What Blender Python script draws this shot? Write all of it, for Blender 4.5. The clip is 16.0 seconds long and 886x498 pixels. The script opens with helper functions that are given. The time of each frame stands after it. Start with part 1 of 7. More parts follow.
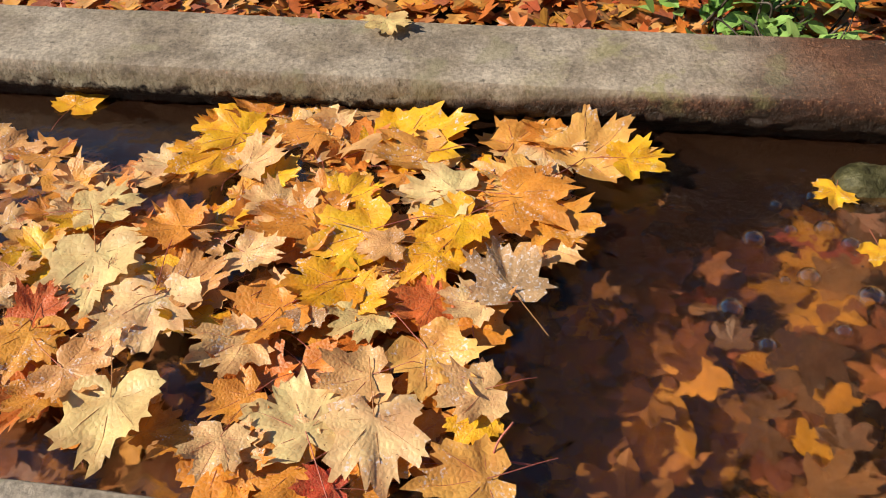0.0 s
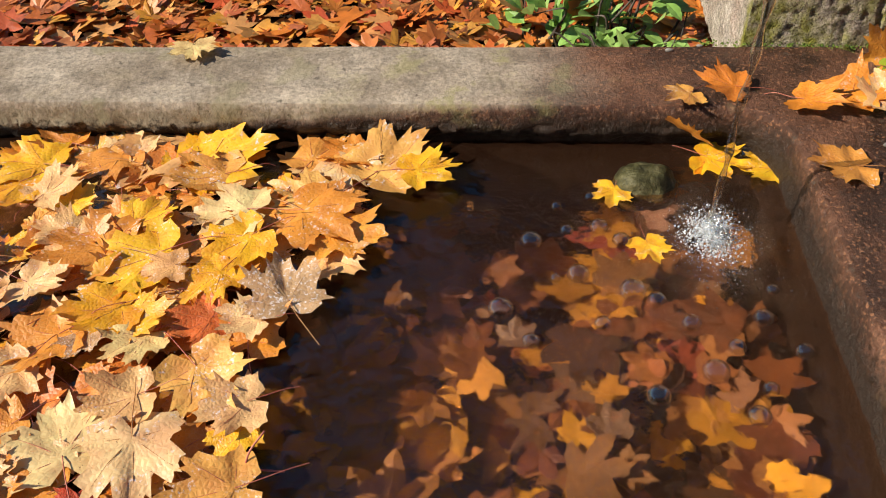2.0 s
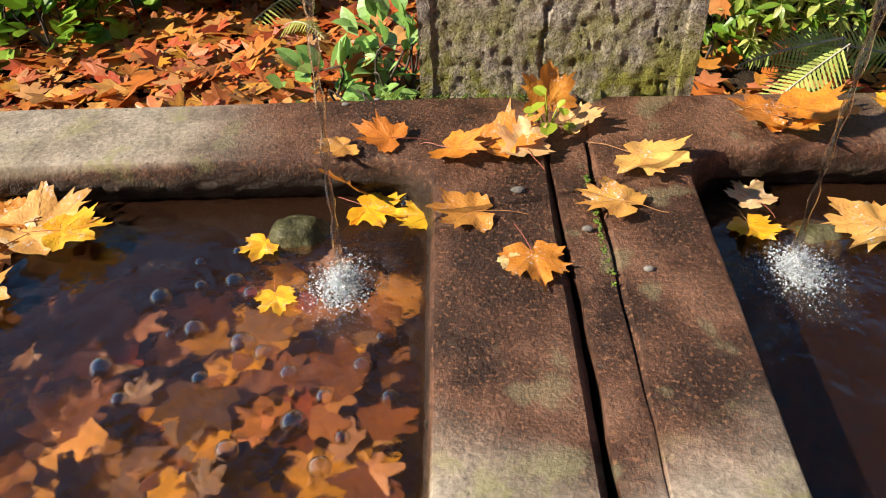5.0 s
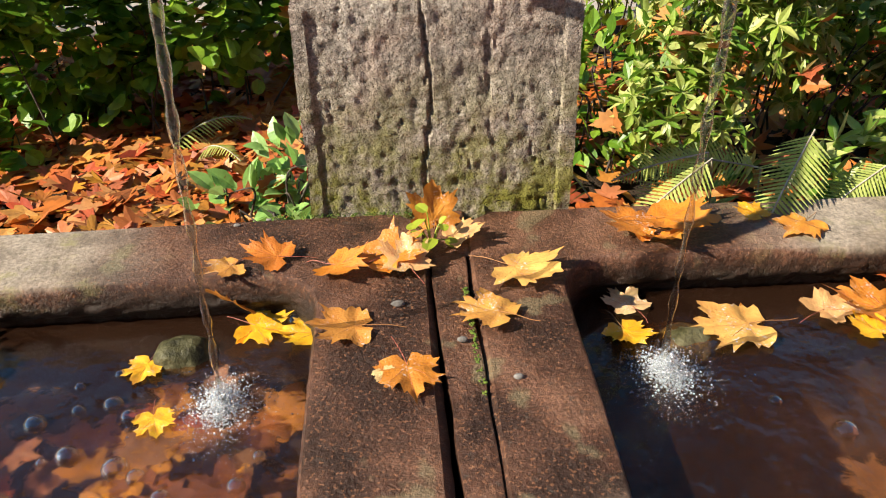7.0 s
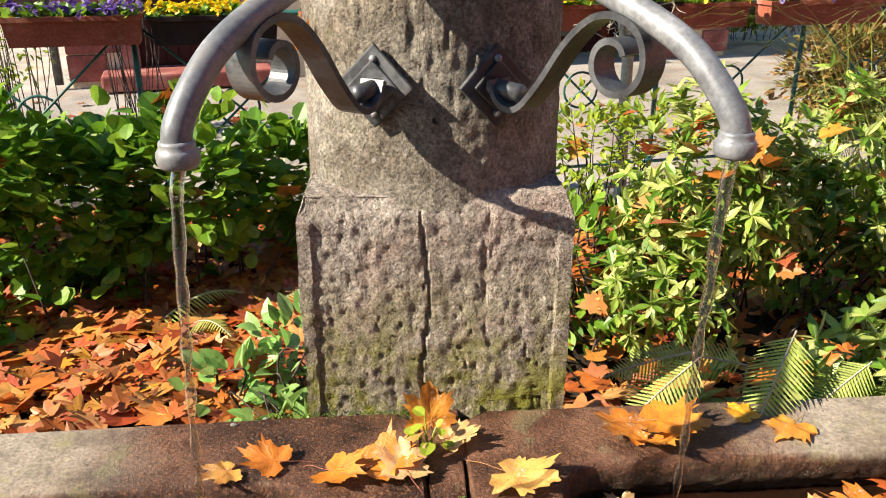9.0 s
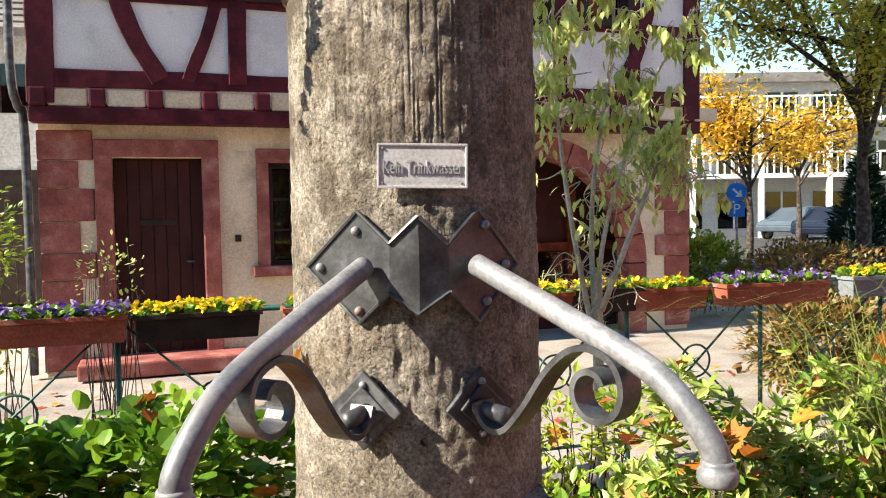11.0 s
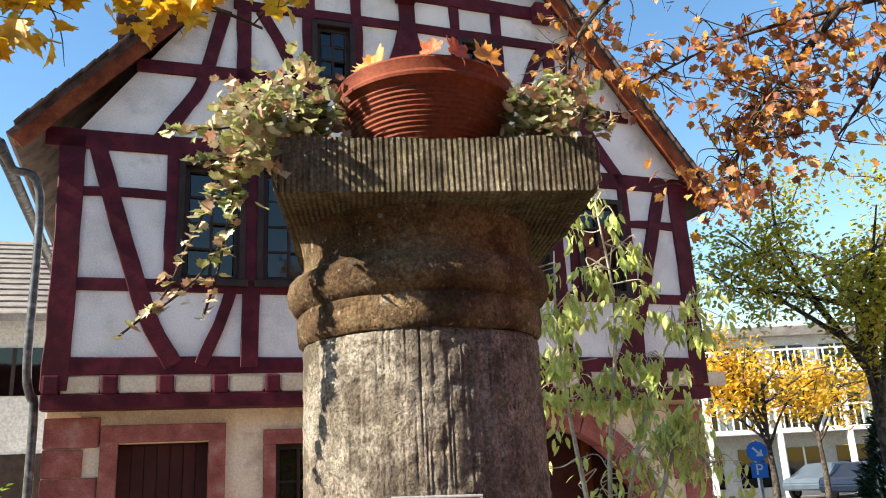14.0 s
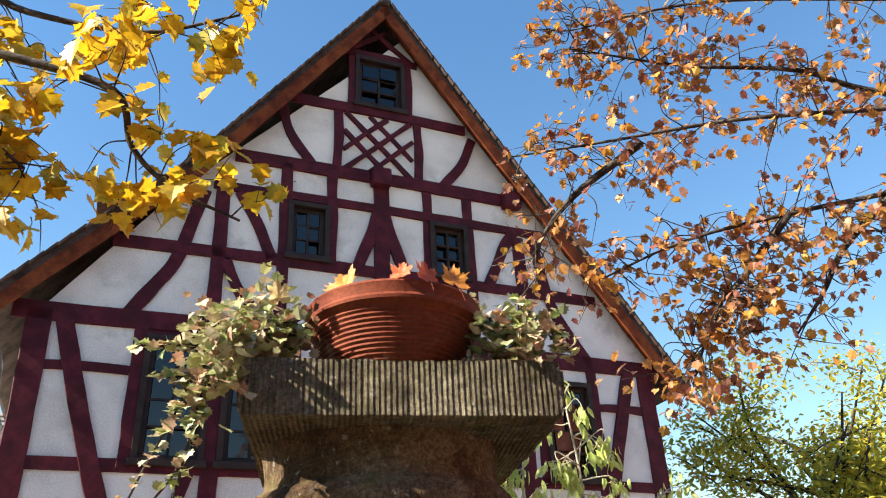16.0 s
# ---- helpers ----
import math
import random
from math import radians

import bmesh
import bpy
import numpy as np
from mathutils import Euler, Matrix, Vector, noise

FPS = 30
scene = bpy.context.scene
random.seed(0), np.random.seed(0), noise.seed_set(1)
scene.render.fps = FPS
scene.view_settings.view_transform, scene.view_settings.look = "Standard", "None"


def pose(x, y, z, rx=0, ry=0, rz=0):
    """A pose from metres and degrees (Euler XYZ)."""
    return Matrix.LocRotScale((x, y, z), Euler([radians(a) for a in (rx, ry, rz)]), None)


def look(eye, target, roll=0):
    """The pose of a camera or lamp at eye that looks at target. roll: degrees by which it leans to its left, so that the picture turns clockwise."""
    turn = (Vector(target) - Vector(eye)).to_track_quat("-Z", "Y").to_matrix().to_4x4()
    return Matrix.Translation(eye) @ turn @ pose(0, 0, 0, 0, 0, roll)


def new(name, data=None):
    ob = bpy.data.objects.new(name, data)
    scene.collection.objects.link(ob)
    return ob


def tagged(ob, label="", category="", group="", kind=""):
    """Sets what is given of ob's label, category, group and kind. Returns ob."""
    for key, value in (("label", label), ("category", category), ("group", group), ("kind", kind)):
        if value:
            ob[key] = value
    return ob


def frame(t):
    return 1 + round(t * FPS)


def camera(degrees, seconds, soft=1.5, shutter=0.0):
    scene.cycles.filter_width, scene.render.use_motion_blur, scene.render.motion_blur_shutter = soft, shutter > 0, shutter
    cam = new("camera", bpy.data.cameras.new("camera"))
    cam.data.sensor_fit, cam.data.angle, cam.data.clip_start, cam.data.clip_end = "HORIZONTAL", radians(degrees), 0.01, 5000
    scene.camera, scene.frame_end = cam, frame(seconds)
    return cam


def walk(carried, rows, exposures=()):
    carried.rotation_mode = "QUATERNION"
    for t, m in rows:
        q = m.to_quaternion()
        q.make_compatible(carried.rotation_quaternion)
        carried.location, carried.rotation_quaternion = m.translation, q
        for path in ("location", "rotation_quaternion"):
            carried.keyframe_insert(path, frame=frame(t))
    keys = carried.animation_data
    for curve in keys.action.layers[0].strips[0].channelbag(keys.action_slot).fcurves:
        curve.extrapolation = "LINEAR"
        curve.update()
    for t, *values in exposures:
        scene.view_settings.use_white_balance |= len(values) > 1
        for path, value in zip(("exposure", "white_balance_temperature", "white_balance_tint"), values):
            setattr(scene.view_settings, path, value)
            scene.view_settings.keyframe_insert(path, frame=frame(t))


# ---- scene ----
cam = camera(57.5, 16.0, soft=1.1)
PATH = [
    (0, (-0.792, -1.259, 0.704), (-1.122, 0.107, -0.72), -3.3),
    (0.5, (-0.744, -1.252, 0.704), (-1.018, 0.126, -0.719), -3.2),
    (1, (-0.686, -1.248, 0.703), (-0.907, 0.142, -0.717), -3.0),
    (1.5, (-0.635, -1.251, 0.708), (-0.845, 0.149, -0.705), -2.6),
    (2, (-0.575, -1.255, 0.706), (-0.772, 0.169, -0.684), -2.6),
    (2.5, (-0.501, -1.246, 0.696), (-0.706, 0.207, -0.663), -3.4),
    (3, (-0.432, -1.244, 0.697), (-0.602, 0.22, -0.655), -3.0),
    (3.5, (-0.347, -1.238, 0.691), (-0.519, 0.234, -0.652), -3.0),
    (4, (-0.273, -1.226, 0.69), (-0.426, 0.26, -0.641), -3.0),
    (4.5, (-0.195, -1.219, 0.682), (-0.324, 0.294, -0.621), -2.1),
    (5, (-0.119, -1.224, 0.688), (-0.219, 0.302, -0.602), -2.1),
    (7.5, (-0.019, -1.25, 0.721), (0.031, 0.482, -0.277), -0.7),
    (8, (-0.041, -1.238, 0.771), (0.019, 0.533, -0.156), -0.3),
    (8.5, (-0.052, -1.237, 0.791), (0.019, 0.588, -0.026), 0.1),
    (9, (-0.048, -1.239, 0.804), (0.041, 0.617, 0.063), 0.1),
    (9.5, (-0.057, -1.242, 0.823), (0.061, 0.655, 0.2), 0.1),
    (10, (-0.065, -1.251, 0.847), (0.09, 0.697, 0.423), 0.1),
    (12.5, (-0.071, -1.28, 0.954), (0.079, 0.703, 1.168), -2.5),
    (13, (-0.067, -1.282, 0.977), (0.081, 0.689, 1.283), -2.9),
    (13.5, (-0.069, -1.29, 0.999), (0.079, 0.66, 1.417), -2.7),
    (14, (-0.075, -1.307, 1.025), (0.087, 0.611, 1.566), -2.9),
    (14.5, (-0.078, -1.329, 1.049), (0.101, 0.552, 1.705), -2.8),
    (15, (-0.079, -1.343, 1.07), (0.134, 0.499, 1.82), -3.5),
    (15.5, (-0.078, -1.357, 1.083), (0.15, 0.44, 1.929), -3.2),
    (16, (-0.071, -1.357, 1.096), (0.167, 0.396, 2.028), -2.7),
]
walk(cam, [(t, look(eye, target, roll)) for t, eye, target, roll in PATH], exposures=[(0, 0.40), (3, 0.62), (5, 0.78), (8, 0.93), (12, 1.32), (16, 1.32)])

# ---- world and sun ----
SUN_EL, SUN_AZ = 35.5, 73.0        # degrees up, and to the left of straight behind the fountain's front
sx, sy = -math.sin(radians(SUN_AZ)), -math.cos(radians(SUN_AZ))
SUN_DIR = Vector((sx * math.cos(radians(SUN_EL)), sy * math.cos(radians(SUN_EL)), math.sin(radians(SUN_EL))))
world = bpy.data.worlds.new("sky")
scene.world = world
world.use_nodes = True
wn = world.node_tree
sky = wn.nodes.new("ShaderNodeTexSky")
sky.sky_type, sky.sun_disc = "NISHITA", False
sky.sun_elevation, sky.sun_rotation = radians(SUN_EL), math.atan2(sx, sy)
sky.air_density, sky.dust_density, sky.ozone_density = 1.5, 0.0, 2.0
clear_blue = wn.nodes.new("ShaderNodeHueSaturation")
clear_blue.inputs["Hue"].default_value, clear_blue.inputs["Saturation"].default_value = 0.503, 1.25
wn.links.new(sky.outputs[0], clear_blue.inputs["Color"])
wn.links.new(clear_blue.outputs[0], wn.nodes["Background"].inputs[0])
wn.nodes["Background"].inputs[1].default_value = 0.093
sun = new("sun", bpy.data.lights.new("sun", "SUN"))
sun.data.energy, sun.data.angle, sun.data.color = 6.6, radians(0.5), (1.0, 0.90, 0.74)
sun.matrix_world = look(SUN_DIR * 30, (0, 0, 0))

GROUND, BED = -0.62, -0.47
rnd = random.Random(7)


# ---- materials ----
def shader(name):
    m = bpy.data.materials.new(name)
    m.use_nodes = True
    t = m.node_tree
    return m, t, t.nodes["Principled BSDF"]


def node(t, kind, **values):
    n = t.nodes.new(kind)
    for key, v in values.items():
        n.inputs[key.replace("_", " ")].default_value = v
    return n


def coords(t, island=False):
    """Local metres, shifted from object to object so that alike pieces differ."""
    tc = t.nodes.new("ShaderNodeTexCoord")
    oi = t.nodes.new("ShaderNodeObjectInfo")
    add = t.nodes.new("ShaderNodeVectorMath")
    mul = t.nodes.new("ShaderNodeMath")
    mul.operation = "MULTIPLY"
    mul.inputs[1].default_value = 37.0
    t.links.new(oi.outputs["Random"], mul.inputs[0])
    t.links.new(tc.outputs["Object"], add.inputs[0])
    t.links.new(mul.outputs[0], add.inputs[1])
    return add.outputs[0], oi


def ramp(t, fac, cols, lo=0.39, hi=0.61):
    r = t.nodes.new("ShaderNodeValToRGB")
    while len(r.color_ramp.elements) < len(cols):
        r.color_ramp.elements.new(0.5)
    for i, c in enumerate(cols):
        r.color_ramp.elements[i].position = lo + (hi - lo) * i / max(1, len(cols) - 1)
        r.color_ramp.elements[i].color = (*c, 1)
    t.links.new(fac, r.inputs[0])
    return r.outputs[0]


def noise_fac(t, vec, scale, detail=4.0, rough=0.55):
    n = node(t, "ShaderNodeTexNoise", Scale=scale, Detail=detail, Roughness=rough)
    t.links.new(vec, n.inputs["Vector"])
    return n.outputs["Fac"]


def mix(t, fac, a, b, how="MIX"):
    m = t.nodes.new("ShaderNodeMix")
    m.data_type, m.blend_type = "RGBA", how
    for sock, v in ((m.inputs[0], fac), (m.inputs[6], a), (m.inputs[7], b)):
        if hasattr(v, "links"):
            t.links.new(v, sock)
        elif isinstance(v, (int, float)):
            sock.default_value = v
        else:
            sock.default_value = (*v, 1)
    return m.outputs[2]


def bump(t, p, fac, strength, distance, chain=None):
    b = node(t, "ShaderNodeBump", Strength=strength, Distance=distance)
    t.links.new(fac, b.inputs["Height"])
    if chain:
        t.links.new(chain, b.inputs["Normal"])
    t.links.new(b.outputs[0], p.inputs["Normal"])
    return b.outputs[0]


def plain(name, cols, scale=8.0, fine=60.0, rough=0.7, relief=0.3, depth=0.01, metal=0.0, stains=None, stain_scale=2.0, stain_amount=0.5):
    """A surface with broad variation, fine grain, relief and, if given, stains of another colour."""
    m, t, p = shader(name)
    vec, _ = coords(t)
    c = ramp(t, noise_fac(t, vec, scale), cols)
    grain = noise_fac(t, vec, fine, 6.0, 0.65)
    c = mix(t, 0.35, c, ramp(t, grain, ((0.25,) * 3, (0.75,) * 3)), "OVERLAY")
    if stains:
        s = ramp(t, noise_fac(t, vec, stain_scale, 8.0, 0.68), ((0, 0, 0), (1, 1, 1)), 0.62 - 0.3 * stain_amount, 0.72 - 0.25 * stain_amount)
        c = mix(t, s, c, stains)
    t.links.new(c, p.inputs["Base Color"])
    p.inputs["Roughness"].default_value, p.inputs["Metallic"].default_value = rough, metal
    p.inputs["Specular IOR Level"].default_value = 0.5 if metal or rough < 0.5 else 0.18
    if relief:
        first = bump(t, p, noise_fac(t, vec, scale * 3), relief, depth)
        bump(t, p, grain, relief, depth * 0.4, first)
    return m


def leaf_mat(name, cols, spots=0.0, island=False, translucent=0.25, rough=0.5, dry=0.0):
    """A leaf: one hue from the range for each leaf, softly mottled, specked, browned at the edge, with a little light shining through."""
    m, t, p = shader(name)
    vec, oi = coords(t)
    if island:
        rand = t.nodes.new("ShaderNodeNewGeometry").outputs["Random Per Island"]
    else:
        rand = oi.outputs["Random"]
    c = ramp(t, rand, cols, 0.0, 1.0)
    c = mix(t, 0.4, c, ramp(t, noise_fac(t, vec, 22.0 if island else 3.2, 5.0), ((0.22,) * 3, (0.8,) * 3), 0.34, 0.66), "OVERLAY")
    if island:
        brown = ramp(t, noise_fac(t, vec, 55.0, 4.0, 0.7), ((0, 0, 0), (1, 1, 1)), 0.62, 0.74)
        c = mix(t, brown, c, (0.16, 0.055, 0.012))
    else:
        # fine network of veins, small dark specks, and brown creeping in from the edge
        net = node(t, "ShaderNodeTexVoronoi", Scale=13.0, Randomness=1.0)
        net.feature = "DISTANCE_TO_EDGE"
        t.links.new(vec, net.inputs["Vector"])
        c = mix(t, ramp(t, net.outputs["Distance"], ((0.30,) * 3, (0, 0, 0)), 0.0, 0.06), c, (0.62, 0.36, 0.12))
        speck = ramp(t, noise_fac(t, vec, 26.0, 3.0, 0.6), ((0, 0, 0), (0.85,) * 3), 0.66, 0.72)
        c = mix(t, speck, c, (0.13, 0.05, 0.014))
        far = t.nodes.new("ShaderNodeVectorMath")
        far.operation = "LENGTH"
        t.links.new(t.nodes.new("ShaderNodeTexCoord").outputs["Object"], far.inputs[0])
        worn = t.nodes.new("ShaderNodeMath")
        worn.operation = "MULTIPLY_ADD"
        worn.inputs[1].default_value = 1.6
        t.links.new(noise_fac(t, vec, 2.6, 4.0, 0.6), worn.inputs[0])
        t.links.new(far.outputs["Value"], worn.inputs[2])
        span = t.nodes.new("ShaderNodeMapRange")
        span.inputs["From Min"].default_value, span.inputs["From Max"].default_value = 1.45, 1.85
        span.inputs["To Max"].default_value = 0.42 + dry
        t.links.new(worn.outputs[0], span.inputs["Value"])
        c = mix(t, span.outputs[0], c, (0.38, 0.17, 0.05))
    if spots:
        # white blobs in clusters paint the sun's glint on water drops
        inside = ramp(t, noise_fac(t, vec, 19.0, 3.0, 0.6), ((0, 0, 0), (0.85,) * 3), 0.55, 0.66)
        where = ramp(t, noise_fac(t, vec, 2.4, 2.0), ((0, 0, 0), (1, 1, 1)), 0.62 - spots, 0.74 - spots)
        both = mix(t, 1.0, inside, where, "MULTIPLY")
        c = mix(t, both, c, (0.74, 0.70, 0.70))
    t.links.new(c, p.inputs["Base Color"])
    p.inputs["Roughness"].default_value = rough
    rough_ = bump(t, p, noise_fac(t, vec, 90.0 if island else 9.0, 3.0), 0.3, 0.004 if island else 0.002)
    if not island:
        bump(t, p, net.outputs["Distance"], 0.5, 0.002, rough_)
    if translucent:
        tr = t.nodes.new("ShaderNodeBsdfTranslucent")
        t.links.new(c, tr.inputs["Color"])
        ms = t.nodes.new("ShaderNodeMixShader")
        ms.inputs[0].default_value = translucent
        t.links.new(p.outputs[0], ms.inputs[1])
        t.links.new(tr.outputs[0], ms.inputs[2])
        t.links.new(ms.outputs[0], t.nodes["Material Output"].inputs["Surface"])
    return m


def rim_stone(name):
    """Grey sandstone of the basins: dark red-brown and wet round the pillar, with lichen and moss."""
    m, t, p = shader(name)
    tc = t.nodes.new("ShaderNodeNewGeometry").outputs["Position"]
    n1 = noise_fac(t, tc, 5.0, 6.0, 0.6)
    fine = noise_fac(t, tc, 130.0, 5.0, 0.7)
    pits = noise_fac(t, tc, 38.0, 6.0, 0.72)
    dry = ramp(t, n1, ((0.18, 0.142, 0.104), (0.245, 0.20, 0.152), (0.285, 0.238, 0.184)), 0.41, 0.60)
    wet = ramp(t, n1, ((0.030, 0.014, 0.009), (0.082, 0.037, 0.022), (0.150, 0.074, 0.045)), 0.40, 0.60)
    # wetness: spray falls about the spouts and the dividing slabs
    sep = t.nodes.new("ShaderNodeSeparateXYZ")
    t.links.new(tc, sep.inputs[0])

    def math_(op, a, b):
        k = t.nodes.new("ShaderNodeMath")
        k.operation = op
        for i, v in enumerate((a, b)):
            if isinstance(v, (int, float)):
                k.inputs[i].default_value = v
            else:
                t.links.new(v, k.inputs[i])
        return k.outputs[0]
    ax = math_("ABSOLUTE", sep.outputs["X"], 0.0)
    front = math_("MULTIPLY", math_("MAXIMUM", math_("SUBTRACT", math_("MULTIPLY", sep.outputs["Y"], -1.0), 0.52), 0.0), 2.2)
    far = math_("ADD", math_("ADD", ax, front), math_("MULTIPLY", math_("SUBTRACT", noise_fac(t, tc, 4.0, 5.0), 0.5), 0.45))
    soaked = math_("ADD", far, math_("MULTIPLY", math_("MAXIMUM", sep.outputs["Z"], -0.04), 13.0))     # stone near the water stays wet
    wetness = ramp(t, soaked, ((1, 1, 1), (0.55, 0.55, 0.55), (0, 0, 0)), 0.46, 0.66)
    c = mix(t, wetness, dry, wet)
    c = mix(t, 0.32, c, ramp(t, fine, ((0.12,) * 3, (0.88,) * 3)), "OVERLAY")
    c = mix(t, 0.38, c, ramp(t, noise_fac(t, tc, 22.0, 5.0, 0.65), ((0.25,) * 3, (0.75,) * 3)), "OVERLAY")
    c = mix(t, ramp(t, pits, ((0.8,) * 3, (0, 0, 0)), 0.31, 0.37), c, (0.07, 0.05, 0.035))
    rusty = ramp(t, noise_fac(t, tc, 190.0, 2.0, 0.5), ((0, 0, 0), (0.55,) * 3), 0.58, 0.66)
    c = mix(t, mix(t, 1.0, rusty, wetness, "MULTIPLY"), c, (0.30, 0.14, 0.07))
    specks = ramp(t, noise_fac(t, tc, 70.0, 4.0, 0.6), ((0, 0, 0), (0.6,) * 3), 0.62, 0.68)
    c = mix(t, specks, c, (0.055, 0.045, 0.036))
    lichen = mix(t, 1.0, ramp(t, noise_fac(t, tc, 11.0, 7.0, 0.7), ((0, 0, 0), (1, 1, 1)), 0.53, 0.61),
                 ramp(t, far, ((0, 0, 0), (1, 1, 1), (0.15, 0.15, 0.15)), 0.42, 0.95), "MULTIPLY")
    c = mix(t, mix(t, 1.0, lichen, (0.65, 0.65, 0.65), "MULTIPLY"), c, (0.20, 0.185, 0.07))
    blotch = ramp(t, noise_fac(t, tc, 9.0, 3.0, 0.5), ((0, 0, 0), (1, 1, 1)), 0.60, 0.64)
    c = mix(t, mix(t, 1.0, blotch, (0.4, 0.4, 0.4), "MULTIPLY"), c, (0.20, 0.18, 0.10))
    # algae and mud in a rough dark band along the waterline
    low = math_("ADD", sep.outputs["Z"], math_("MULTIPLY", math_("SUBTRACT", noise_fac(t, tc, 90.0, 4.0, 0.7), 0.5), 0.08))
    damp = ramp(t, math_("ADD", low, 0.5), ((1, 1, 1), (0, 0, 0)), 0.475, 0.499)
    dry_only = mix(t, 1.0, damp, ramp(t, wetness, ((0.4,) * 3, (0, 0, 0)), 0.0, 0.6), "MULTIPLY")
    c = mix(t, dry_only, c, (0.15, 0.125, 0.062))
    band = ramp(t, math_("ADD", low, 0.5), ((1, 1, 1), (0, 0, 0)), 0.452, 0.468)
    c = mix(t, band, c, (0.026, 0.016, 0.010))
    soak = mix(t, 1.0, ramp(t, math_("ADD", low, 0.5), ((0.8,) * 3, (0, 0, 0)), 0.470, 0.494), wetness, "MULTIPLY")
    c = mix(t, soak, c, (0.018, 0.011, 0.007))
    # below the waterline: black algae, with the shade under the rim painted in
    algae_shade = ramp(t, math_("ADD", sep.outputs["Z"], 0.5), ((1, 1, 1), (0, 0, 0)), 0.408, 0.420)
    c = mix(t, mix(t, 1.0, algae_shade, (0.8, 0.8, 0.8), "MULTIPLY"), c, (0.010, 0.007, 0.005))
    t.links.new(c, p.inputs["Base Color"])
    t.links.new(ramp(t, wetness, ((0.85,) * 3, (0.38,) * 3), 0.2, 1.0), p.inputs["Roughness"])
    p.inputs["Specular IOR Level"].default_value = 0.22
    a = bump(t, p, pits, 0.4, 0.010)
    bump(t, p, fine, 0.6, 0.006, a)
    grit = p.inputs["Normal"].links[0].from_node
    t.links.new(ramp(t, mix(t, 1.0, wetness, band, "ADD"), ((0.18,) * 3, (0.9,) * 3), 0.1, 1.0), grit.inputs["Strength"])
    return m


def pillar_stone(name, cols, moss=0.5, groove=0.0, foot=False, soot=0.0):
    """Weathered red-grey sandstone with pits, tool marks, lichen and black soot streaks."""
    m, t, p = shader(name)
    pos = t.nodes.new("ShaderNodeNewGeometry").outputs["Position"]
    fine = noise_fac(t, pos, 150.0, 5.0, 0.7)
    pits = noise_fac(t, pos, 45.0, 6.0, 0.75)
    c = ramp(t, noise_fac(t, pos, 6.0, 6.0, 0.6), cols, 0.40, 0.60)
    c = mix(t, 0.5, c, ramp(t, fine, ((0.12,) * 3, (0.88,) * 3)), "OVERLAY")
    c = mix(t, 0.4, c, ramp(t, noise_fac(t, pos, 28.0, 5.0, 0.65), ((0.22,) * 3, (0.78,) * 3)), "OVERLAY")
    c = mix(t, ramp(t, pits, ((1, 1, 1), (0, 0, 0)), 0.34, 0.41), c, (0.09, 0.07, 0.055))
    mp = node(t, "ShaderNodeMapping")
    mp.inputs["Scale"].default_value = (1.0, 1.0, 0.22)
    t.links.new(pos, mp.inputs["Vector"])
    c = mix(t, ramp(t, noise_fac(t, mp.outputs[0], 9.0, 7.0, 0.65), ((0, 0, 0), (0.4,) * 3), 0.58, 0.72), c, (0.085, 0.07, 0.052))
    c = mix(t, ramp(t, noise_fac(t, pos, 13.0, 6.0, 0.7), ((0, 0, 0), (moss,) * 3), 0.55, 0.70), c, (0.115, 0.12, 0.028))
    c = mix(t, ramp(t, noise_fac(t, pos, 60.0, 4.0, 0.6), ((0, 0, 0), (0.6,) * 3), 0.63, 0.68), c, (0.42, 0.39, 0.33))
    if soot:
        up_ = t.nodes.new("ShaderNodeSeparateXYZ")
        t.links.new(pos, up_.inputs[0])
        high = t.nodes.new("ShaderNodeMapRange")      # soot settles on the upper shaft, which the spray never washes
        high.inputs["From Min"].default_value, high.inputs["From Max"].default_value = 0.55, 0.95
        t.links.new(up_.outputs["Z"], high.inputs["Value"])
        black = mix(t, 1.0, ramp(t, noise_fac(t, pos, 5.5, 9.0, 0.70), ((0, 0, 0), (soot,) * 3), 0.49, 0.56), high.outputs[0], "MULTIPLY")
        c = mix(t, black, c, (0.085, 0.068, 0.050))
        c = mix(t, ramp(t, noise_fac(t, pos, 3.2, 4.0, 0.6), ((0, 0, 0), (0.12,) * 3), 0.5, 0.64), c, (0.30, 0.20, 0.15))
    if foot:
        # moss grows where the block stands in spray
        sep = t.nodes.new("ShaderNodeSeparateXYZ")
        t.links.new(pos, sep.inputs[0])
        wet = ramp(t, sep.outputs["Z"], ((1, 1, 1), (0.6,) * 3, (0, 0, 0)), 0.02, 0.28)
        grow = mix(t, 1.0, ramp(t, noise_fac(t, pos, 10.0, 7.0, 0.7), ((0, 0, 0), (1, 1, 1)), 0.39, 0.56), wet, "MULTIPLY")
        c = mix(t, mix(t, 1.0, ramp(t, noise_fac(t, pos, 7.0, 4.0), ((0, 0, 0), (0.6,) * 3), 0.5, 0.7), (1, 1, 1), "MULTIPLY"), c, (0.34, 0.215, 0.17))
        front_ = ramp(t, sep.outputs["Y"], ((1, 1, 1), (0.1,) * 3), 0.012, 0.03)
        c = mix(t, mix(t, 1.0, grow, front_, "MULTIPLY"), c, (0.20, 0.19, 0.035))
    t.links.new(c, p.inputs["Base Color"])
    p.inputs["Roughness"].default_value = 0.9
    p.inputs["Specular IOR Level"].default_value = 0.15
    a = bump(t, p, pits, 0.6, 0.02)
    a = bump(t, p, noise_fac(t, pos, 95.0, 3.0, 0.6), 0.9, 0.010, a)
    b = bump(t, p, noise_fac(t, pos, 240.0, 3.0, 0.7), 0.9, 0.006, a)
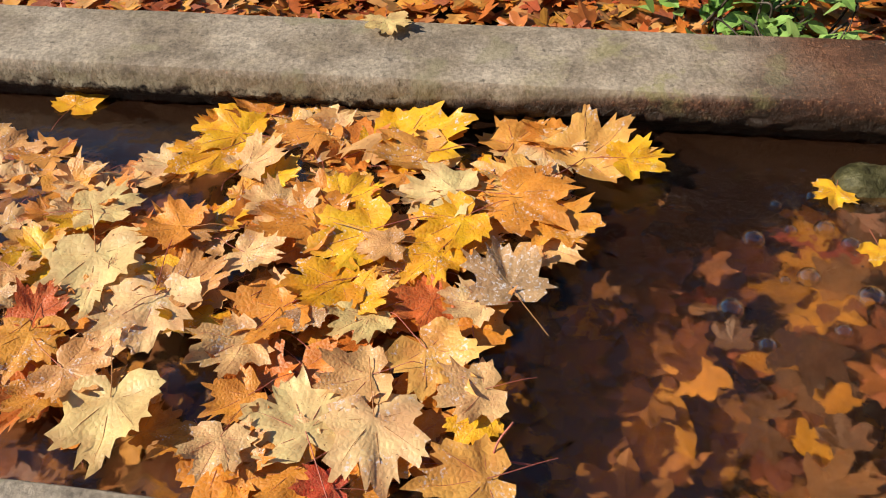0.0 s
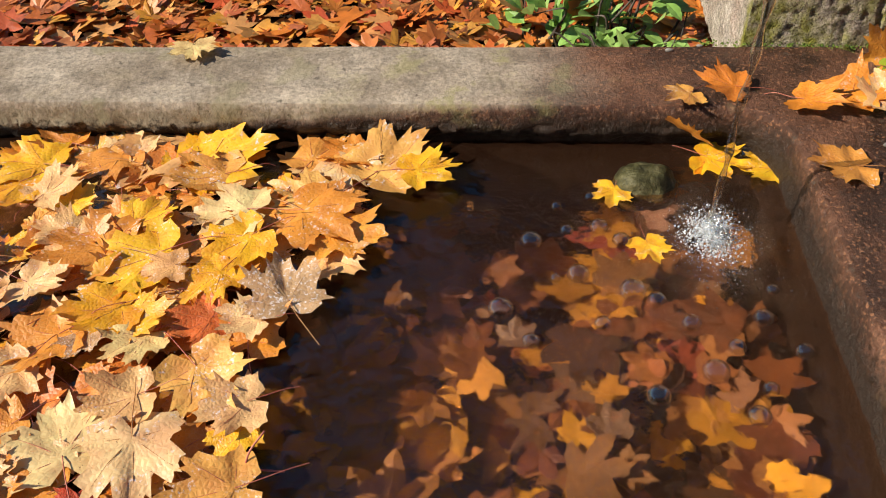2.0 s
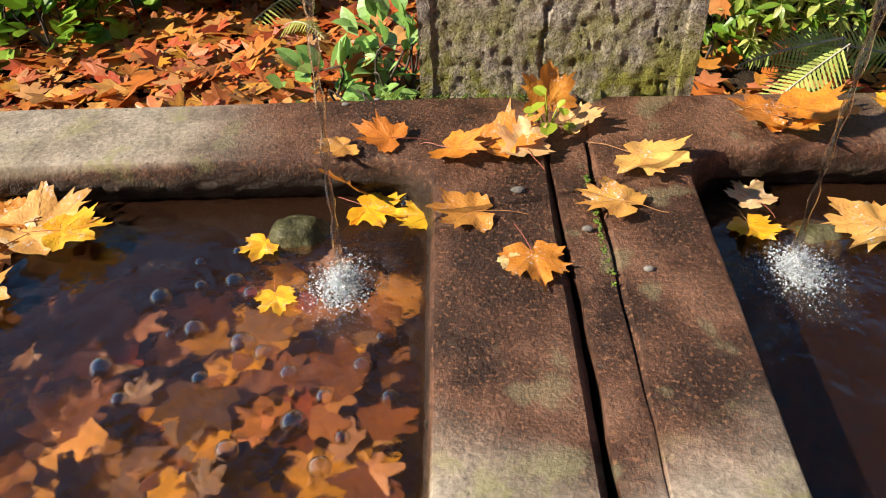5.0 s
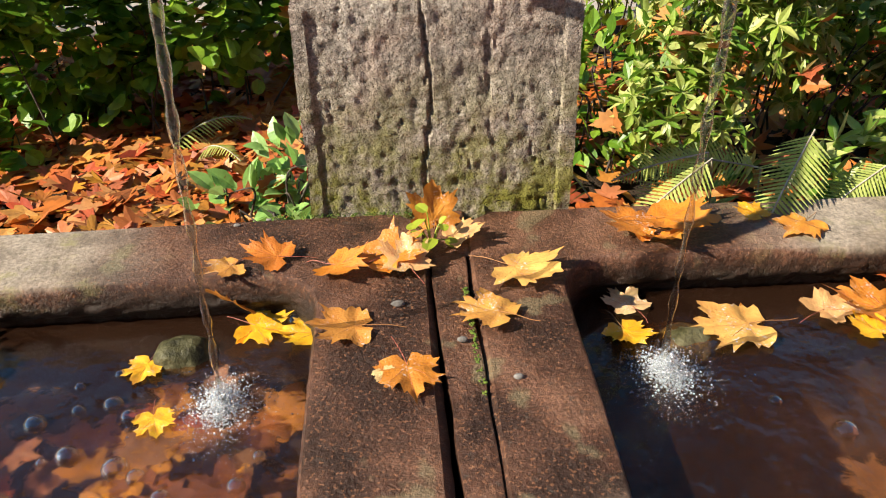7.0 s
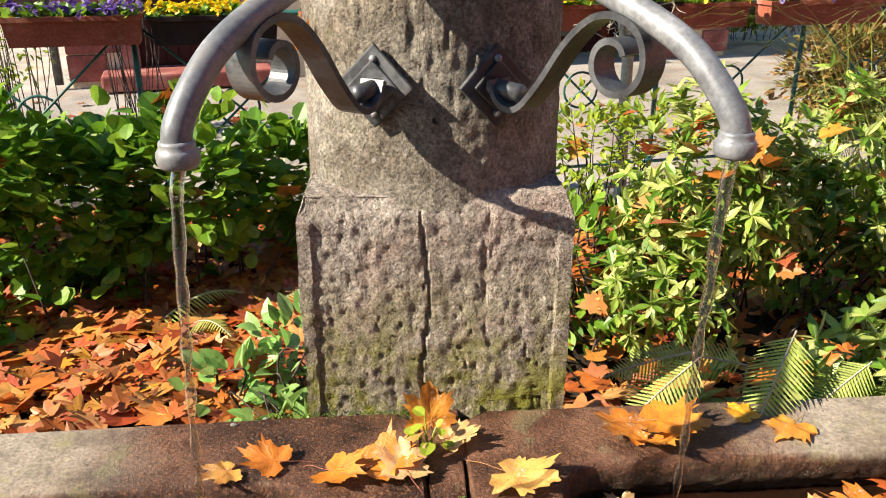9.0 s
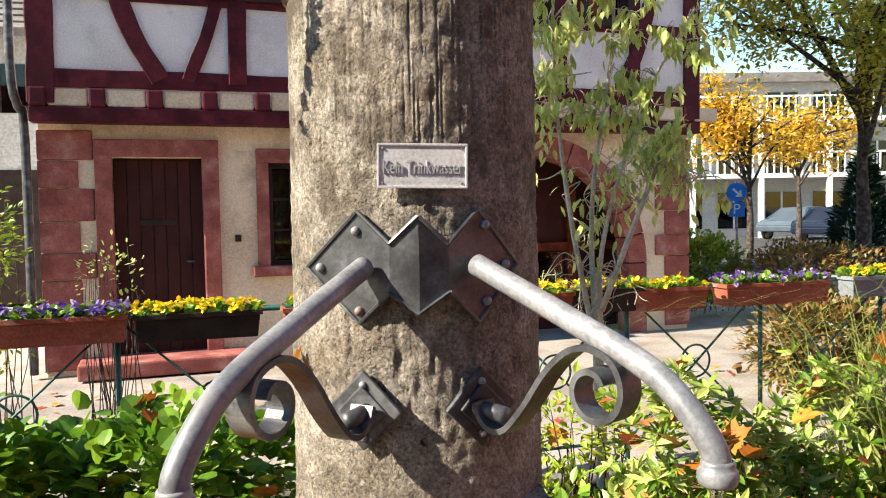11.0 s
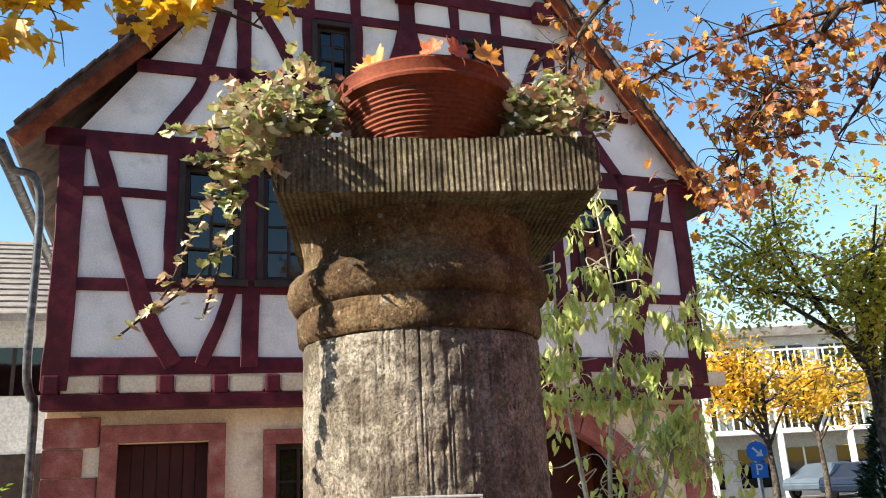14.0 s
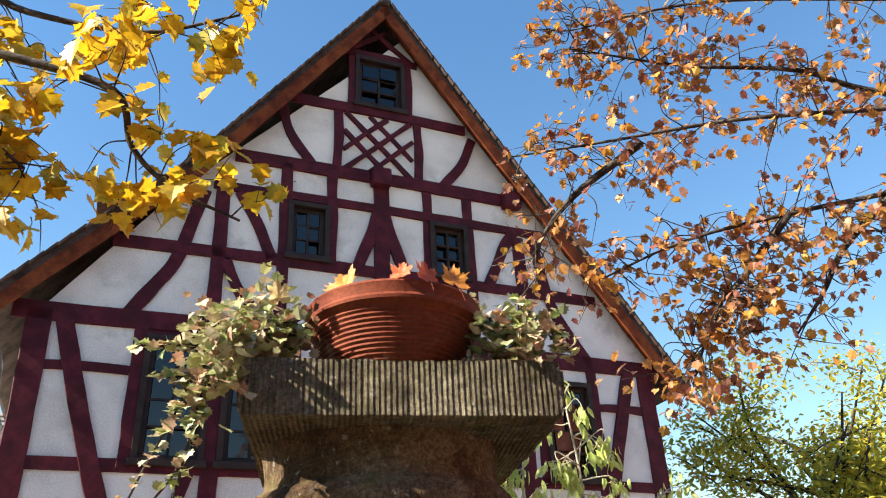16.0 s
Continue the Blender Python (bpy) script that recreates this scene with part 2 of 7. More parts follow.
    if groove:
        mp2 = node(t, "ShaderNodeMapping")
        mp2.inputs["Scale"].default_value = (1.0, 1.0, 0.06)
        t.links.new(pos, mp2.inputs["Vector"])
        g = bump(t, p, noise_fac(t, mp2.outputs[0], 110.0, 3.0, 0.5), groove * 0.5, 0.025, b)
        if groove < 0.5:
            return m
        # regular furrows of a toothed chisel
        comb_ = node(t, "ShaderNodeTexWave", Scale=33.0, Distortion=2.2, Detail=2.0)
        t.links.new(mp2.outputs[0], comb_.inputs["Vector"])
        bump(t, p, comb_.outputs["Fac"], groove, 0.008, g)
    return m


RIM = rim_stone("basin_sandstone")
BLOCK = pillar_stone("pillar_sandstone", ((0.29, 0.24, 0.198), (0.37, 0.317, 0.268), (0.44, 0.382, 0.33)), 0.35, 0.0, True)
SHAFT = pillar_stone("shaft_sandstone", ((0.20, 0.168, 0.130), (0.275, 0.242, 0.195), (0.34, 0.305, 0.252)), 0.3, 0.3, False, 0.75)
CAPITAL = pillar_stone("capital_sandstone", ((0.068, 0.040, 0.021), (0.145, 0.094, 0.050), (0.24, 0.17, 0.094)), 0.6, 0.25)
ABACUS = pillar_stone("abacus_sandstone", ((0.13, 0.105, 0.065), (0.19, 0.16, 0.10), (0.25, 0.215, 0.145)), 0.5, 0.9)
IRON = plain("painted_iron", ((0.032, 0.033, 0.036), (0.055, 0.056, 0.060), (0.085, 0.086, 0.090)), 14, 160, 0.4, 0.25, 0.003, 0.25, (0.15, 0.155, 0.16), 7, 0.2)
ZINC = plain("galvanised_pipe", ((0.13, 0.134, 0.142), (0.19, 0.193, 0.20), (0.25, 0.25, 0.255)), 12, 140, 0.45, 0.15, 0.002, 0.15, (0.18, 0.17, 0.16), 9, 0.3)
# near-black paint standing in for shade inside rooms and drill holes
SHADE_BLACK = plain("shade_black", ((0.01, 0.009, 0.008), (0.02, 0.018, 0.016)), 30, 90, 0.9, 0)
ALU = plain("embossed_aluminium", ((0.50, 0.49, 0.49), (0.60, 0.58, 0.58)), 20, 200, 0.42, 0.1, 0.001, 0.35)
RUST = plain("rusty_bolt", ((0.13, 0.075, 0.05), (0.22, 0.17, 0.14)), 60, 200, 0.7, 0.3, 0.002, 0.3)
TERRA = plain("terracotta", ((0.115, 0.024, 0.011), (0.155, 0.035, 0.015), (0.19, 0.047, 0.021)), 9, 120, 0.75, 0.15, 0.002, 0, (0.40, 0.22, 0.14), 6, 0.15)
SOIL = plain("soil", ((0.018, 0.012, 0.008), (0.05, 0.033, 0.02)), 14, 90, 0.95, 0.8, 0.03)
SILT = plain("pool_silt", ((0.012, 0.008, 0.006), (0.028, 0.017, 0.011), (0.05, 0.029, 0.016)), 7, 60, 0.9, 0.4, 0.02)
PAVING = plain("pale_paving", ((0.22, 0.19, 0.165), (0.29, 0.255, 0.22), (0.33, 0.295, 0.26)), 1.4, 45, 0.9, 0.3, 0.01, 0, (0.28, 0.19, 0.11), 3.0, 0.2)
ASPHALT = plain("asphalt", ((0.05, 0.05, 0.052), (0.075, 0.073, 0.072)), 2, 90, 0.9, 0.3, 0.005)
TIMBER = plain("oxblood_timber", ((0.046, 0.005, 0.010), (0.066, 0.007, 0.014), (0.085, 0.010, 0.018)), 5, 70, 0.6, 0.35, 0.008, 0, (0.045, 0.006, 0.008), 3, 0.3)
PLASTER = plain("white_plaster", ((0.60, 0.572, 0.55), (0.68, 0.652, 0.628), (0.73, 0.70, 0.675)), 1.6, 60, 0.85, 0.25, 0.01, 0, (0.52, 0.50, 0.48), 2.2, 0.2)
CREAM = plain("cream_plaster", ((0.58, 0.47, 0.33), (0.66, 0.55, 0.40), (0.70, 0.59, 0.44)), 1.3, 50, 0.88, 0.3, 0.012, 0, (0.48, 0.38, 0.27), 2.4, 0.25)
REDSTONE = plain("painted_red_sandstone", ((0.20, 0.062, 0.052), (0.27, 0.088, 0.073), (0.31, 0.115, 0.095)), 4, 70, 0.8, 0.4, 0.01, 0, (0.36, 0.20, 0.17), 4, 0.2)
DOORWOOD = plain("dark_red_door", ((0.035, 0.010, 0.009), (0.05, 0.015, 0.013)), 4, 80, 0.5, 0.2, 0.004)
BARGE = plain("bargeboard_wood", ((0.085, 0.018, 0.006), (0.135, 0.030, 0.009), (0.18, 0.046, 0.014)), 5, 60, 0.8, 0.3, 0.006)
TILE = plain("dark_roof_tile", ((0.04, 0.028, 0.024), (0.075, 0.05, 0.042), (0.10, 0.07, 0.06)), 4, 50, 0.8, 0.3, 0.01)
GREYTILE = plain("grey_roof_tile", ((0.17, 0.15, 0.14), (0.24, 0.22, 0.20)), 3, 40, 0.85, 0.3, 0.01)
WHITEWALL = plain("far_white_wall", ((0.40, 0.39, 0.38), (0.50, 0.49, 0.47)), 0.6, 20, 0.85, 0.1)
DARKWIN = plain("window_wood_dark", ((0.022, 0.014, 0.012), (0.038, 0.024, 0.02)), 6, 70, 0.5, 0.1, 0.003)
GREEN_IRON = plain("green_fence_iron", ((0.008, 0.075, 0.06), (0.015, 0.12, 0.095)), 8, 90, 0.5, 0.15, 0.002, 0.1, (0.03, 0.05, 0.045), 8, 0.35)
BOX_RED = plain("red_brown_planter", ((0.25, 0.07, 0.042), (0.33, 0.10, 0.062)), 5, 90, 0.65, 0.1, 0.002, 0, (0.40, 0.22, 0.17), 6, 0.15)
BOX_DARK = plain("dark_planter", ((0.02, 0.014, 0.013), (0.035, 0.026, 0.024)), 5, 90, 0.6, 0.1, 0.002)
BOX_GREY = plain("grey_planter", ((0.15, 0.17, 0.19), (0.20, 0.22, 0.245)), 5, 90, 0.6, 0.1, 0.002)
BARK = plain("dark_bark", ((0.03, 0.022, 0.018), (0.06, 0.046, 0.038), (0.10, 0.085, 0.07)), 12, 60, 0.9, 0.6, 0.01)
PALEBARK = plain("pale_bark", ((0.34, 0.30, 0.23), (0.46, 0.41, 0.32)), 9, 60, 0.85, 0.4, 0.006)
STEM = plain("leaf_stalk", ((0.30, 0.07, 0.05), (0.42, 0.15, 0.10)), 20, 90, 0.5, 0)
VEIN = plain("leaf_vein", ((0.30, 0.13, 0.045), (0.38, 0.19, 0.075)), 20, 90, 0.6, 0)
MOSS = plain("moss", ((0.05, 0.085, 0.012), (0.12, 0.17, 0.025)), 30, 150, 0.9, 0.5, 0.006)
PEBBLE = plain("grey_pebble", ((0.10, 0.09, 0.08), (0.18, 0.165, 0.15)), 40, 200, 0.8, 0.3, 0.003)
ALGAE = plain("algae_stone", ((0.022, 0.02, 0.008), (0.05, 0.046, 0.018), (0.10, 0.09, 0.045)), 25, 150, 0.5, 0.6, 0.006)

YELLOW = leaf_mat("yellow_maple_leaf", ((0.72, 0.34, 0.006), (0.74, 0.40, 0.012), (0.68, 0.26, 0.006)), 0.08)
AMBER = leaf_mat("amber_maple_leaf", ((0.60, 0.22, 0.02), (0.66, 0.36, 0.09), (0.54, 0.175, 0.016), (0.66, 0.30, 0.035)), 0.10)
TAN = leaf_mat("tan_maple_leaf", ((0.58, 0.30, 0.10), (0.70, 0.46, 0.22), (0.50, 0.22, 0.06), (0.64, 0.38, 0.16)), 0.09)
BEIGE = leaf_mat("beige_maple_leaf", ((0.60, 0.42, 0.16), (0.64, 0.47, 0.21)), 0.0)
# tan leaf with the most sun glints of drops painted on
GLINTED = leaf_mat("glint_specked_maple_leaf", ((0.44, 0.26, 0.13), (0.46, 0.29, 0.15)), 0.30)
ORANGE = leaf_mat("orange_maple_leaf", ((0.56, 0.18, 0.012), (0.60, 0.23, 0.025), (0.52, 0.125, 0.012)), 0.0)
RED = leaf_mat("red_maple_leaf", ((0.50, 0.055, 0.02), (0.55, 0.12, 0.02)), 0.0)
SUNKEN = leaf_mat("sunken_maple_leaf", ((0.13, 0.05, 0.02), (0.20, 0.095, 0.03), (0.07, 0.022, 0.014), (0.48, 0.29, 0.02), (0.12, 0.05, 0.022), (0.06, 0.025, 0.016), (0.24, 0.13, 0.045), (0.15, 0.03, 0.022), (0.12, 0.07, 0.03), (0.04, 0.022, 0.016), (0.40, 0.22, 0.03), (0.13, 0.065, 0.028)), 0.0, True, 0.0)
LITTER = leaf_mat("leaf_litter", ((0.36, 0.085, 0.012), (0.46, 0.15, 0.02), (0.24, 0.05, 0.014), (0.50, 0.25, 0.08), (0.50, 0.22, 0.02), (0.34, 0.11, 0.05), (0.40, 0.06, 0.016), (0.44, 0.15, 0.022)), 0, True, 0.15)
GOLDCROWN = leaf_mat("golden_crown_leaf", ((0.64, 0.38, 0.012), (0.68, 0.46, 0.025), (0.58, 0.30, 0.012), (0.46, 0.40, 0.045)), 0, True, 0.45)
RUSTCROWN = leaf_mat("rusty_crown_leaf", ((0.36, 0.13, 0.05), (0.62, 0.32, 0.05), (0.22, 0.06, 0.04), (0.50, 0.32, 0.18), (0.58, 0.24, 0.03), (0.34, 0.17, 0.11), (0.26, 0.07, 0.05), (0.66, 0.40, 0.06)), 0, True, 0.4)
GREENLEAF = leaf_mat("green_shrub_leaf", ((0.06, 0.15, 0.010), (0.16, 0.30, 0.022), (0.28, 0.42, 0.04), (0.11, 0.23, 0.016), (0.07, 0.17, 0.012)), 0, True, 0.42, 0.42)
VARIEG = leaf_mat("variegated_shrub_leaf", ((0.10, 0.21, 0.016), (0.32, 0.42, 0.06), (0.58, 0.58, 0.22), (0.16, 0.28, 0.024), (0.50, 0.52, 0.15), (0.08, 0.18, 0.014), (0.13, 0.25, 0.022)), 0, True, 0.4, 0.42)
LIME = leaf_mat("lime_shrub_leaf", ((0.20, 0.30, 0.02), (0.34, 0.40, 0.03), (0.12, 0.22, 0.02)), 0, True, 0.35)
PALELEAF = leaf_mat("pale_green_leaf", ((0.36, 0.46, 0.10), (0.54, 0.60, 0.21), (0.42, 0.52, 0.13), (0.62, 0.60, 0.22)), 0, True, 0.5)
OLIVELEAF = leaf_mat("yellow_green_leaf", ((0.32, 0.33, 0.04), (0.56, 0.46, 0.05), (0.24, 0.28, 0.04), (0.60, 0.42, 0.04)), 0, True, 0.5)
IVYLEAF = leaf_mat("variegated_ivy_leaf", ((0.30, 0.33, 0.10), (0.52, 0.52, 0.26), (0.18, 0.23, 0.06), (0.62, 0.60, 0.40), (0.40, 0.19, 0.12), (0.56, 0.50, 0.30)), 0, True, 0.25)
CONIFERLEAF = leaf_mat("conifer_needle", ((0.012, 0.03, 0.012), (0.025, 0.055, 0.02)), 0, True, 0.1)
LAUREL = leaf_mat("light_laurel_leaf", ((0.13, 0.27, 0.05), (0.22, 0.38, 0.09), (0.28, 0.42, 0.13), (0.17, 0.32, 0.06)), 0, True, 0.3, 0.4)
PALEGOLD = leaf_mat("pale_gold_leaf", ((0.68, 0.44, 0.03), (0.74, 0.50, 0.05), (0.64, 0.34, 0.04)), 0, True, 0.55)
GRASSLEAF = leaf_mat("grass_blade", ((0.13, 0.21, 0.03), (0.25, 0.30, 0.06), (0.36, 0.32, 0.10)), 0, True, 0.3)
HEDGELEAF = leaf_mat("autumn_hedge_leaf", ((0.17, 0.08, 0.03), (0.26, 0.15, 0.04), (0.12, 0.15, 0.03)), 0, True, 0.2)
PANSY_Y = leaf_mat("yellow_petal", ((0.75, 0.52, 0.01), (0.80, 0.60, 0.015)), 0, True, 0.3)
PANSY_V = leaf_mat("violet_petal", ((0.10, 0.04, 0.32), (0.22, 0.12, 0.42), (0.055, 0.022, 0.18), (0.45, 0.40, 0.55)), 0, True, 0.3)


def water_mat():
    m, t, p = shader("pool_water")
    t.nodes.remove(p)
    pos = t.nodes.new("ShaderNodeNewGeometry").outputs["Position"]
    b = node(t, "ShaderNodeBump", Strength=0.6, Distance=0.012)
    t.links.new(noise_fac(t, pos, 16.0, 3.0, 0.5), b.inputs["Height"])
    b2 = node(t, "ShaderNodeBump", Strength=0.25, Distance=0.003)
    t.links.new(noise_fac(t, pos, 70.0, 2.0, 0.5), b2.inputs["Height"])
    t.links.new(b.outputs[0], b2.inputs["Normal"])
    clear = node(t, "ShaderNodeBsdfRefraction", Color=(0.76, 0.53, 0.37, 1), Roughness=0.20, IOR=1.33)
    t.links.new(b2.outputs[0], clear.inputs["Normal"])
    murk = node(t, "ShaderNodeBsdfDiffuse", Color=(0.17, 0.075, 0.042, 1))
    turbid = t.nodes.new("ShaderNodeMixShader")
    turbid.inputs[0].default_value = 0.06
    t.links.new(clear.outputs[0], turbid.inputs[1])
    t.links.new(murk.outputs[0], turbid.inputs[2])
    gloss = node(t, "ShaderNodeBsdfGlossy", Color=(1, 1, 1, 1), Roughness=0.02)
    lw = node(t, "ShaderNodeLayerWeight", Blend=0.5)
    pw = t.nodes.new("ShaderNodeMath")
    pw.operation, pw.inputs[1].default_value = "POWER", 4.0
    sc_ = t.nodes.new("ShaderNodeMath")
    sc_.operation, sc_.inputs[1].default_value, sc_.inputs[2].default_value = "MULTIPLY_ADD", 0.95, 0.034
    t.links.new(lw.outputs["Facing"], pw.inputs[0])
    t.links.new(pw.outputs[0], sc_.inputs[0])
    ms = t.nodes.new("ShaderNodeMixShader")
    for n in (gloss, lw):
        t.links.new(b2.outputs[0], n.inputs["Normal"])
    t.links.new(sc_.outputs[0], ms.inputs[0])
    t.links.new(turbid.outputs[0], ms.inputs[1])
    t.links.new(gloss.outputs[0], ms.inputs[2])
    t.links.new(ms.outputs[0], t.nodes["Material Output"].inputs["Surface"])
    return m


def film_mat(name, tint, ior=1.4, rough=0.03, power=4.0):
    """A thin clear film or pane: it lets light through and mirrors by its slant."""
    m, t, p = shader(name)
    t.nodes.remove(p)
    clear = node(t, "ShaderNodeBsdfTransparent", Color=(*tint, 1))
    gloss = node(t, "ShaderNodeBsdfGlossy", Color=(1, 1, 1, 1), Roughness=rough)
    lw = node(t, "ShaderNodeLayerWeight", Blend=0.5)
    pw = t.nodes.new("ShaderNodeMath")
    pw.operation, pw.inputs[1].default_value = "POWER", power
    sc_ = t.nodes.new("ShaderNodeMath")
    base = ((ior - 1) / (ior + 1)) ** 2
    sc_.operation, sc_.inputs[1].default_value, sc_.inputs[2].default_value = "MULTIPLY_ADD", 1 - base, base
    t.links.new(lw.outputs["Facing"], pw.inputs[0])
    t.links.new(pw.outputs[0], sc_.inputs[0])
    ms = t.nodes.new("ShaderNodeMixShader")
    t.links.new(sc_.outputs[0], ms.inputs[0])
    t.links.new(clear.outputs[0], ms.inputs[1])
    t.links.new(gloss.outputs[0], ms.inputs[2])
    t.links.new(ms.outputs[0], t.nodes["Material Output"].inputs["Surface"])
    return m


WATER = water_mat()
STREAM = film_mat("falling_water", (0.80, 0.79, 0.73), 1.9, 0.12, 1.4)
BUBBLE = film_mat("bubble_film", (0.80, 0.80, 0.80), 1.7, 0.01, 1.7)
PANE = film_mat("window_pane", (0.10, 0.11, 0.12), 1.6)
FOAM = film_mat("water_foam", (0.93, 0.94, 0.95), 2.6, 0.25)
FROTH = plain("white_froth", ((0.36, 0.38, 0.40), (0.46, 0.48, 0.50)), 60, 200, 0.35, 0)
BLUE_SIGN = plain("blue_sign", ((0.01, 0.13, 0.50), (0.015, 0.17, 0.58)), 3, 30, 0.4, 0)
WHITE_PAINT = plain("white_paint", ((0.66, 0.66, 0.66), (0.74, 0.74, 0.74)), 3, 30, 0.5, 0)
CAR_DARK = plain("dark_car_paint", ((0.005, 0.010, 0.022), (0.008, 0.014, 0.03)), 2, 20, 0.3, 0, 0, 0.0)
CAR_SILVER = plain("silver_car_paint", ((0.06, 0.085, 0.11), (0.08, 0.105, 0.13)), 2, 20, 0.35, 0, 0, 0.1)
RUBBER = plain("tyre_rubber", ((0.012, 0.012, 0.012), (0.02, 0.02, 0.02)), 10, 60, 0.9, 0)


# ---- building helpers ----
def raw(name, verts, faces, material, parent=None, label="", smooth=False):
    me = bpy.data.meshes.new(name)
    me.from_pydata([tuple(v) for v in verts], [], faces)
    me.validate()
    if smooth:
        me.polygons.foreach_set("use_smooth", [True] * len(me.polygons))
    me.materials.append(material)
    ob = new(name, me)
    if parent:
        ob.parent = parent
    return tagged(ob, label)


def part(name, bm, material, parent=None, label="", smooth=False):
    me = bpy.data.meshes.new(name)
    bmesh.ops.recalc_face_normals(bm, faces=bm.faces)
    if smooth:
        for e in bm.edges:
            e.smooth = len(e.link_faces) != 2 or e.calc_face_angle(0) < 0.62
    bm.to_mesh(me)
    bm.free()
    if smooth:
        me.polygons.foreach_set("use_smooth", [True] * len(me.polygons))
    me.materials.append(material)
    ob = new(name, me)
    if parent:
        ob.parent = parent
    return tagged(ob, label)


def thing(name, label, category, group="", m=None, kind=""):
    ob = new(name)
    if m is not None:
        ob.matrix_basis = m
    return tagged(ob, label, category, group, kind)


def box(lo, hi, bev=0.0, bm=None, m=None):
    bm = bm or bmesh.new()
    c = [(a + b) / 2 for a, b in zip(lo, hi)]
    s = [b - a for a, b in zip(lo, hi)]
    mat_ = Matrix.Translation(c) @ Matrix.Diagonal((*s, 1))
    r = bmesh.ops.create_cube(bm, size=1.0, matrix=(m @ mat_) if m is not None else mat_)
    if bev:
        es = list({e for v in r["verts"] for e in v.link_edges})
        bmesh.ops.bevel(bm, geom=es, offset=bev, segments=2, affect="EDGES", profile=0.6)
    return bm


def wobble(bm, amount, scale, seed=0.0, fine=0.0, fine_scale=60.0):
    """Rough, worn surface: moves each vertex along its normal."""
    bm.normal_update()
    o = Vector((seed * 3.1, seed * 1.7, seed))
    for v in bm.verts:
        k = noise.noise(v.co * scale + o) * amount
        if fine:
            k += noise.noise(v.co * fine_scale + o) * fine
        v.co += v.normal * k


def tube(points, radii, sides=12, closed_ends=True):
    """Vertices and faces of a round bar along points."""
    vs, fs = [], []
    pts = [Vector(p) for p in points]
    up = None
    for i, p in enumerate(pts):
        d = (pts[min(i + 1, len(pts) - 1)] - pts[max(i - 1, 0)]).normalized()
        if up is None:
            up = d.orthogonal().normalized()
        up = (up - d * up.dot(d)).normalized()
        side = d.cross(up)
        r = radii[i] if hasattr(radii, "__len__") else radii
        for k in range(sides):
            a = 2 * math.pi * k / sides
            vs.append(p + up * (r * math.cos(a)) + side * (r * math.sin(a)))
        if i:
            b = (i - 1) * sides
            for k in range(sides):
                k2 = (k + 1) % sides
                fs.append((b + k, b + k2, b + sides + k2, b + sides + k))
    if closed_ends:
        fs.append(tuple(reversed(range(sides))))
        fs.append(tuple(range(len(vs) - sides, len(vs))))
    return vs, fs


def spline(points, n=8):
    """A smooth line through points."""
    p = [Vector(q) for q in points]
    p = [p[0] * 2 - p[1]] + p + [p[-1] * 2 - p[-2]]
    out = []
    for i in range(1, len(p) - 2):
        for k in range(n):
            t = k / n
            out.append(0.5 * (2 * p[i] + (p[i + 1] - p[i - 1]) * t + (2 * p[i - 1] - 5 * p[i] + 4 * p[i + 1] - p[i + 2]) * t * t
                              + (3 * p[i] - p[i - 1] - 3 * p[i + 1] + p[i + 2]) * t ** 3))
    return out + [p[-2]]


def lathe(profile, sides=48, centre=(0, 0, 0)):
    """Vertices and faces of a turned body from (radius, height) pairs."""
    vs, fs = [], []
    for i, (r, z) in enumerate(profile):
        for k in range(sides):
            a = 2 * math.pi * k / sides
            vs.append((centre[0] + r * math.cos(a), centre[1] + r * math.sin(a), centre[2] + z))
        if i:
            b = (i - 1) * sides
            for k in range(sides):
                k2 = (k + 1) % sides
                fs.append((b + k, b + k2, b + sides + k2, b + sides + k))
    return vs, fs


def to_bm(vs, fs):
    bm = bmesh.new()
    v = [bm.verts.new(p) for p in vs]
    for f in fs:
        bm.faces.new([v[i] for i in f])
    return bm

# ---- ground ----
def sheet(name, x0, y0, x1, y1, z, material, nx=1, ny=1, amount=0.0, label="", category="ground"):
    vs = [(x0 + (x1 - x0) * i / nx, y0 + (y1 - y0) * j / ny, z) for j in range(ny + 1) for i in range(nx + 1)]
    if amount:
        vs = [(x, y, z_ + amount * noise.noise(Vector((x * 1.7, y * 1.7, 3.0)))) for x, y, z_ in vs]
    fs = [(j * (nx + 1) + i, j * (nx + 1) + i + 1, (j + 1) * (nx + 1) + i + 1, (j + 1) * (nx + 1) + i) for j in range(ny) for i in range(nx)]
    return tagged(raw(name, vs, fs, material, smooth=bool(amount)), label, category, kind="structure")


sheet("ground", -400, -400, 400, 400, GROUND - 0.05, PAVING, label="pale trodden paving round the fountain and houses")
sheet("flower_bed_soil", -5.0, -0.12, 5.0, 2.62, BED, SOIL, 60, 30, 0.06, "dark soil of the planted bed behind the fountain", "soil")
kerb = tagged(part("bed_kerb", box((-5.0, 2.60, GROUND - 0.1), (5.0, 2.70, BED + 0.03), 0.015), PEBBLE), "grey kerb edging the planted bed", "kerb", kind="structure")
# dark ground out of view, added to weaken the light bounced upwards
sheet("forecourt", -30, -30, 30, -1.3, GROUND - 0.03, ASPHALT, label="unseen dark ground added to cut light bounced up at the pillar", category="pavement")
sheet("road", 4.5, 15.0, 70.0, 36.0, GROUND - 0.035, ASPHALT, label="grey asphalt road and car park in the distance", category="road")

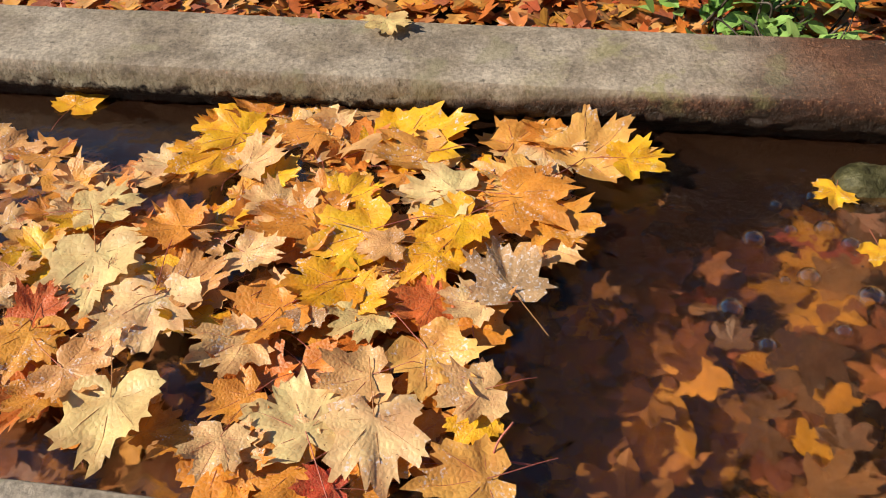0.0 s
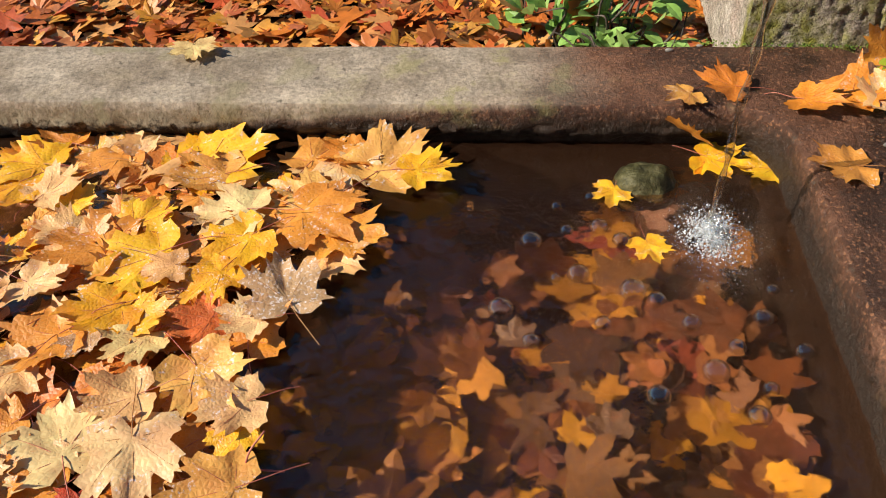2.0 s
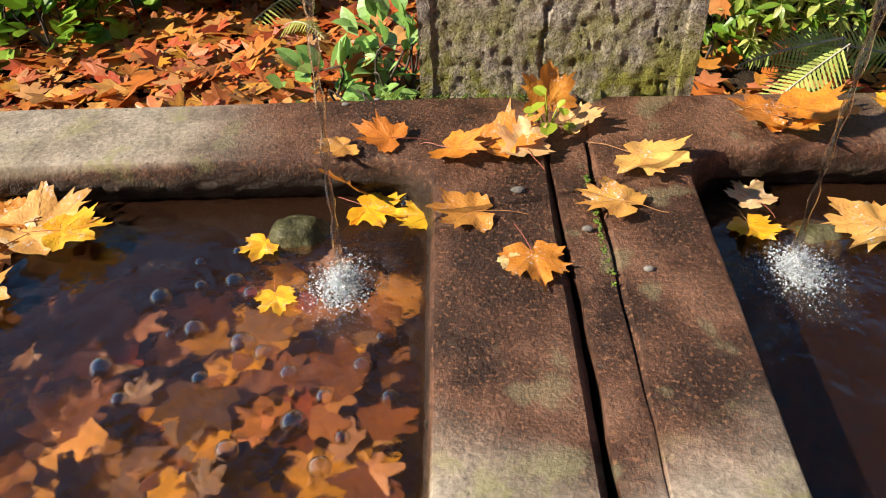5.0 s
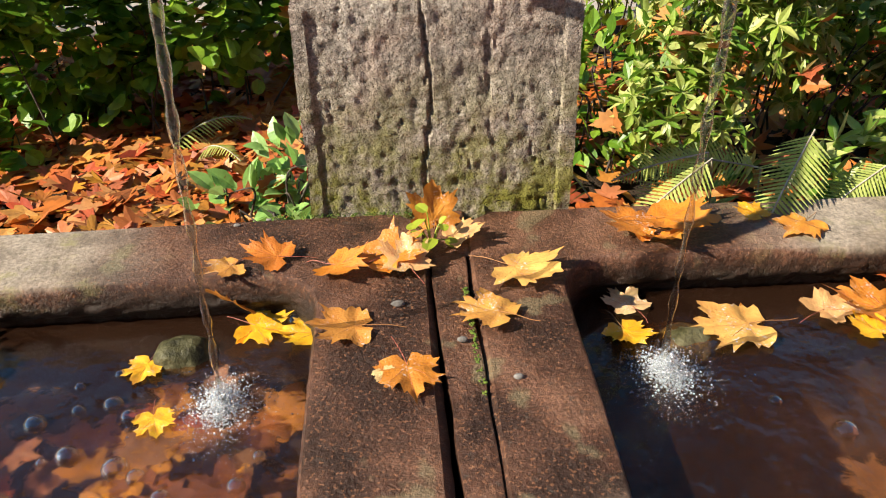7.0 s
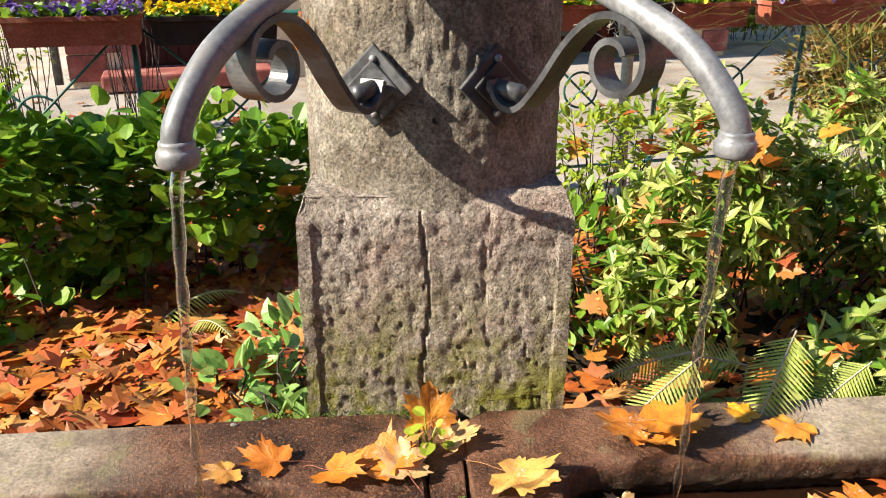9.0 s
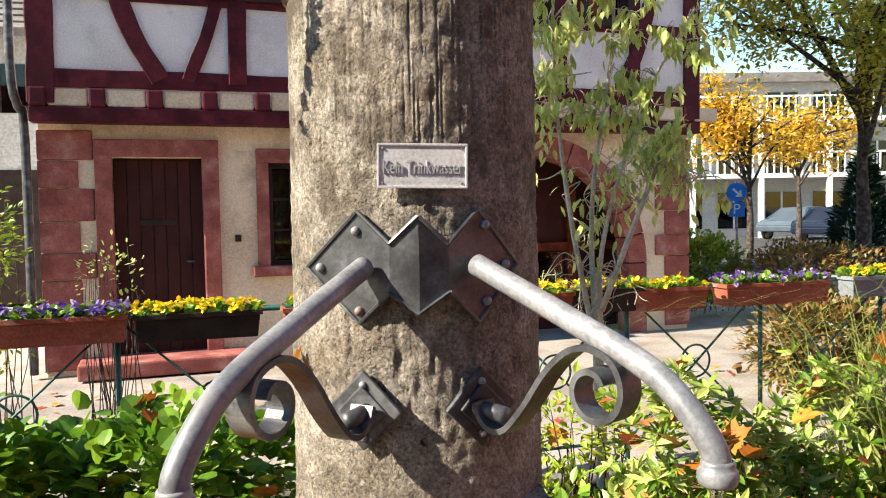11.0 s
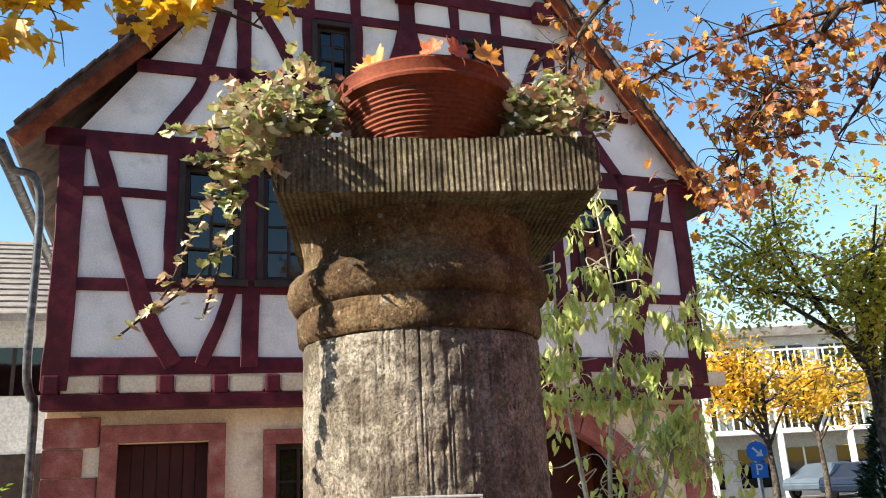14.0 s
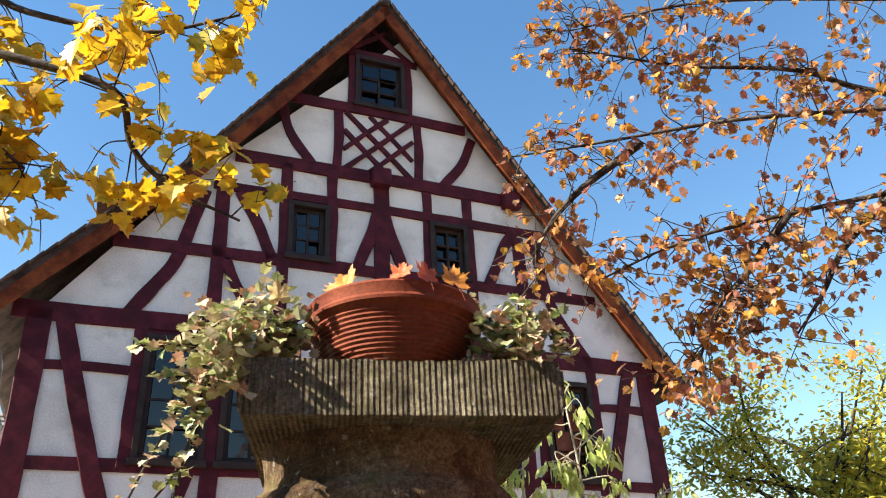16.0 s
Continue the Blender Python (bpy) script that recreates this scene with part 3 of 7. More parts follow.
# unseen plain walls behind and beside the viewer, added to dim the sky fill
for nm, lo, hi in (("wall_south", (-9.0, -9.3, GROUND - 0.1), (9.3, -9.0, 6.5)), ("wall_east", (9.0, -9.0, GROUND - 0.1), (9.3, 2.5, 6.5))):
    tagged(part(nm, box(lo, hi, 0.02), REDSTONE), "unseen plain red-brown wall added to cut sky light", "wall", kind="structure")

# ---- basins ----
WATER_Z = -0.075


def rounded_rect(x0, y0, x1, y1, r, n_corner=8, step=0.011):
    """Counter-clockwise outline with rounded corners; also the matching points of the sharp rectangle."""
    pts = []
    for cx, cy, a0 in ((x1 - r, y0 + r, -90), (x1 - r, y1 - r, 0), (x0 + r, y1 - r, 90), (x0 + r, y0 + r, 180)):
        for k in range(n_corner + 1):
            a = radians(a0 + 90 * k / n_corner)
            pts.append(Vector((cx + r * math.cos(a), cy + r * math.sin(a), 0)))
    dense = []
    for i, p in enumerate(pts):
        q = pts[(i + 1) % len(pts)]
        n = max(1, int((q - p).length / step))
        dense += [p.lerp(q, k / n) for k in range(n)]
    return dense


def basin(name, inner, outer, seed, label, turn):
    """A trough hewn from one stone: outer block, flat rim, worn rounded inner edge, hollow and floor."""
    root = thing(name, label, "fountain basin", m=turn)
    x0, y0, x1, y1 = inner
    X0, Y0, X1, Y1 = outer
    line = rounded_rect(x0, y0, x1, y1, 0.085)
    c = Vector(((x0 + x1) / 2, (y0 + y1) / 2, 0))

    def to_outer(p):
        """Slides a point of the hollow's edge straight out to the block's edge."""
        q = p.copy()
        dx = min(p.x - x0, x1 - p.x)
        dy = min(p.y - y0, y1 - p.y)
        q.x = X0 + (p.x - x0) * (X1 - X0) / (x1 - x0) if dy <= dx else (X0 if p.x < c.x else X1)
        q.y = Y0 + (p.y - y0) * (Y1 - Y0) / (y1 - y0) if dx < dy else (Y0 if p.y < c.y else Y1)
        return q
    outs = [to_outer(p) for p in line]
    n = len(line)
    nrm = [Vector(((line[(i + 1) % n] - line[i - 1]).y, -(line[(i + 1) % n] - line[i - 1]).x, 0)).normalized() for i in range(n)]
    rings = [[(o.x, o.y, GROUND - 0.06) for o in outs], [(o.x, o.y, -0.30) for o in outs], [(o.x, o.y, -0.014) for o in outs]]
    ins = [(o + (p - o).normalized() * 0.012) for o, p in zip(outs, line)]
    rings.append([(o.x, o.y, 0.0) for o in ins])
    for k in (0.25, 0.5, 0.75):
        rings.append([((o + (p - o) * k).x, (o + (p - o) * k).y, 0.001) for o, p in zip(ins, line)])
    # arris, upright face, and the overhang worn under the back wall by the water
    for off, z, cut in ((0.006, 0.001, 0), (0.001, -0.001, 0), (-0.002, -0.006, 0), (-0.004, -0.014, 0), (-0.005, -0.022, 0), (-0.006, -0.029, 0), (-0.007, -0.035, 0), (-0.008, -0.040, 0), (-0.008, -0.045, 0.001),
                        (-0.009, -0.050, 0.006), (-0.010, -0.056, 0.016), (-0.012, -0.064, 0.030), (-0.013, -0.078, 0.036), (-0.013, -0.10, 0.036), (-0.02, -0.20, 0.03), (-0.03, -0.28, 0.01), (-0.06, -0.31, 0)):
        rings.append([(p.x + q.x * (off + 0.6 * cut * max(0.0, q.y) ** 3), p.y + q.y * (off + 0.6 * cut * max(0.0, q.y) ** 3), z) for p, q in zip(line, nrm)])
    vs = [v for r in rings for v in r]
    fs = [(a * n + i, a * n + (i + 1) % n, (a + 1) * n + (i + 1) % n, (a + 1) * n + i) for a in range(len(rings) - 1) for i in range(n)]
    bm = to_bm(vs, fs)
    wobble(bm, 0.002, 6.0, seed, 0.0006, 55.0)
    for v in bm.verts:
        if -0.085 < v.co.z < -0.008:
            k = (0.006 * noise.noise(v.co * 85) + 0.004 * noise.noise(v.co * 40)) * (0.35 if v.co.z > -0.034 else 1.0)
            v.co.y += k
            v.co.x += k * 0.6
    part("stone_trough", bm, RIM, root, smooth=True)
    # floor of the hollow
    fl = sheet("trough_floor", x0 + 0.01, y0 + 0.01, x1 - 0.01, y1 - 0.01, -0.30, SILT, 40, 16, 0.012)
    fl.parent = root
    for key in ("label", "category", "kind"):
        if key in fl:
            del fl[key]
    return root


LEFT_TURN = Matrix.Translation((-0.12, -0.02, 0)) @ pose(0, 0, 0, 0, 0, 2.6)
RIGHT_TURN = Matrix.Translation((0.10, -0.01, 0)) @ pose(0, 0, 0, 0, 0, 1.4)
basin("fountain_basin", (-2.55, -0.885, -0.082, -0.165), (-2.75, -1.07, 0.092, 0.016), 1.0, "long grey sandstone water trough strewn with maple leaves", LEFT_TURN)
basin("fountain_basin", (0.078, -0.935, 2.5, -0.158), (-0.065, -1.12, 2.7, 0.010), 5.0, "red-grey sandstone water trough with dark wet rim", RIGHT_TURN)
# narrow stones filling the joint between the two troughs
strip = thing("joint_filling", "narrow stones wedged in the joint between the two troughs", "stone filling", m=Matrix.Translation((0.008, 0, 0)) @ pose(0, 0, 0, 0, 0, 2.4))
bm = box((-0.026, -1.10, GROUND), (0.0205, -0.145, -0.002), 0.003)
bmesh.ops.subdivide_edges(bm, edges=[e for e in bm.edges if abs(e.verts[0].co.y - e.verts[1].co.y) > 0.5], cuts=40, use_grid_fill=True)
for v in bm.verts:
    if v.co.x < 0:          # the open joint widens towards the front
        v.co.x -= 0.010 * max(0.0, 1.0 + (v.co.y + 0.145) / 0.45)
wobble(bm, 0.004, 14.0, 2.0)
part("stone_strip", bm, RIM, strip, smooth=True)
part("end_stone", box((-0.052, -0.1495, -0.3), (0.03, 0.012, -0.003), 0.003), RIM, strip, smooth=True)

for nm, x0, x1, turn, lab in (("pool_water", -2.545, -0.085, LEFT_TURN, "clear brown-tinted water of the leafy trough"),
                              ("pool_water", 0.082, 2.495, RIGHT_TURN, "dark clear water of the second trough")):
    w = sheet(nm, x0, -0.93, x1, -0.135, WATER_Z, WATER, 1, 1, 0.0, lab, "water")
    w.matrix_basis = turn
    w.visible_shadow = False


# ---- maple leaves ----
HALF = ((0, 1.0), (4, .88), (8, .80), (12, .79), (16, .86), (19, .74), (24, .63), (29, .62), (33, .70), (36, .83), (41, .80), (44, .88), (47, .99), (51, .85), (56, .80), (61, .87),
        (65, .71), (72, .60), (80, .60), (86, .72), (92, .68), (98, .80), (104, .64), (112, .66), (120, .53), (134, .45), (152, .36), (172, .14))


def leaf_mesh(name, material, seed, curl, rings=(0.28, 0.55, 0.8, 1.0), cup=0.0, lop=0.0):
    """A maple blade one metre long before scaling, cupped and curled, with its stalk joint at the origin."""
    r = random.Random(seed)
    outline = [(radians(a), d * r.uniform(0.9, 1.08)) for a, d in HALF] + [(-radians(a), d * r.uniform(0.9, 1.08)) for a, d in reversed(HALF[1:])]
    ph, k2 = r.uniform(0, 6.28), r.uniform(-1, 1)
    vs, fs = [(0, 0, 0)], []

    def height(x, y):
        d = math.hypot(x, y)
        a = math.atan2(x, y)
        fold = abs(math.sin(a * 1.9)) * 0.20 * d - 0.05
        return curl * d * d * (0.55 + 0.45 * math.sin(2 * a + ph)) + cup * d * d * d + fold * 0.6 + 0.15 * noise.noise(Vector((x * 3.2 + seed, y * 3.2, 1))) * d + 0.06 * noise.noise(Vector((x * 8 + seed, y * 8, 4))) * d * d + k2 * 0.06 * x
    n = len(outline)
    for f in rings:
        for a, d in outline:
            dd = d * f if f == 1.0 else f * (d * f + (0.55 * d + 0.2) * (1 - f))
            x, y = 0.80 * math.sin(a) * dd * (1.0 + lop * math.sin(a)), math.cos(a) * dd
            vs.append((x, y, height(x, y)))
    for i in range(n):
        j = (i + 1) % n
        fs.append((0, 1 + j, 1 + i))
        for k in range(len(rings) - 1):
            fs.append((1 + k * n + i, 1 + k * n + j, 1 + (k + 1) * n + j, 1 + (k + 1) * n + i))
    me = bpy.data.meshes.new(name)
    me.from_pydata(vs, [], fs)
    me.polygons.foreach_set("use_smooth", [True] * len(me.polygons))
    me.materials.append(material)
    # stalk and the five main veins
    sv, sf = [], []

    def add(v, f):
        o = len(sv)
        sv.extend(v)
        sf.extend([tuple(i + o for i in q) for q in f])
    bend = r.uniform(-0.25, 0.25)
    add(*tube(spline([(0, 0, 0.01), (bend * 0.4, -0.3, 0.03), (bend, -0.62, 0.02 + curl * 0.2), (bend * 1.6, -0.76 - r.random() * 0.2, 0.0)], 4), 0.0065, 5))
    for a, ln in ((0, .82), (.82, .74), (-.82, .74), (1.65, .48), (-1.65, .48)):
        pts = []
        for s in (0.0, 0.3, 0.6, 0.85, 1.0):
            x, y = 0.80 * math.sin(a) * ln * s, math.cos(a) * ln * s
            pts.append((x, y, height(x, y) + 0.003))
        add(*tube(pts, [0.005, 0.004, 0.003, 0.002, 0.001], 4))
    sm = bpy.data.meshes.new(name + "_stalk")
    sm.from_pydata(sv, [], sf)
    sm.materials.append(STEM if seed % 3 else VEIN)
    return me, sm


KINDS = {}
for kind_, mat_, specs in (("yellow", YELLOW, ((11, .10), (12, .30), (13, .05), (14, -.18))), ("amber", AMBER, ((21, .14), (22, .28), (23, .06), (24, -.12))),
                           ("tan", TAN, ((31, .12), (32, .36), (33, -.22), (34, .05), (35, .22))), ("beige", BEIGE, ((41, .10), (42, .2), (43, -.12))), ("glinted", GLINTED, ((45, .08), (46, .2))),
                           ("orange", ORANGE, ((51, .28), (52, .15), (53, .4))), ("red", RED, ((61, .15), (62, .3))), ("sunken", SUNKEN, ((71, .1), (72, .2), (73, -.1)))):
    KINDS[kind_] = [leaf_mesh(kind_ + "_leaf", mat_, s, c) for s, c in specs]
WORDS = {"yellow": "bright yellow maple leaf with painted water-drop glints", "amber": "amber-yellow fallen maple leaf", "tan": "dry tan maple leaf with curled edges",
         "beige": "pale beige maple leaf, veined underside up", "glinted": "tan maple leaf with glints of water drops painted white", "orange": "orange maple leaf with curling lobes", "red": "red and orange maple leaf", "sunken": "brown sodden maple leaf under the water"}
WHERE = {"float": "floating in the trough", "rim": "lying on the stone rim", "sunk": "", "pot": "caught in the flower bowl"}
leaf_count = 0


def maple_leaf(kind_, x, y, z, size, spin, tilt=0.0, roll_=0.0, where="float", variant=None):
    """One fallen leaf with its blade and stalk."""
    global leaf_count
    leaf_count += 1
    blade, stalk = KINDS[kind_][(leaf_count if variant is None else variant) % len(KINDS[kind_])]
    root = thing("maple_leaf", (WORDS[kind_] + " " + WHERE[where]).strip(), "leaf", {"float": "floating leaves", "rim": "leaves on the rim", "sunk": "sunken leaves", "pot": "leaves in the bowl"}[where],
                 pose(x, y, z, tilt, roll_, spin) @ Matrix.Diagonal((size * 0.8, size * 0.8, size * 0.8, 1)))
    for nm, me in (("blade", blade), ("stalk", stalk)):
        o = new(nm, me)
        o.parent = root
    return root


# leaves whose place stands out, in the left trough: kind, x, y, blade length, spin
W = WATER_Z
maple_leaf("yellow", -1.652, -0.278, W + 0.004, 0.094, 347, 3, 0, variant=0)
maple_leaf("amber", -1.617, -0.411, W + 0.004, 0.107, 87, -4, 4, variant=0)
maple_leaf("tan", -1.503, -0.493, W + 0.004, 0.095, 125, 0, -5, variant=0)
maple_leaf("tan", -1.527, -0.444, W + 0.004, 0.081, 136, 5, 2, variant=1)
maple_leaf("beige", -1.481, -0.530, W + 0.018, 0.103, 299, -2, -3, variant=0)
maple_leaf("yellow", -1.488, -0.536, W + 0.012, 0.081, 170, 6, 0, variant=1)
maple_leaf("orange", -1.333, -0.546, W + 0.022, 0.096, 78, -5, 4, variant=0)
maple_leaf("orange", -1.325, -0.554, W + 0.004, 0.123, 96, 3, -5, variant=1)
maple_leaf("beige", -1.432, -0.608, W + 0.018, 0.148, 198, -4, 2, variant=1)
maple_leaf("tan", -1.326, -0.544, W + 0.018, 0.064, 288, 0, -3, variant=2)
maple_leaf("yellow", -1.348, -0.370, W + 0.014, 0.127, 141, 5, 0, variant=2)
maple_leaf("tan", -1.417, -0.408, W + 0.010, 0.082, 74, -2, 4, variant=3)
maple_leaf("yellow", -1.331, -0.324, W + 0.014, 0.126, 85, 6, -5, variant=3)
maple_leaf("yellow", -1.371, -0.300, W + 0.006, 0.084, 45, -5, 2, variant=4)
maple_leaf("amber", -1.315, -0.262, W + 0.010, 0.085, 74, 3, -3, variant=1)
maple_leaf("amber", -1.253, -0.302, W + 0.008, 0.117, 27, -4, 0, variant=2)
maple_leaf("amber", -1.215, -0.293, W + 0.014, 0.108, 139, 0, 4, variant=3)
maple_leaf("tan", -1.293, -0.400, W + 0.018, 0.096, 324, 5, -5, variant=4)
maple_leaf("yellow", -1.248, -0.415, W + 0.014, 0.066, 323, -2, 2, variant=5)
maple_leaf("tan", -1.215, -0.475, W + 0.016, 0.083, 77, 6, -3, variant=5)
maple_leaf("amber", -1.148, -0.502, W + 0.020, 0.131, 78, -5, 0, variant=4)
maple_leaf("tan", -1.226, -0.582, W + 0.024, 0.088, 255, 3, 4, variant=6)
maple_leaf("yellow", -1.069, -0.512, W + 0.022, 0.135, 121, -4, -5, variant=6)
maple_leaf("tan", -1.035, -0.541, W + 0.030, 0.072, 105, 0, 2, variant=7)
maple_leaf("yellow", -1.131, -0.455, W + 0.016, 0.101, 342, 5, -3, variant=7)
maple_leaf("tan", -1.109, -0.254, W + 0.014, 0.187, 144, -2, 0, variant=8)
maple_leaf("yellow", -1.077, -0.305, W + 0.014, 0.157, 294, 6, 4, variant=8)
maple_leaf("yellow", -1.092, -0.288, W + 0.008, 0.106, 351, -5, -5, variant=9)
maple_leaf("amber", -1.032, -0.334, W + 0.018, 0.123, 112, 3, 2, variant=5)
maple_leaf("beige", -0.972, -0.418, W + 0.024, 0.116, 89, -4, -3, variant=2)
maple_leaf("amber", -0.876, -0.382, W + 0.016, 0.112, 68, 0, 0, variant=6)
maple_leaf("amber", -0.894, -0.411, W + 0.022, 0.137, 237, 5, 4, variant=7)
maple_leaf("amber", -0.843, -0.455, W + 0.018, 0.112, 270, -2, -5, variant=8)
maple_leaf("glinted", -0.870, -0.588, W + 0.026, 0.111, 23, 6, 2, variant=0)
maple_leaf("yellow", -0.951, -0.471, W + 0.024, 0.109, 132, -5, -3, variant=10)
maple_leaf("yellow", -0.972, -0.542, W + 0.024, 0.093, 146, 3, 0, variant=11)
maple_leaf("tan", -0.900, -0.621, W + 0.024, 0.074, 85, -4, 4, variant=9)
maple_leaf("red", -0.962, -0.620, W + 0.020, 0.080, 132, 0, -5, variant=0)
maple_leaf("yellow", -1.084, -0.611, W + 0.024, 0.110, 114, 5, 2, variant=12)
maple_leaf("yellow", -1.068, -0.637, W + 0.022, 0.085, 295, -2, -3, variant=13)
maple_leaf("beige", -1.034, -0.656, W + 0.022, 0.081, 138, 6, 0, variant=3)
maple_leaf("amber", -0.954, -0.700, W + 0.026, 0.109, 229, -5, 4, variant=9)
maple_leaf("tan", -0.877, -0.746, W + 0.028, 0.085, 114, 3, -5, variant=10)
maple_leaf("tan", -1.007, -0.748, W + 0.028, 0.092, 118, -4, 2, variant=11)
maple_leaf("tan", -0.989, -0.805, W + 0.032, 0.121, 201, 0, -3, variant=12)
maple_leaf("amber", -0.857, -0.857, W + 0.034, 0.105, 110, 5, 0, variant=10)
maple_leaf("beige", -1.287, -0.831, W + 0.034, 0.128, 194, -2, 4, variant=4)
maple_leaf("tan", -1.145, -0.858, W + 0.034, 0.076, 178, 6, -5, variant=13)
maple_leaf("beige", -1.059, -0.832, W + 0.026, 0.132, 33, -5, 2, variant=5)
maple_leaf("tan", -1.175, -0.718, W + 0.020, 0.097, 138, 3, -3, variant=14)
maple_leaf("tan", -1.311, -0.674, W + 0.026, 0.130, 188, -4, 0, variant=15)
maple_leaf("red", -1.456, -0.725, W + 0.016, 0.075, 4, 0, 4, variant=1)
maple_leaf("amber", -1.445, -0.750, W + 0.020, 0.101, 190, 5, -5, variant=11)
maple_leaf("tan", -1.370, -0.798, W + 0.026, 0.094, 247, -2, 2, variant=16)
maple_leaf("amber", -1.377, -0.827, W + 0.022, 0.073, 144, 6, -3, variant=12)
maple_leaf("orange", -1.146, -0.660, W + 0.018, 0.114, 127, -5, 0, variant=2)
maple_leaf("glinted", -1.105, -0.660, W + 0.022, 0.061, 169, 3, 4, variant=1)
maple_leaf("yellow", -0.740, -0.324, W + 0.034, 0.098, 291, -4, -5, variant=14)
maple_leaf("amber", -0.799, -0.313, W + 0.018, 0.149, 324, 0, 2, variant=13)
maple_leaf("tan", -0.863, -0.293, W + 0.016, 0.103, 239, 5, -3, variant=17)
maple_leaf("amber", -0.908, -0.286, W + 0.012, 0.124, 336, -2, 0, variant=14)
maple_leaf("orange", -0.842, -0.263, W + 0.014, 0.088, 119, 6, 4, variant=3)
maple_leaf("tan", -0.843, -0.277, W + 0.016, 0.069, 312, -5, -5, variant=18)
maple_leaf("amber", -0.870, -0.388, W + 0.018, 0.084, 293, 3, 2, variant=15)
maple_leaf("yellow", -0.878, -0.780, W + 0.018, 0.063, 151, -4, -3, variant=15)
maple_leaf("orange", -1.058, -0.875, W + 0.022, 0.088, 111, 0, 0, variant=4)
maple_leaf("red", -1.011, -0.890, W + 0.024, 0.059, 105, 5, 4, variant=2)
maple_leaf("orange", -1.143, -0.791, W + 0.016, 0.075, 130, -2, -5, variant=5)
maple_leaf("tan", -1.132, -0.865, W + 0.020, 0.056, 308, 6, 2, variant=19)
maple_leaf("tan", -1.061, -0.831, W + 0.022, 0.055, 143, -5, -3, variant=20)
maple_leaf("yellow", -1.313, -0.623, W + 0.020, 0.075, 146, 3, 0, variant=16)
maple_leaf("tan", -1.287, -0.651, W + 0.022, 0.096, 322, -4, 4, variant=21)
maple_leaf("tan", -1.360, -0.635, W + 0.016, 0.102, 155, 0, -5, variant=22)
maple_leaf("orange", -0.967, -0.388, W + 0.008, 0.076, 222, 5, 2, variant=6)
maple_leaf("tan", -1.112, -0.243, W + 0.010, 0.069, 56, -2, -3, variant=23)
maple_leaf("tan", -1.240, -0.230, W + 0.008, 0.057, 322, 6, 0, variant=24)
maple_leaf("amber", -1.646, -0.448, W + 0.006, 0.060, 154, -5, 4, variant=16)
maple_leaf("amber", -1.544, -0.585, W + 0.008, 0.060, 143, 3, -5, variant=17)
maple_leaf("tan", -1.542, -0.654, W + 0.012, 0.064, 291, -4, 2, variant=25)
maple_leaf("orange", -1.029, -0.583, W + 0.004, 0.163, 140, 0, -3, variant=7)
maple_leaf("orange", -1.426, -0.705, W + 0.004, 0.090, 139, 5, 0, variant=8)


def raft_edge(y):
    """Right-hand limit of the floating raft of leaves at a depth into the trough."""
    return (-0.84 if y > -0.50 else -0.93 if y > -0.62 else -0.92) - 0.02 * math.sin(y * 40)


lr = random.Random(21)
order = ["tan", "amber", "orange", "amber", "tan", "orange", "tan", "amber", "orange", "yellow"]
GAPS = ((-1.56, -0.36, .15, .12), (-1.37, -0.45, .08, .05), (-1.25, -0.36, .05, .04), (-1.10, -0.39, .05, .04), (-0.97, -0.30, .05, .06), (-1.26, -0.75, .08, .04), (-1.18, -0.80, .05, .03), (-1.42, -0.86, .10, .04), (-0.88, -0.60, .05, .05))
made, tries = [], 0
while len(made) < 230 and tries < 6000:
    tries += 1
    x, y = lr.uniform(-2.45, -0.80), lr.uniform(-0.87, -0.26)
    if x > raft_edge(y) or (y > -0.37 and x < -1.40) or any(((x - a) / c) ** 2 + ((y - b) / d) ** 2 < 1 for a, b, c, d in GAPS):
        continue
    s = lr.choice((.055, .065, .075, .085, .095, .105))
    if min(((x - a) ** 2 + (y - b) ** 2 for a, b in made), default=1) < 0.047 ** 2:
        continue
    made.append((x, y))
    maple_leaf(lr.choice(order), x, y, W + lr.uniform(0.002, 0.010), s, lr.uniform(0, 360), lr.gauss(0, 7), lr.gauss(0, 7))
# a few sodden yellow leaves near the spout
for x, y, s, a in ((-0.445, -0.31, .064, 170), (-0.405, -0.425, .058, 200), (-0.20, -0.245, .085, 90), (-0.30, -0.225, .09, 250)):
    maple_leaf("yellow", x, y, W + .003, s, a, variant=2)
maple_leaf("orange", -0.325, -0.200, W + .028, .085, 120, 40, 10, variant=0)
# two bare red stalks at the edge of the raft
for a, b in (((-0.856, -0.843, -0.063), (-0.839, -0.797, -0.025)), ((-0.876, -0.830, -0.063), (-0.815, -0.826, -0.055))):
    a, b = Vector(a), Vector(b)
    v, f = tube(spline([a, a.lerp(b, .5) + Vector((-0.006, 0, 0.006)), b], 5), 0.0012, 6)
    tagged(raw("leaf_stalk", v, f, STEM, None, "bare red maple leaf stalk at the edge of the floating leaves", True), "", "leaf stalk", "leaf stalks")
# right trough
for k_, x, y, s, a in (("yellow", 0.275, -0.27, .075, 200), ("tan", 0.30, -0.21, .075, 30), ("amber", 0.47, -0.265, .125, 90), ("tan", 0.60, -0.235, .085, 300),
                       ("amber", 0.70, -0.24, .12, 60), ("red", 0.79, -0.185, .11, 110), ("amber", 0.82, -0.23, .12, 80), ("yellow", 0.66, -0.29, .07, 20), ("amber", 0.95, -0.21, .12, 180), ("tan", 1.05, -0.25, .11, 20)):
    maple_leaf(k_, x, y, W + .008, s, a)
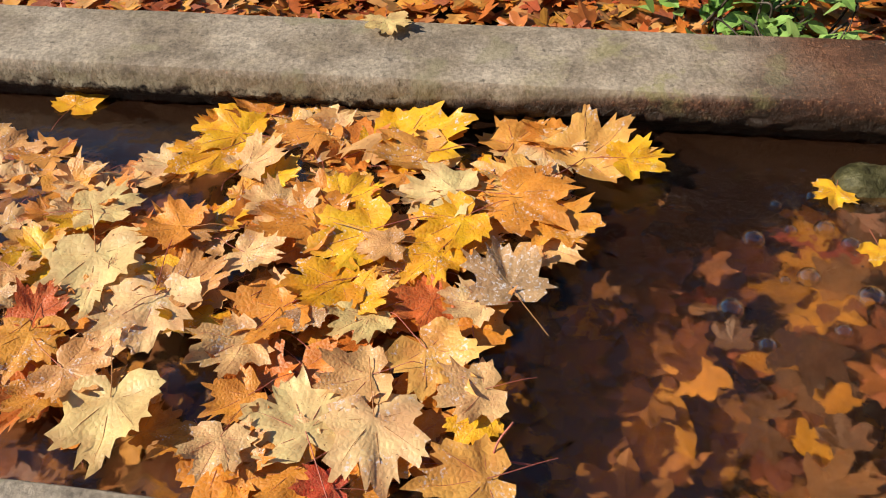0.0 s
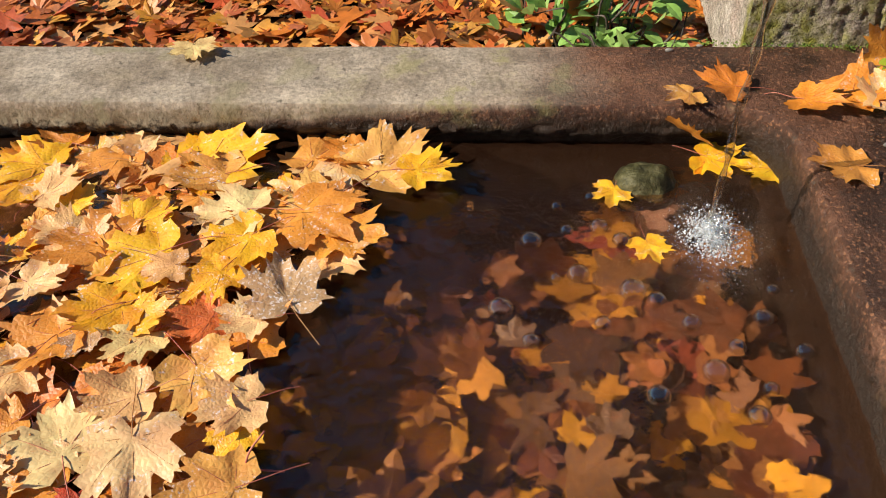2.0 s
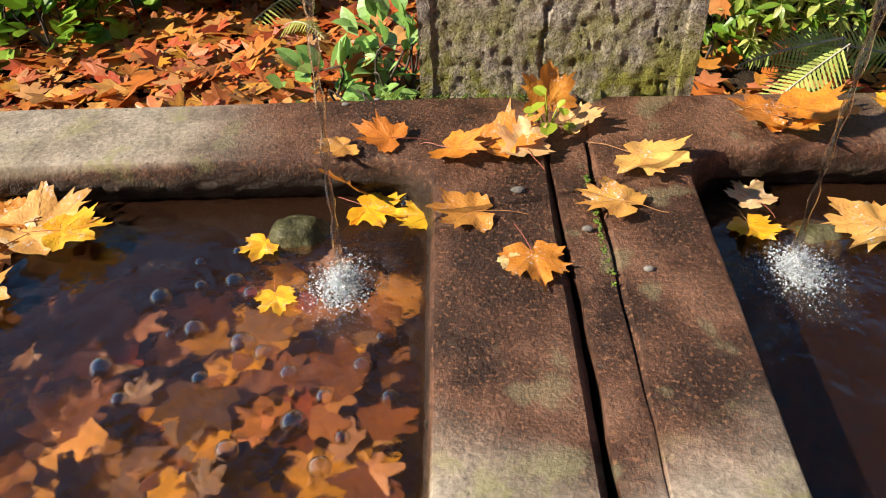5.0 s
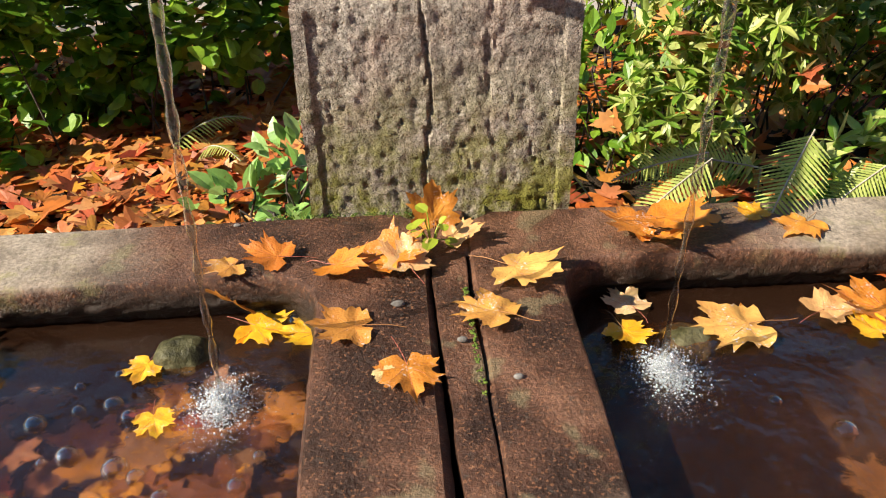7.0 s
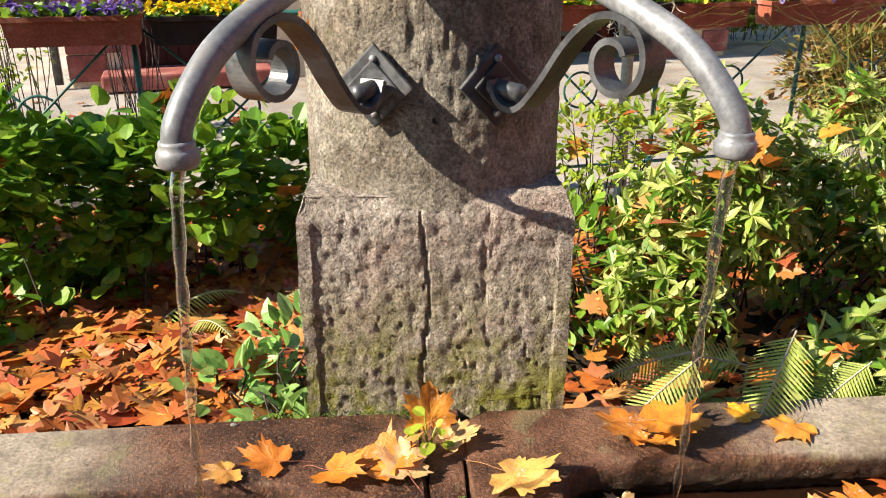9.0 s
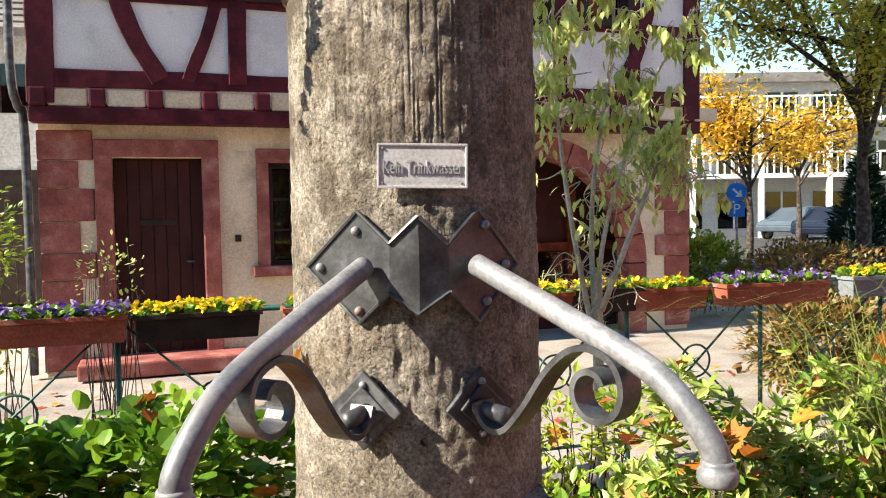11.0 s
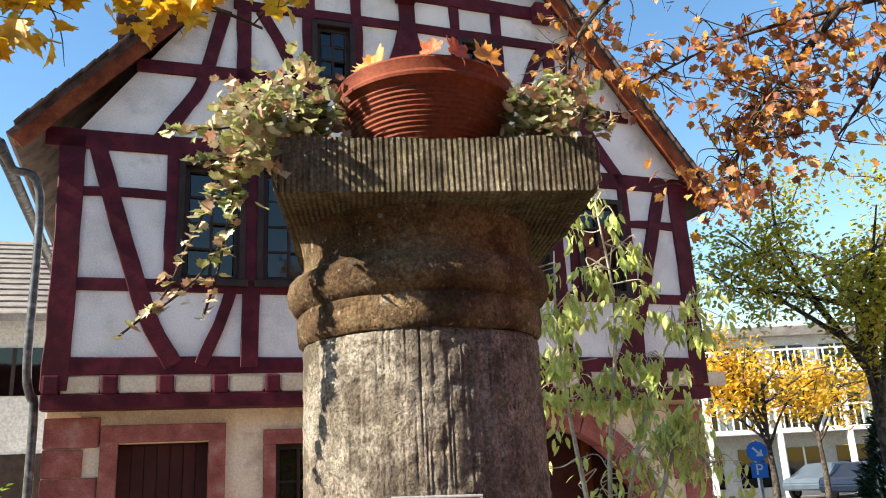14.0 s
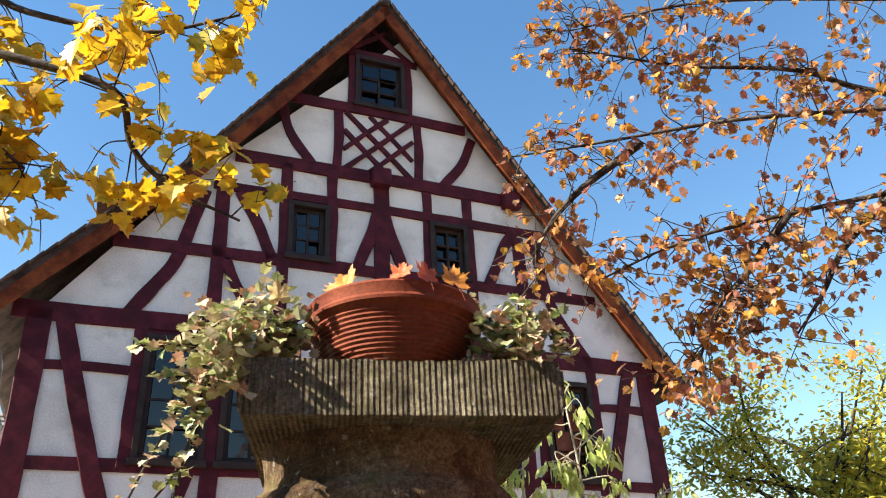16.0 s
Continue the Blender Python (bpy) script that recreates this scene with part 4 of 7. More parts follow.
# on the rims and the dividing slabs: kind, x, y, length, spin, tilt, roll, lift
for k_, x, y, s, a, ti, ro, up in (
        ("beige", -1.155, -0.07, .085, 200, 6, 0, .008), ("amber", -0.13, -0.335, .095, 95, 4, 0, .006), ("beige", -0.086, -0.435, .034, 200, 0, 0, .006),
        ("amber", -0.055, -0.425, .090, 190, 0, 0, .006), ("amber", 0.075, -0.32, .095, 60, 0, 6, .012), ("amber", 0.11, -0.205, .11, 240, 6, 0, .012),
        ("amber", -0.10, -0.175, .105, 300, 8, 0, .016), ("tan", -0.055, -0.20, .085, 10, 6, 4, .02), ("orange", -0.17, -0.185, .085, 240, 14, 5, .012),
        ("tan", 0.02, -0.11, .075, 280, 10, 0, .012), ("orange", -0.265, -0.155, .08, 70, 12, -10, .012), ("amber", -0.335, -0.175, .065, 130, 8, 0, .010),
        ("orange", 0.375, -0.085, .12, 250, 6, 0, .022), ("amber", 0.335, -0.09, .10, 70, 6, 0, .012), ("orange", 0.36, -0.125, .09, 190, 24, 0, .012),
        ("yellow", 0.545, -0.055, .06, 30, 4, 0, .006), ("amber", 0.615, -0.085, .085, 130, 4, 0, .006), ("yellow", 0.125, -0.84, .11, 100, 4, 0, .006)):
    maple_leaf(k_, x, y, up, s, a, ti, ro, "rim")
maple_leaf("amber", -0.012, -0.05, 0.010, .095, 8, 66, 0, "rim", 0)
maple_leaf("orange", -0.212, 0.10, 0.632, .05, 250, 70, 0, "rim", 1)


# ---- pillar ----
pillar = thing("fountain_pillar", "weathered red-grey sandstone pillar with square foot and moulded capital", "pillar")
PC = (0.003, 0.226)
bm = bmesh.new()
box((-0.228, -0.004, -0.12), (0.228, 0.455, 0.40), 0.0, bm)
bmesh.ops.subdivide_edges(bm, edges=bm.edges[:], cuts=100, use_grid_fill=True)
for v in bm.verts:
    x, y, z = v.co
    if y < 0.0 and z > -0.1:
        # roughly dressed face: margin, sunken field, upright tool furrows
        inside = min(x + 0.205, 0.205 - x, 0.375 - z) > 0
        if inside:
            v.co.y += 0.0035 + 0.0028 * max(0.0, noise.noise(Vector((x * 60, z * 22, 2)))) + 0.0017 * noise.noise(Vector((x * 120, z * 105, 6))) + (0.006 if abs(x + 0.018 + 0.006 * math.sin(z * 21)) < 0.003 else 0) + (0.0025 if abs(x - 0.085 - 0.005 * math.sin(z * 17)) < 0.005 and z > 0.12 else 0)
            pit = noise.noise(Vector((x * 125, z * 85, 7)))
            v.co.y += max(0.0, pit - 0.22) * 0.010 * (0.4 + abs(noise.noise(Vector((x * 9, z * 9, 4)))) * 2)
    # worn shoulders
    if z > 0.36:
        for ax, c in ((0, 0.0), (1, 0.226)):
            over = abs(v.co[ax] - c) - (0.228 - (z - 0.36) * 0.35)
            if over > 0:
                v.co[ax] -= math.copysign(over, v.co[ax] - c)
wobble(bm, 0.005, 9.0, 3.0, 0.003, 50.0)
part("pillar_foot", bm, BLOCK, pillar, "square dressed block with moss", smooth=True)
prof = [(0.228, 0.375), (0.226, 0.42)] + [(0.2265 - 0.004 * k / 80 + 0.0006 * math.sin(k * 1.9), 0.44 + 0.81 * k / 80) for k in range(81)] + [(0.220, 1.262), (0.205, 1.266)]
vs, fs = lathe(prof, 420, (PC[0], PC[1], 0))
bm = to_bm(vs, fs)
for v in bm.verts:
    a = math.atan2(v.co.y - PC[1], v.co.x - PC[0])
    # upright furrows left by the chisel, deepest near the top
    k = 0.0045 * max(0.0, noise.noise(Vector((a * 58, v.co.z * 2.6, 5)))) + 0.004 * max(0.0, noise.noise(Vector((a * 11, v.co.z * 9, 15))) - 0.15) + 0.008 * max(0.0, noise.noise(Vector((a * 20, v.co.z * 70, 25))) - 0.38)
    k *= min(1.0, max(0.15, (v.co.z - 0.80) * 4))
    v.co.x -= math.cos(a) * k
    v.co.y -= math.sin(a) * k
    if 0.55 < v.co.z < 0.78 and abs(a + math.pi / 2) < 0.8:
        d = 0.008 * max(0, noise.noise(Vector((a * 14, v.co.z * 16, 9))))
        v.co.y += d
wobble(bm, 0.004, 8.0, 4.0, 0.0025, 55.0)
part("shaft", bm, SHAFT, pillar, "round tooled sandstone shaft", smooth=True)
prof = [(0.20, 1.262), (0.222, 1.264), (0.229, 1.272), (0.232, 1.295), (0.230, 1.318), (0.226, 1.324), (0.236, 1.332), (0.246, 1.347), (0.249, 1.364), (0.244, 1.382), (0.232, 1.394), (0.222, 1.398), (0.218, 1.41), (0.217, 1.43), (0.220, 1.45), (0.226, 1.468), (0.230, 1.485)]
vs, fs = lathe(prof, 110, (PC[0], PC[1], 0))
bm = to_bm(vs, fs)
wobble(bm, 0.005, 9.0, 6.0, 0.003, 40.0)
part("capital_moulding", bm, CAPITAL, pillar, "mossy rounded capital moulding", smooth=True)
bm = bmesh.new()
box((-0.274, -0.285, 0.0), (0.274, 0.275, 0.096), 0.0, bm)
bmesh.ops.subdivide_edges(bm, edges=bm.edges[:], cuts=84, use_grid_fill=True)
for v in bm.verts:
    x, y, z = v.co
    if y < -0.27:
        v.co.y += 0.004 + 0.002 * noise.noise(Vector((x * 40, z * 5, 3))) + 0.003 * noise.noise(Vector((x * 20, z * 20, 3)))
    ch = (abs(x) - 0.262) + (abs(z - 0.048) - 0.040)
    if ch > 0.004:
        v.co.x -= math.copysign(0.006, x)
wobble(bm, 0.005, 9.0, 8.0, 0.002, 50.0)
ab = part("abacus", bm, ABACUS, pillar, "thick square slab with furrowed edges", smooth=True)
ab.matrix_basis = pose(0.027, 0.222, 1.476, 0, 0.5, 1.0)


# ---- sign on the shaft ----
sign = thing("notice_plate", "embossed aluminium notice plate nailed to the pillar", "sign", m=pose(0.006, -0.0035, 0.962, 0, 1.2, 0))
bm = bmesh.new()
box((-0.071, -0.0015, -0.035), (0.071, 0.0015, 0.035), 0.001, bm)
part("plate", bm, ALU, sign)
bm = bmesh.new()
for a, b in (((-0.071, -0.004, 0.031), (0.071, -0.001, 0.035)), ((-0.071, -0.004, -0.035), (0.071, -0.001, -0.031)), ((-0.071, -0.0038, -0.031), (-0.067, -0.001, 0.031)), ((0.067, -0.0038, -0.031), (0.071, -0.001, 0.031))):
    box(a, b, 0.001, bm)
part("raised_border", bm, ALU, sign)
for sx_ in (-1, 1):
    for sz_ in (-1, 1):
        bm = bmesh.new()
        bmesh.ops.create_uvsphere(bm, u_segments=8, v_segments=5, radius=0.0022, matrix=Matrix.Translation((sx_ * 0.062, -0.002, sz_ * 0.027)))
        part("nail", bm, RUST, sign)
txt = bpy.data.curves.new("letters", "FONT")
txt.body, txt.size, txt.extrude, txt.align_x, txt.align_y = "Kein Trinkwasser", 0.0205, 0.0016, "CENTER", "CENTER"
letters = new("letters", txt)
# the plate's metal in darker grey, painting in the shadows of the embossing
txt.materials.append(plain("shade_grey_letter", ((0.30, 0.295, 0.30), (0.38, 0.37, 0.375)), 20, 200, 0.4, 0, 0, 0.2))
letters.parent = sign
letters.matrix_basis = pose(0, -0.0025, -0.003, 90, 0, 0) @ Matrix.Diagonal((0.86, 1.45, 1, 1))


# ---- spouts ----
def shaft_y(x):
    """The front of the round shaft at a distance from its axis."""
    return PC[1] - math.sqrt(max(0.0, 0.2255 ** 2 - (x - PC[0]) ** 2))


# zigzag plate: three lozenges in a row, bent round the shaft
plate = thing("spout_plate", "grey iron plate of three joined lozenges bolted round the shaft", "metal plate")
outline = [(-0.182, .803), (-0.098, .893), (-0.048, .842), (-0.004, .884), (0.043, .84), (0.094, .893), (0.164, .803), (0.094, .712), (0.045, .765), (-0.004, .733), (-0.05, .765), (-0.098, .715)]


def plate_y(x):
    if x < -0.05:
        return -0.010 + (-0.05 - x) * 0.62
    if x > 0.045:
        return -0.012 + (x - 0.045) * 0.62
    return -0.012 - 0.012 * (1 - abs(x + 0.0025) / 0.0475)


bm = bmesh.new()
ring_f = [bm.verts.new((x, plate_y(x) - 0.003, z)) for x, z in outline]
ring_b = [bm.verts.new((x, plate_y(x) + 0.005, z)) for x, z in outline]
cells = (((0, 1, 2, 10, 11), (-0.09, .803)), ((2, 3, 4, 8, 9, 10), (-0.003, .805)), ((4, 5, 6, 7, 8), (0.092, .803)))
for idx, (cx, cz) in cells:
    f = bm.verts.new((cx, plate_y(cx) - 0.004, cz))
    b = bm.verts.new((cx, plate_y(cx) + 0.005, cz))
    for i in range(len(idx)):
        p, q = idx[i], idx[(i + 1) % len(idx)]
        bm.faces.new((f, ring_f[p], ring_f[q]))
        bm.faces.new((b, ring_b[q], ring_b[p]))
for i in range(len(outline)):
    j = (i + 1) % len(outline)
    bm.faces.new((ring_f[i], ring_b[i], ring_b[j], ring_f[j]))
part("plate", bm, IRON, plate)
# raised rim round the plate
rim_pts = [Vector((x, plate_y(x) - 0.004, z)) for x, z in outline]
for i in range(len(rim_pts)):
    a, b = rim_pts[i], rim_pts[(i + 1) % len(rim_pts)]
    vs, fs = tube([a, b], 0.0035, 6)
    raw("edge_bead", vs, fs, IRON, plate)
for x, z in ((-0.101, .862), (-0.160, .803), (-0.098, .735), (0.106, .868), (0.142, .803), (0.108, .745)):
    bm = bmesh.new()
    bmesh.ops.create_icosphere(bm, subdivisions=2, radius=0.0078, matrix=Matrix.Translation((x, plate_y(x) - 0.007, z)) @ Matrix.Diagonal((1, 0.8, 1, 1)))
    part("bolt", bm, RUST if z < .75 and x < 0 else ZINC, plate, smooth=True)


def spout(sign_, end, label):
    """A bent pipe with a collar, held up by an iron scroll on a lozenge plate."""
    root = thing("water_spout", label, "spout", "pair of spouts")
    s = sign_
    start = Vector((s * 0.088, -0.005, 0.806))
    ex, ey, ez = end
    plan = Vector((ex - start.x, ey - start.y, 0))
    L = plan.length
    d = plan / L

    def at(f, z):
        return Vector((start.x + d.x * L * f, start.y + d.y * L * f, z))
    pts = spline([at(0, .806), at(.25, .768), at(.5, .729), at(.70, .697), at(.83, .668), at(.93, .630), at(.985, .600), at(1.0, .579), at(1.0, ez + 0.008)], 7)
    vs, fs = tube(pts, 0.0174, 18)
    raw("pipe", vs, fs, ZINC, root, "grey galvanised bent pipe", True)
    vs, fs = lathe([(0.0125, 0.012), (0.0135, 0.001), (0.0205, 0.0), (0.0230, 0.003), (0.0243, 0.008), (0.0246, 0.013), (0.0240, 0.018), (0.0222, 0.0205), (0.0206, 0.022), (0.0206, 0.027), (0.0198, 0.030), (0.0172, 0.031)], 28, (ex, ey, ez))
    raw("collar", vs, fs, ZINC, root, "rounded pipe collar", True)
    # scroll: a flat bar from the lower lozenge up under the pipe, ending in a curl
    foot = Vector((s * 0.094, -0.012, 0.575))

    def sc(f, z):
        """f runs outwards along the spout from the lower plate."""
        return Vector((foot.x + d.x * f, foot.y + d.y * f, z))
    ctr = (0.232, 0.645)
    line = [sc(0.0, .590), sc(0.012, .566), sc(0.035, .553), sc(0.065, .560), sc(0.105, .602), sc(0.145, .655), sc(0.185, .691), sc(0.222, .702)]
    for k in range(1, 15):
        a = radians(88 - k * 30)
        r = 0.056 - 0.0026 * k
        line.append(sc(ctr[0] + r * math.cos(a), ctr[1] + r * math.sin(a)))
    line = spline(line, 4)
    side = Vector((d.y, -d.x, 0)) * 0.0205
    bm = bmesh.new()
    prev = None
    for i, p in enumerate(line):
        tan = (line[min(i + 1, len(line) - 1)] - line[max(i - 1, 0)]).normalized()
        nn = tan.cross(side).normalized() * 0.0045
        q = [bm.verts.new(p + side * a + nn * b) for a, b in ((1, 1), (1, -1), (-1, -1), (-1, 1))]
        if prev:
            for k in range(4):
                bm.faces.new((prev[k], prev[(k + 1) % 4], q[(k + 1) % 4], q[k]))
        else:
            bm.faces.new(q)
        prev = q
    bm.faces.new(prev)
    bmesh.ops.bevel(bm, geom=[e for e in bm.edges if len(e.link_faces) == 2 and e.calc_face_angle(0) > 1.2], offset=0.0012, segments=1, affect="EDGES")
    part("scroll_bracket", bm, IRON, root, "flat iron scroll bracket")
    # short bar joining the scroll to its plate
    vs, fs = tube([sc(0.05, .575), sc(-0.012, .578)], 0.014, 12)
    raw("bracket_stub", vs, fs, IRON, root, smooth=True)
    bm = bmesh.new()
    face = pose(s * 0.094, shaft_y(0.094) - 0.012, 0.577, 0, 0, s * 24) @ pose(0, 0, 0, 0, 45, 0)
    box((-0.046, -0.004, -0.046), (0.046, 0.005, 0.046), 0.003, bm, face)
    box((-0.030, -0.010, -0.030), (0.030, -0.003, 0.030), 0.003, bm, face)
    part("lozenge_plate", bm, IRON, root)
    for ox, oz in ((0.0, 0.042), (0.0, -0.042)):
        bm = bmesh.new()
        bmesh.ops.create_icosphere(bm, subdivisions=2, radius=0.0065, matrix=pose(s * 0.094, shaft_y(0.094) - 0.016, 0.577, 0, 0, s * 24) @ Matrix.Translation((ox, -0.002, oz)))
        part("bolt", bm, ZINC, root, smooth=True)
    return root


SPL = (-0.303, -0.345, 0.552)
SPR = (0.334, -0.342, 0.556)
spout(-1, SPL, "curved grey metal water pipe with scroll bracket")
spout(1, SPR, "curved grey metal water pipe with scroll bracket")
# black discs on the stone paint the shade inside two drill holes
for hx, hz in ((0.0, 0.525), (0.002, 0.905)):
    bm = bmesh.new()
    bmesh.ops.create_cone(bm, cap_ends=True, segments=12, radius1=0.006, radius2=0.006, depth=0.004, matrix=pose(hx, -0.0022, hz, 90, 0, 0))
    part("drill_hole", bm, SHADE_BLACK, pillar)


# ---- falling water, splashes and bubbles ----
def stream(end, foot, seed, label):
    pts, rad = [], []
    n = 46
    for i in range(n + 1):
        f = i / n
        z = end[2] + (WATER_Z - end[2]) * f
        k = math.sqrt(f)
        x = end[0] + (foot[0] - end[0]) * k + 0.003 * noise.noise(Vector((z * 14, seed, 0)))
        y = end[1] + (foot[1] - end[1]) * k + 0.003 * noise.noise(Vector((z * 14, seed, 5)))
        pts.append((x, y, z))
        rad.append(0.0082 - 0.0036 * min(1, f * 1.6) + 0.0018 * math.sin(z * 95 + seed) * min(1, f * 3) + 0.0016 * noise.noise(Vector((z * 60, seed, 9))))
    vs, fs = tube(pts, rad, 10, False)
    o = raw("water_stream", vs, fs, STREAM, None, label, True)
    return tagged(o, "", "water", "two falling streams")


FOOT_L, FOOT_R = (-0.320, -0.394), (0.312, -0.352)
stream(SPL, FOOT_L, 1.0, "clear thin stream of water falling into the trough")
stream(SPR, FOOT_R, 4.0, "clear thin stream of water falling into the trough")
fr_ = random.Random(5)
for fx, fy in (FOOT_L, FOOT_R):
    bm = bmesh.new()
    for k in range(2100):
        a, d = fr_.uniform(0, 6.283), abs(fr_.gauss(0, 0.033))
        r = fr_.uniform(0.0006, 0.0020) * (1.25 - min(1, d / 0.08))
        z = WATER_Z + fr_.random() ** 2 * max(0.0, 0.042 - d * 0.55)
        bmesh.ops.create_icosphere(bm, subdivisions=1, radius=max(r, 0.0011), matrix=Matrix.Translation((fx + d * math.cos(a) + 0.006, fy - 0.018 + d * math.sin(a) * 1.3, z)))
    tagged(part("splash", bm, FOAM, smooth=True), "white foaming splash where the stream hits the water", "splash", "two splashes", kind="stuff")
    bm = bmesh.new()
    for k in range(1300):
        a, d = fr_.uniform(0, 6.283), abs(fr_.gauss(0, 0.019))
        z = WATER_Z + 0.002 + fr_.random() * max(0.0, 0.022 - d * 0.6)
        bmesh.ops.create_icosphere(bm, subdivisions=1, radius=fr_.uniform(0.0007, 0.0017), matrix=Matrix.Translation((fx + d * math.cos(a) + 0.004, fy - 0.012 + d * math.sin(a) * 1.2, z)))
    tagged(part("froth", bm, FROTH, smooth=True), "dense white froth at the foot of the falling water", "froth", "two splashes", kind="stuff")
    bm = bmesh.new()
    for k in range(260):
        a, d = fr_.uniform(0, 6.283), abs(fr_.gauss(0, 0.075))
        bmesh.ops.create_icosphere(bm, subdivisions=1, radius=fr_.uniform(0.0008, 0.0024), matrix=Matrix.Translation((fx + d * math.cos(a), fy - 0.01 + d * math.sin(a), WATER_Z + 0.001)) @ Matrix.Diagonal((1, 1, 0.5, 1)))
    tagged(part("small_bubbles", bm, BUBBLE, smooth=True), "scatter of tiny bubbles round the splash", "bubbles", "bubbles", kind="stuff")


def bubble(x, y, r):
    r *= 1.4
    vs, fs = lathe([(r * math.cos(radians(a)), r * 0.9 * math.sin(radians(a))) for a in (-6, 8, 22, 38, 54, 70, 84, 89.5)], 18)
    o = raw("water_bubble", vs, fs, BUBBLE, None, "clear round bubble resting on the water", True)
    o.matrix_basis = pose(x, y, WATER_Z, 0, 0, 0)
    tagged(o, "", "bubble", "bubbles")


for x, y, r in ((-0.565, -0.43, .011), (-0.515, -0.405, .007), (-0.47, -0.395, .010), (-0.53, -0.355, .006), (-0.44, -0.42, .009), (-0.50, -0.49, .011), (-0.43, -0.515, .013), (-0.40, -0.53, .009),
                (-0.47, -0.575, .008), (-0.36, -0.565, .009), (-0.31, -0.60, .008), (-0.27, -0.55, .009), (-0.34, -0.64, .012), (-0.28, -0.66, .007), (-0.60, -0.56, .012), (-0.56, -0.61, .008),
                (-0.41, -0.68, .010), (-0.23, -0.60, .008), (-0.25, -0.50, .006), (-0.48, -0.33, .006), (-0.24, -0.21, .009), (-0.30, -0.70, .010), (-0.53, -0.50, .005), (0.52, -0.49, .012), (0.45, -0.43, .007)):
    bubble(x, y, r)
# mossy stone under each stream
for x, y in ((-0.398, -0.285), (0.375, -0.275)):
    bm = bmesh.new()
    bmesh.ops.create_icosphere(bm, subdivisions=4, radius=1.0, matrix=Matrix.Diagonal((0.05, 0.042, 0.05, 1)))
    wobble(bm, 0.008, 30.0, 3.0, 0.003, 90.0)
    o = tagged(part("wet_stone", bm, ALGAE, smooth=True), "rounded wet algae-covered stone rising from the water", "stone", "wet stones")
    o.matrix_basis = pose(x, y, WATER_Z - 0.022 if x < 0 else WATER_Z - 0.04)
for x, y, z, r in ((-0.351, -0.038, 0.003, .006), (-0.072, -0.283, 0.004, .009), (0.09, -0.45, 0.003, .005), (-0.3, -0.02, .002, .005), (0.02, -0.37, 0.003, .006)):
    bm = bmesh.new()
    bmesh.ops.create_icosphere(bm, subdivisions=2, radius=r, matrix=Matrix.Diagonal((1.3, 0.8, 0.7, 1)))
    wobble(bm, r * 0.5, 40.0, x)
    o = tagged(part("pebble", bm, PEBBLE), "small grey pebble on the stone rim", "pebble", "pebbles")
    o.matrix_basis = pose(x, y, z)

# ---- foliage helpers ----
def blades(name, spots, size, material, parent, seed, shape="oval", droop=0.3, label="", kind="", fold=0.25, up=0.5, wild=1.0):
    """Many separate small leaves in one mesh, each folded along its midrib, round the given spots (position, outward direction)."""
    r = random.Random(seed)
    vs, fs = [], []
    shapes = {"oval": ((0, 0), (.22, .3), (.27, .55), (.16, .82), (0, 1)), "lance": ((0, 0), (.14, .22), (.18, .48), (.10, .8), (0, 1)), "long": ((0, 0), (.10, .25), (.13, .5), (.08, .8), (0, 1)),
              "round": ((0, 0), (.36, .2), (.45, .55), (.28, .88), (0, 1)), "blade": ((0, 0), (.03, .3), (.028, .6), (.015, .85), (0, 1)),
              "maple": ((0, 0), (.20, -.10), (.42, .02), (.32, .14), (.56, .30), (.40, .40), (.46, .62), (.22, .50), (.17, .76), (.08, .82), (0, 1)),
              "star": ((0, 0), (.46, .22), (.2, .40), (.34, .68), (0, 1))}
    prof = shapes[shape]
    for p, d in spots:
        p, d = Vector(p), Vector(d)
        s = size * r.uniform(0.65, 1.25)
        d = (d + Vector((r.gauss(0, .5) * wild, r.gauss(0, .5) * wild, r.gauss(0, .4) * wild + up - droop))).normalized()
        side = d.cross(Vector((r.gauss(0, .4), r.gauss(0, .4), 1))).normalized()
        nn = side.cross(d).normalized()
        o = len(vs)
        bend = r.uniform(-0.3, 0.1)
        k = len(prof)
        for w, l in prof:
            vs.append(p + d * (l * s) + nn * (bend * l * l * s))
        for w, l in prof[1:-1]:
            for sg in (1, -1):
                vs.append(p + d * (l * s) + side * (sg * w * s) + nn * ((bend * l * l + fold * w) * s))
        m = k - 2
        for sg in (0, 1):
            def e(i):
                return o + k + (i - 1) * 2 + sg
            rows = [(o, o + 1, e(1))] + [(o + i, o + i + 1, e(i + 1), e(i)) for i in range(1, m)] + [(o + m, o + m + 1, e(m))]
            for q in rows:
                fs.append(q if sg else tuple(reversed(q)))
    ob = raw(name, vs, fs, material, parent, label)
    if kind:
        tagged(ob, kind=kind)
    return ob


def cloud(n, centre, radii, seed, hollow=0.5, floor=None):
    """Spots in the outer part of an uneven ellipsoid, with clumps and gaps."""
    r = random.Random(seed)
    out = []
    c = Vector(centre)
    while len(out) < n:
        v = Vector((r.gauss(0, 1), r.gauss(0, 1), r.gauss(0, 1))).normalized()
        lump = 0.78 + 0.34 * noise.noise(v * 2.6 + Vector((seed, 0, 0))) + 0.22 * noise.noise(v * 6 + Vector((0, seed, 0)))
        k = lump * (hollow + (1 - hollow) * r.random() ** 0.6)
        q = Vector((v.x * radii[0], v.y * radii[1], v.z * radii[2])) * k
        if noise.noise((c + q) * 5.0) < -0.28 or (floor is not None and c.z + q.z < floor):
            continue
        out.append((c + q, v))
    return out


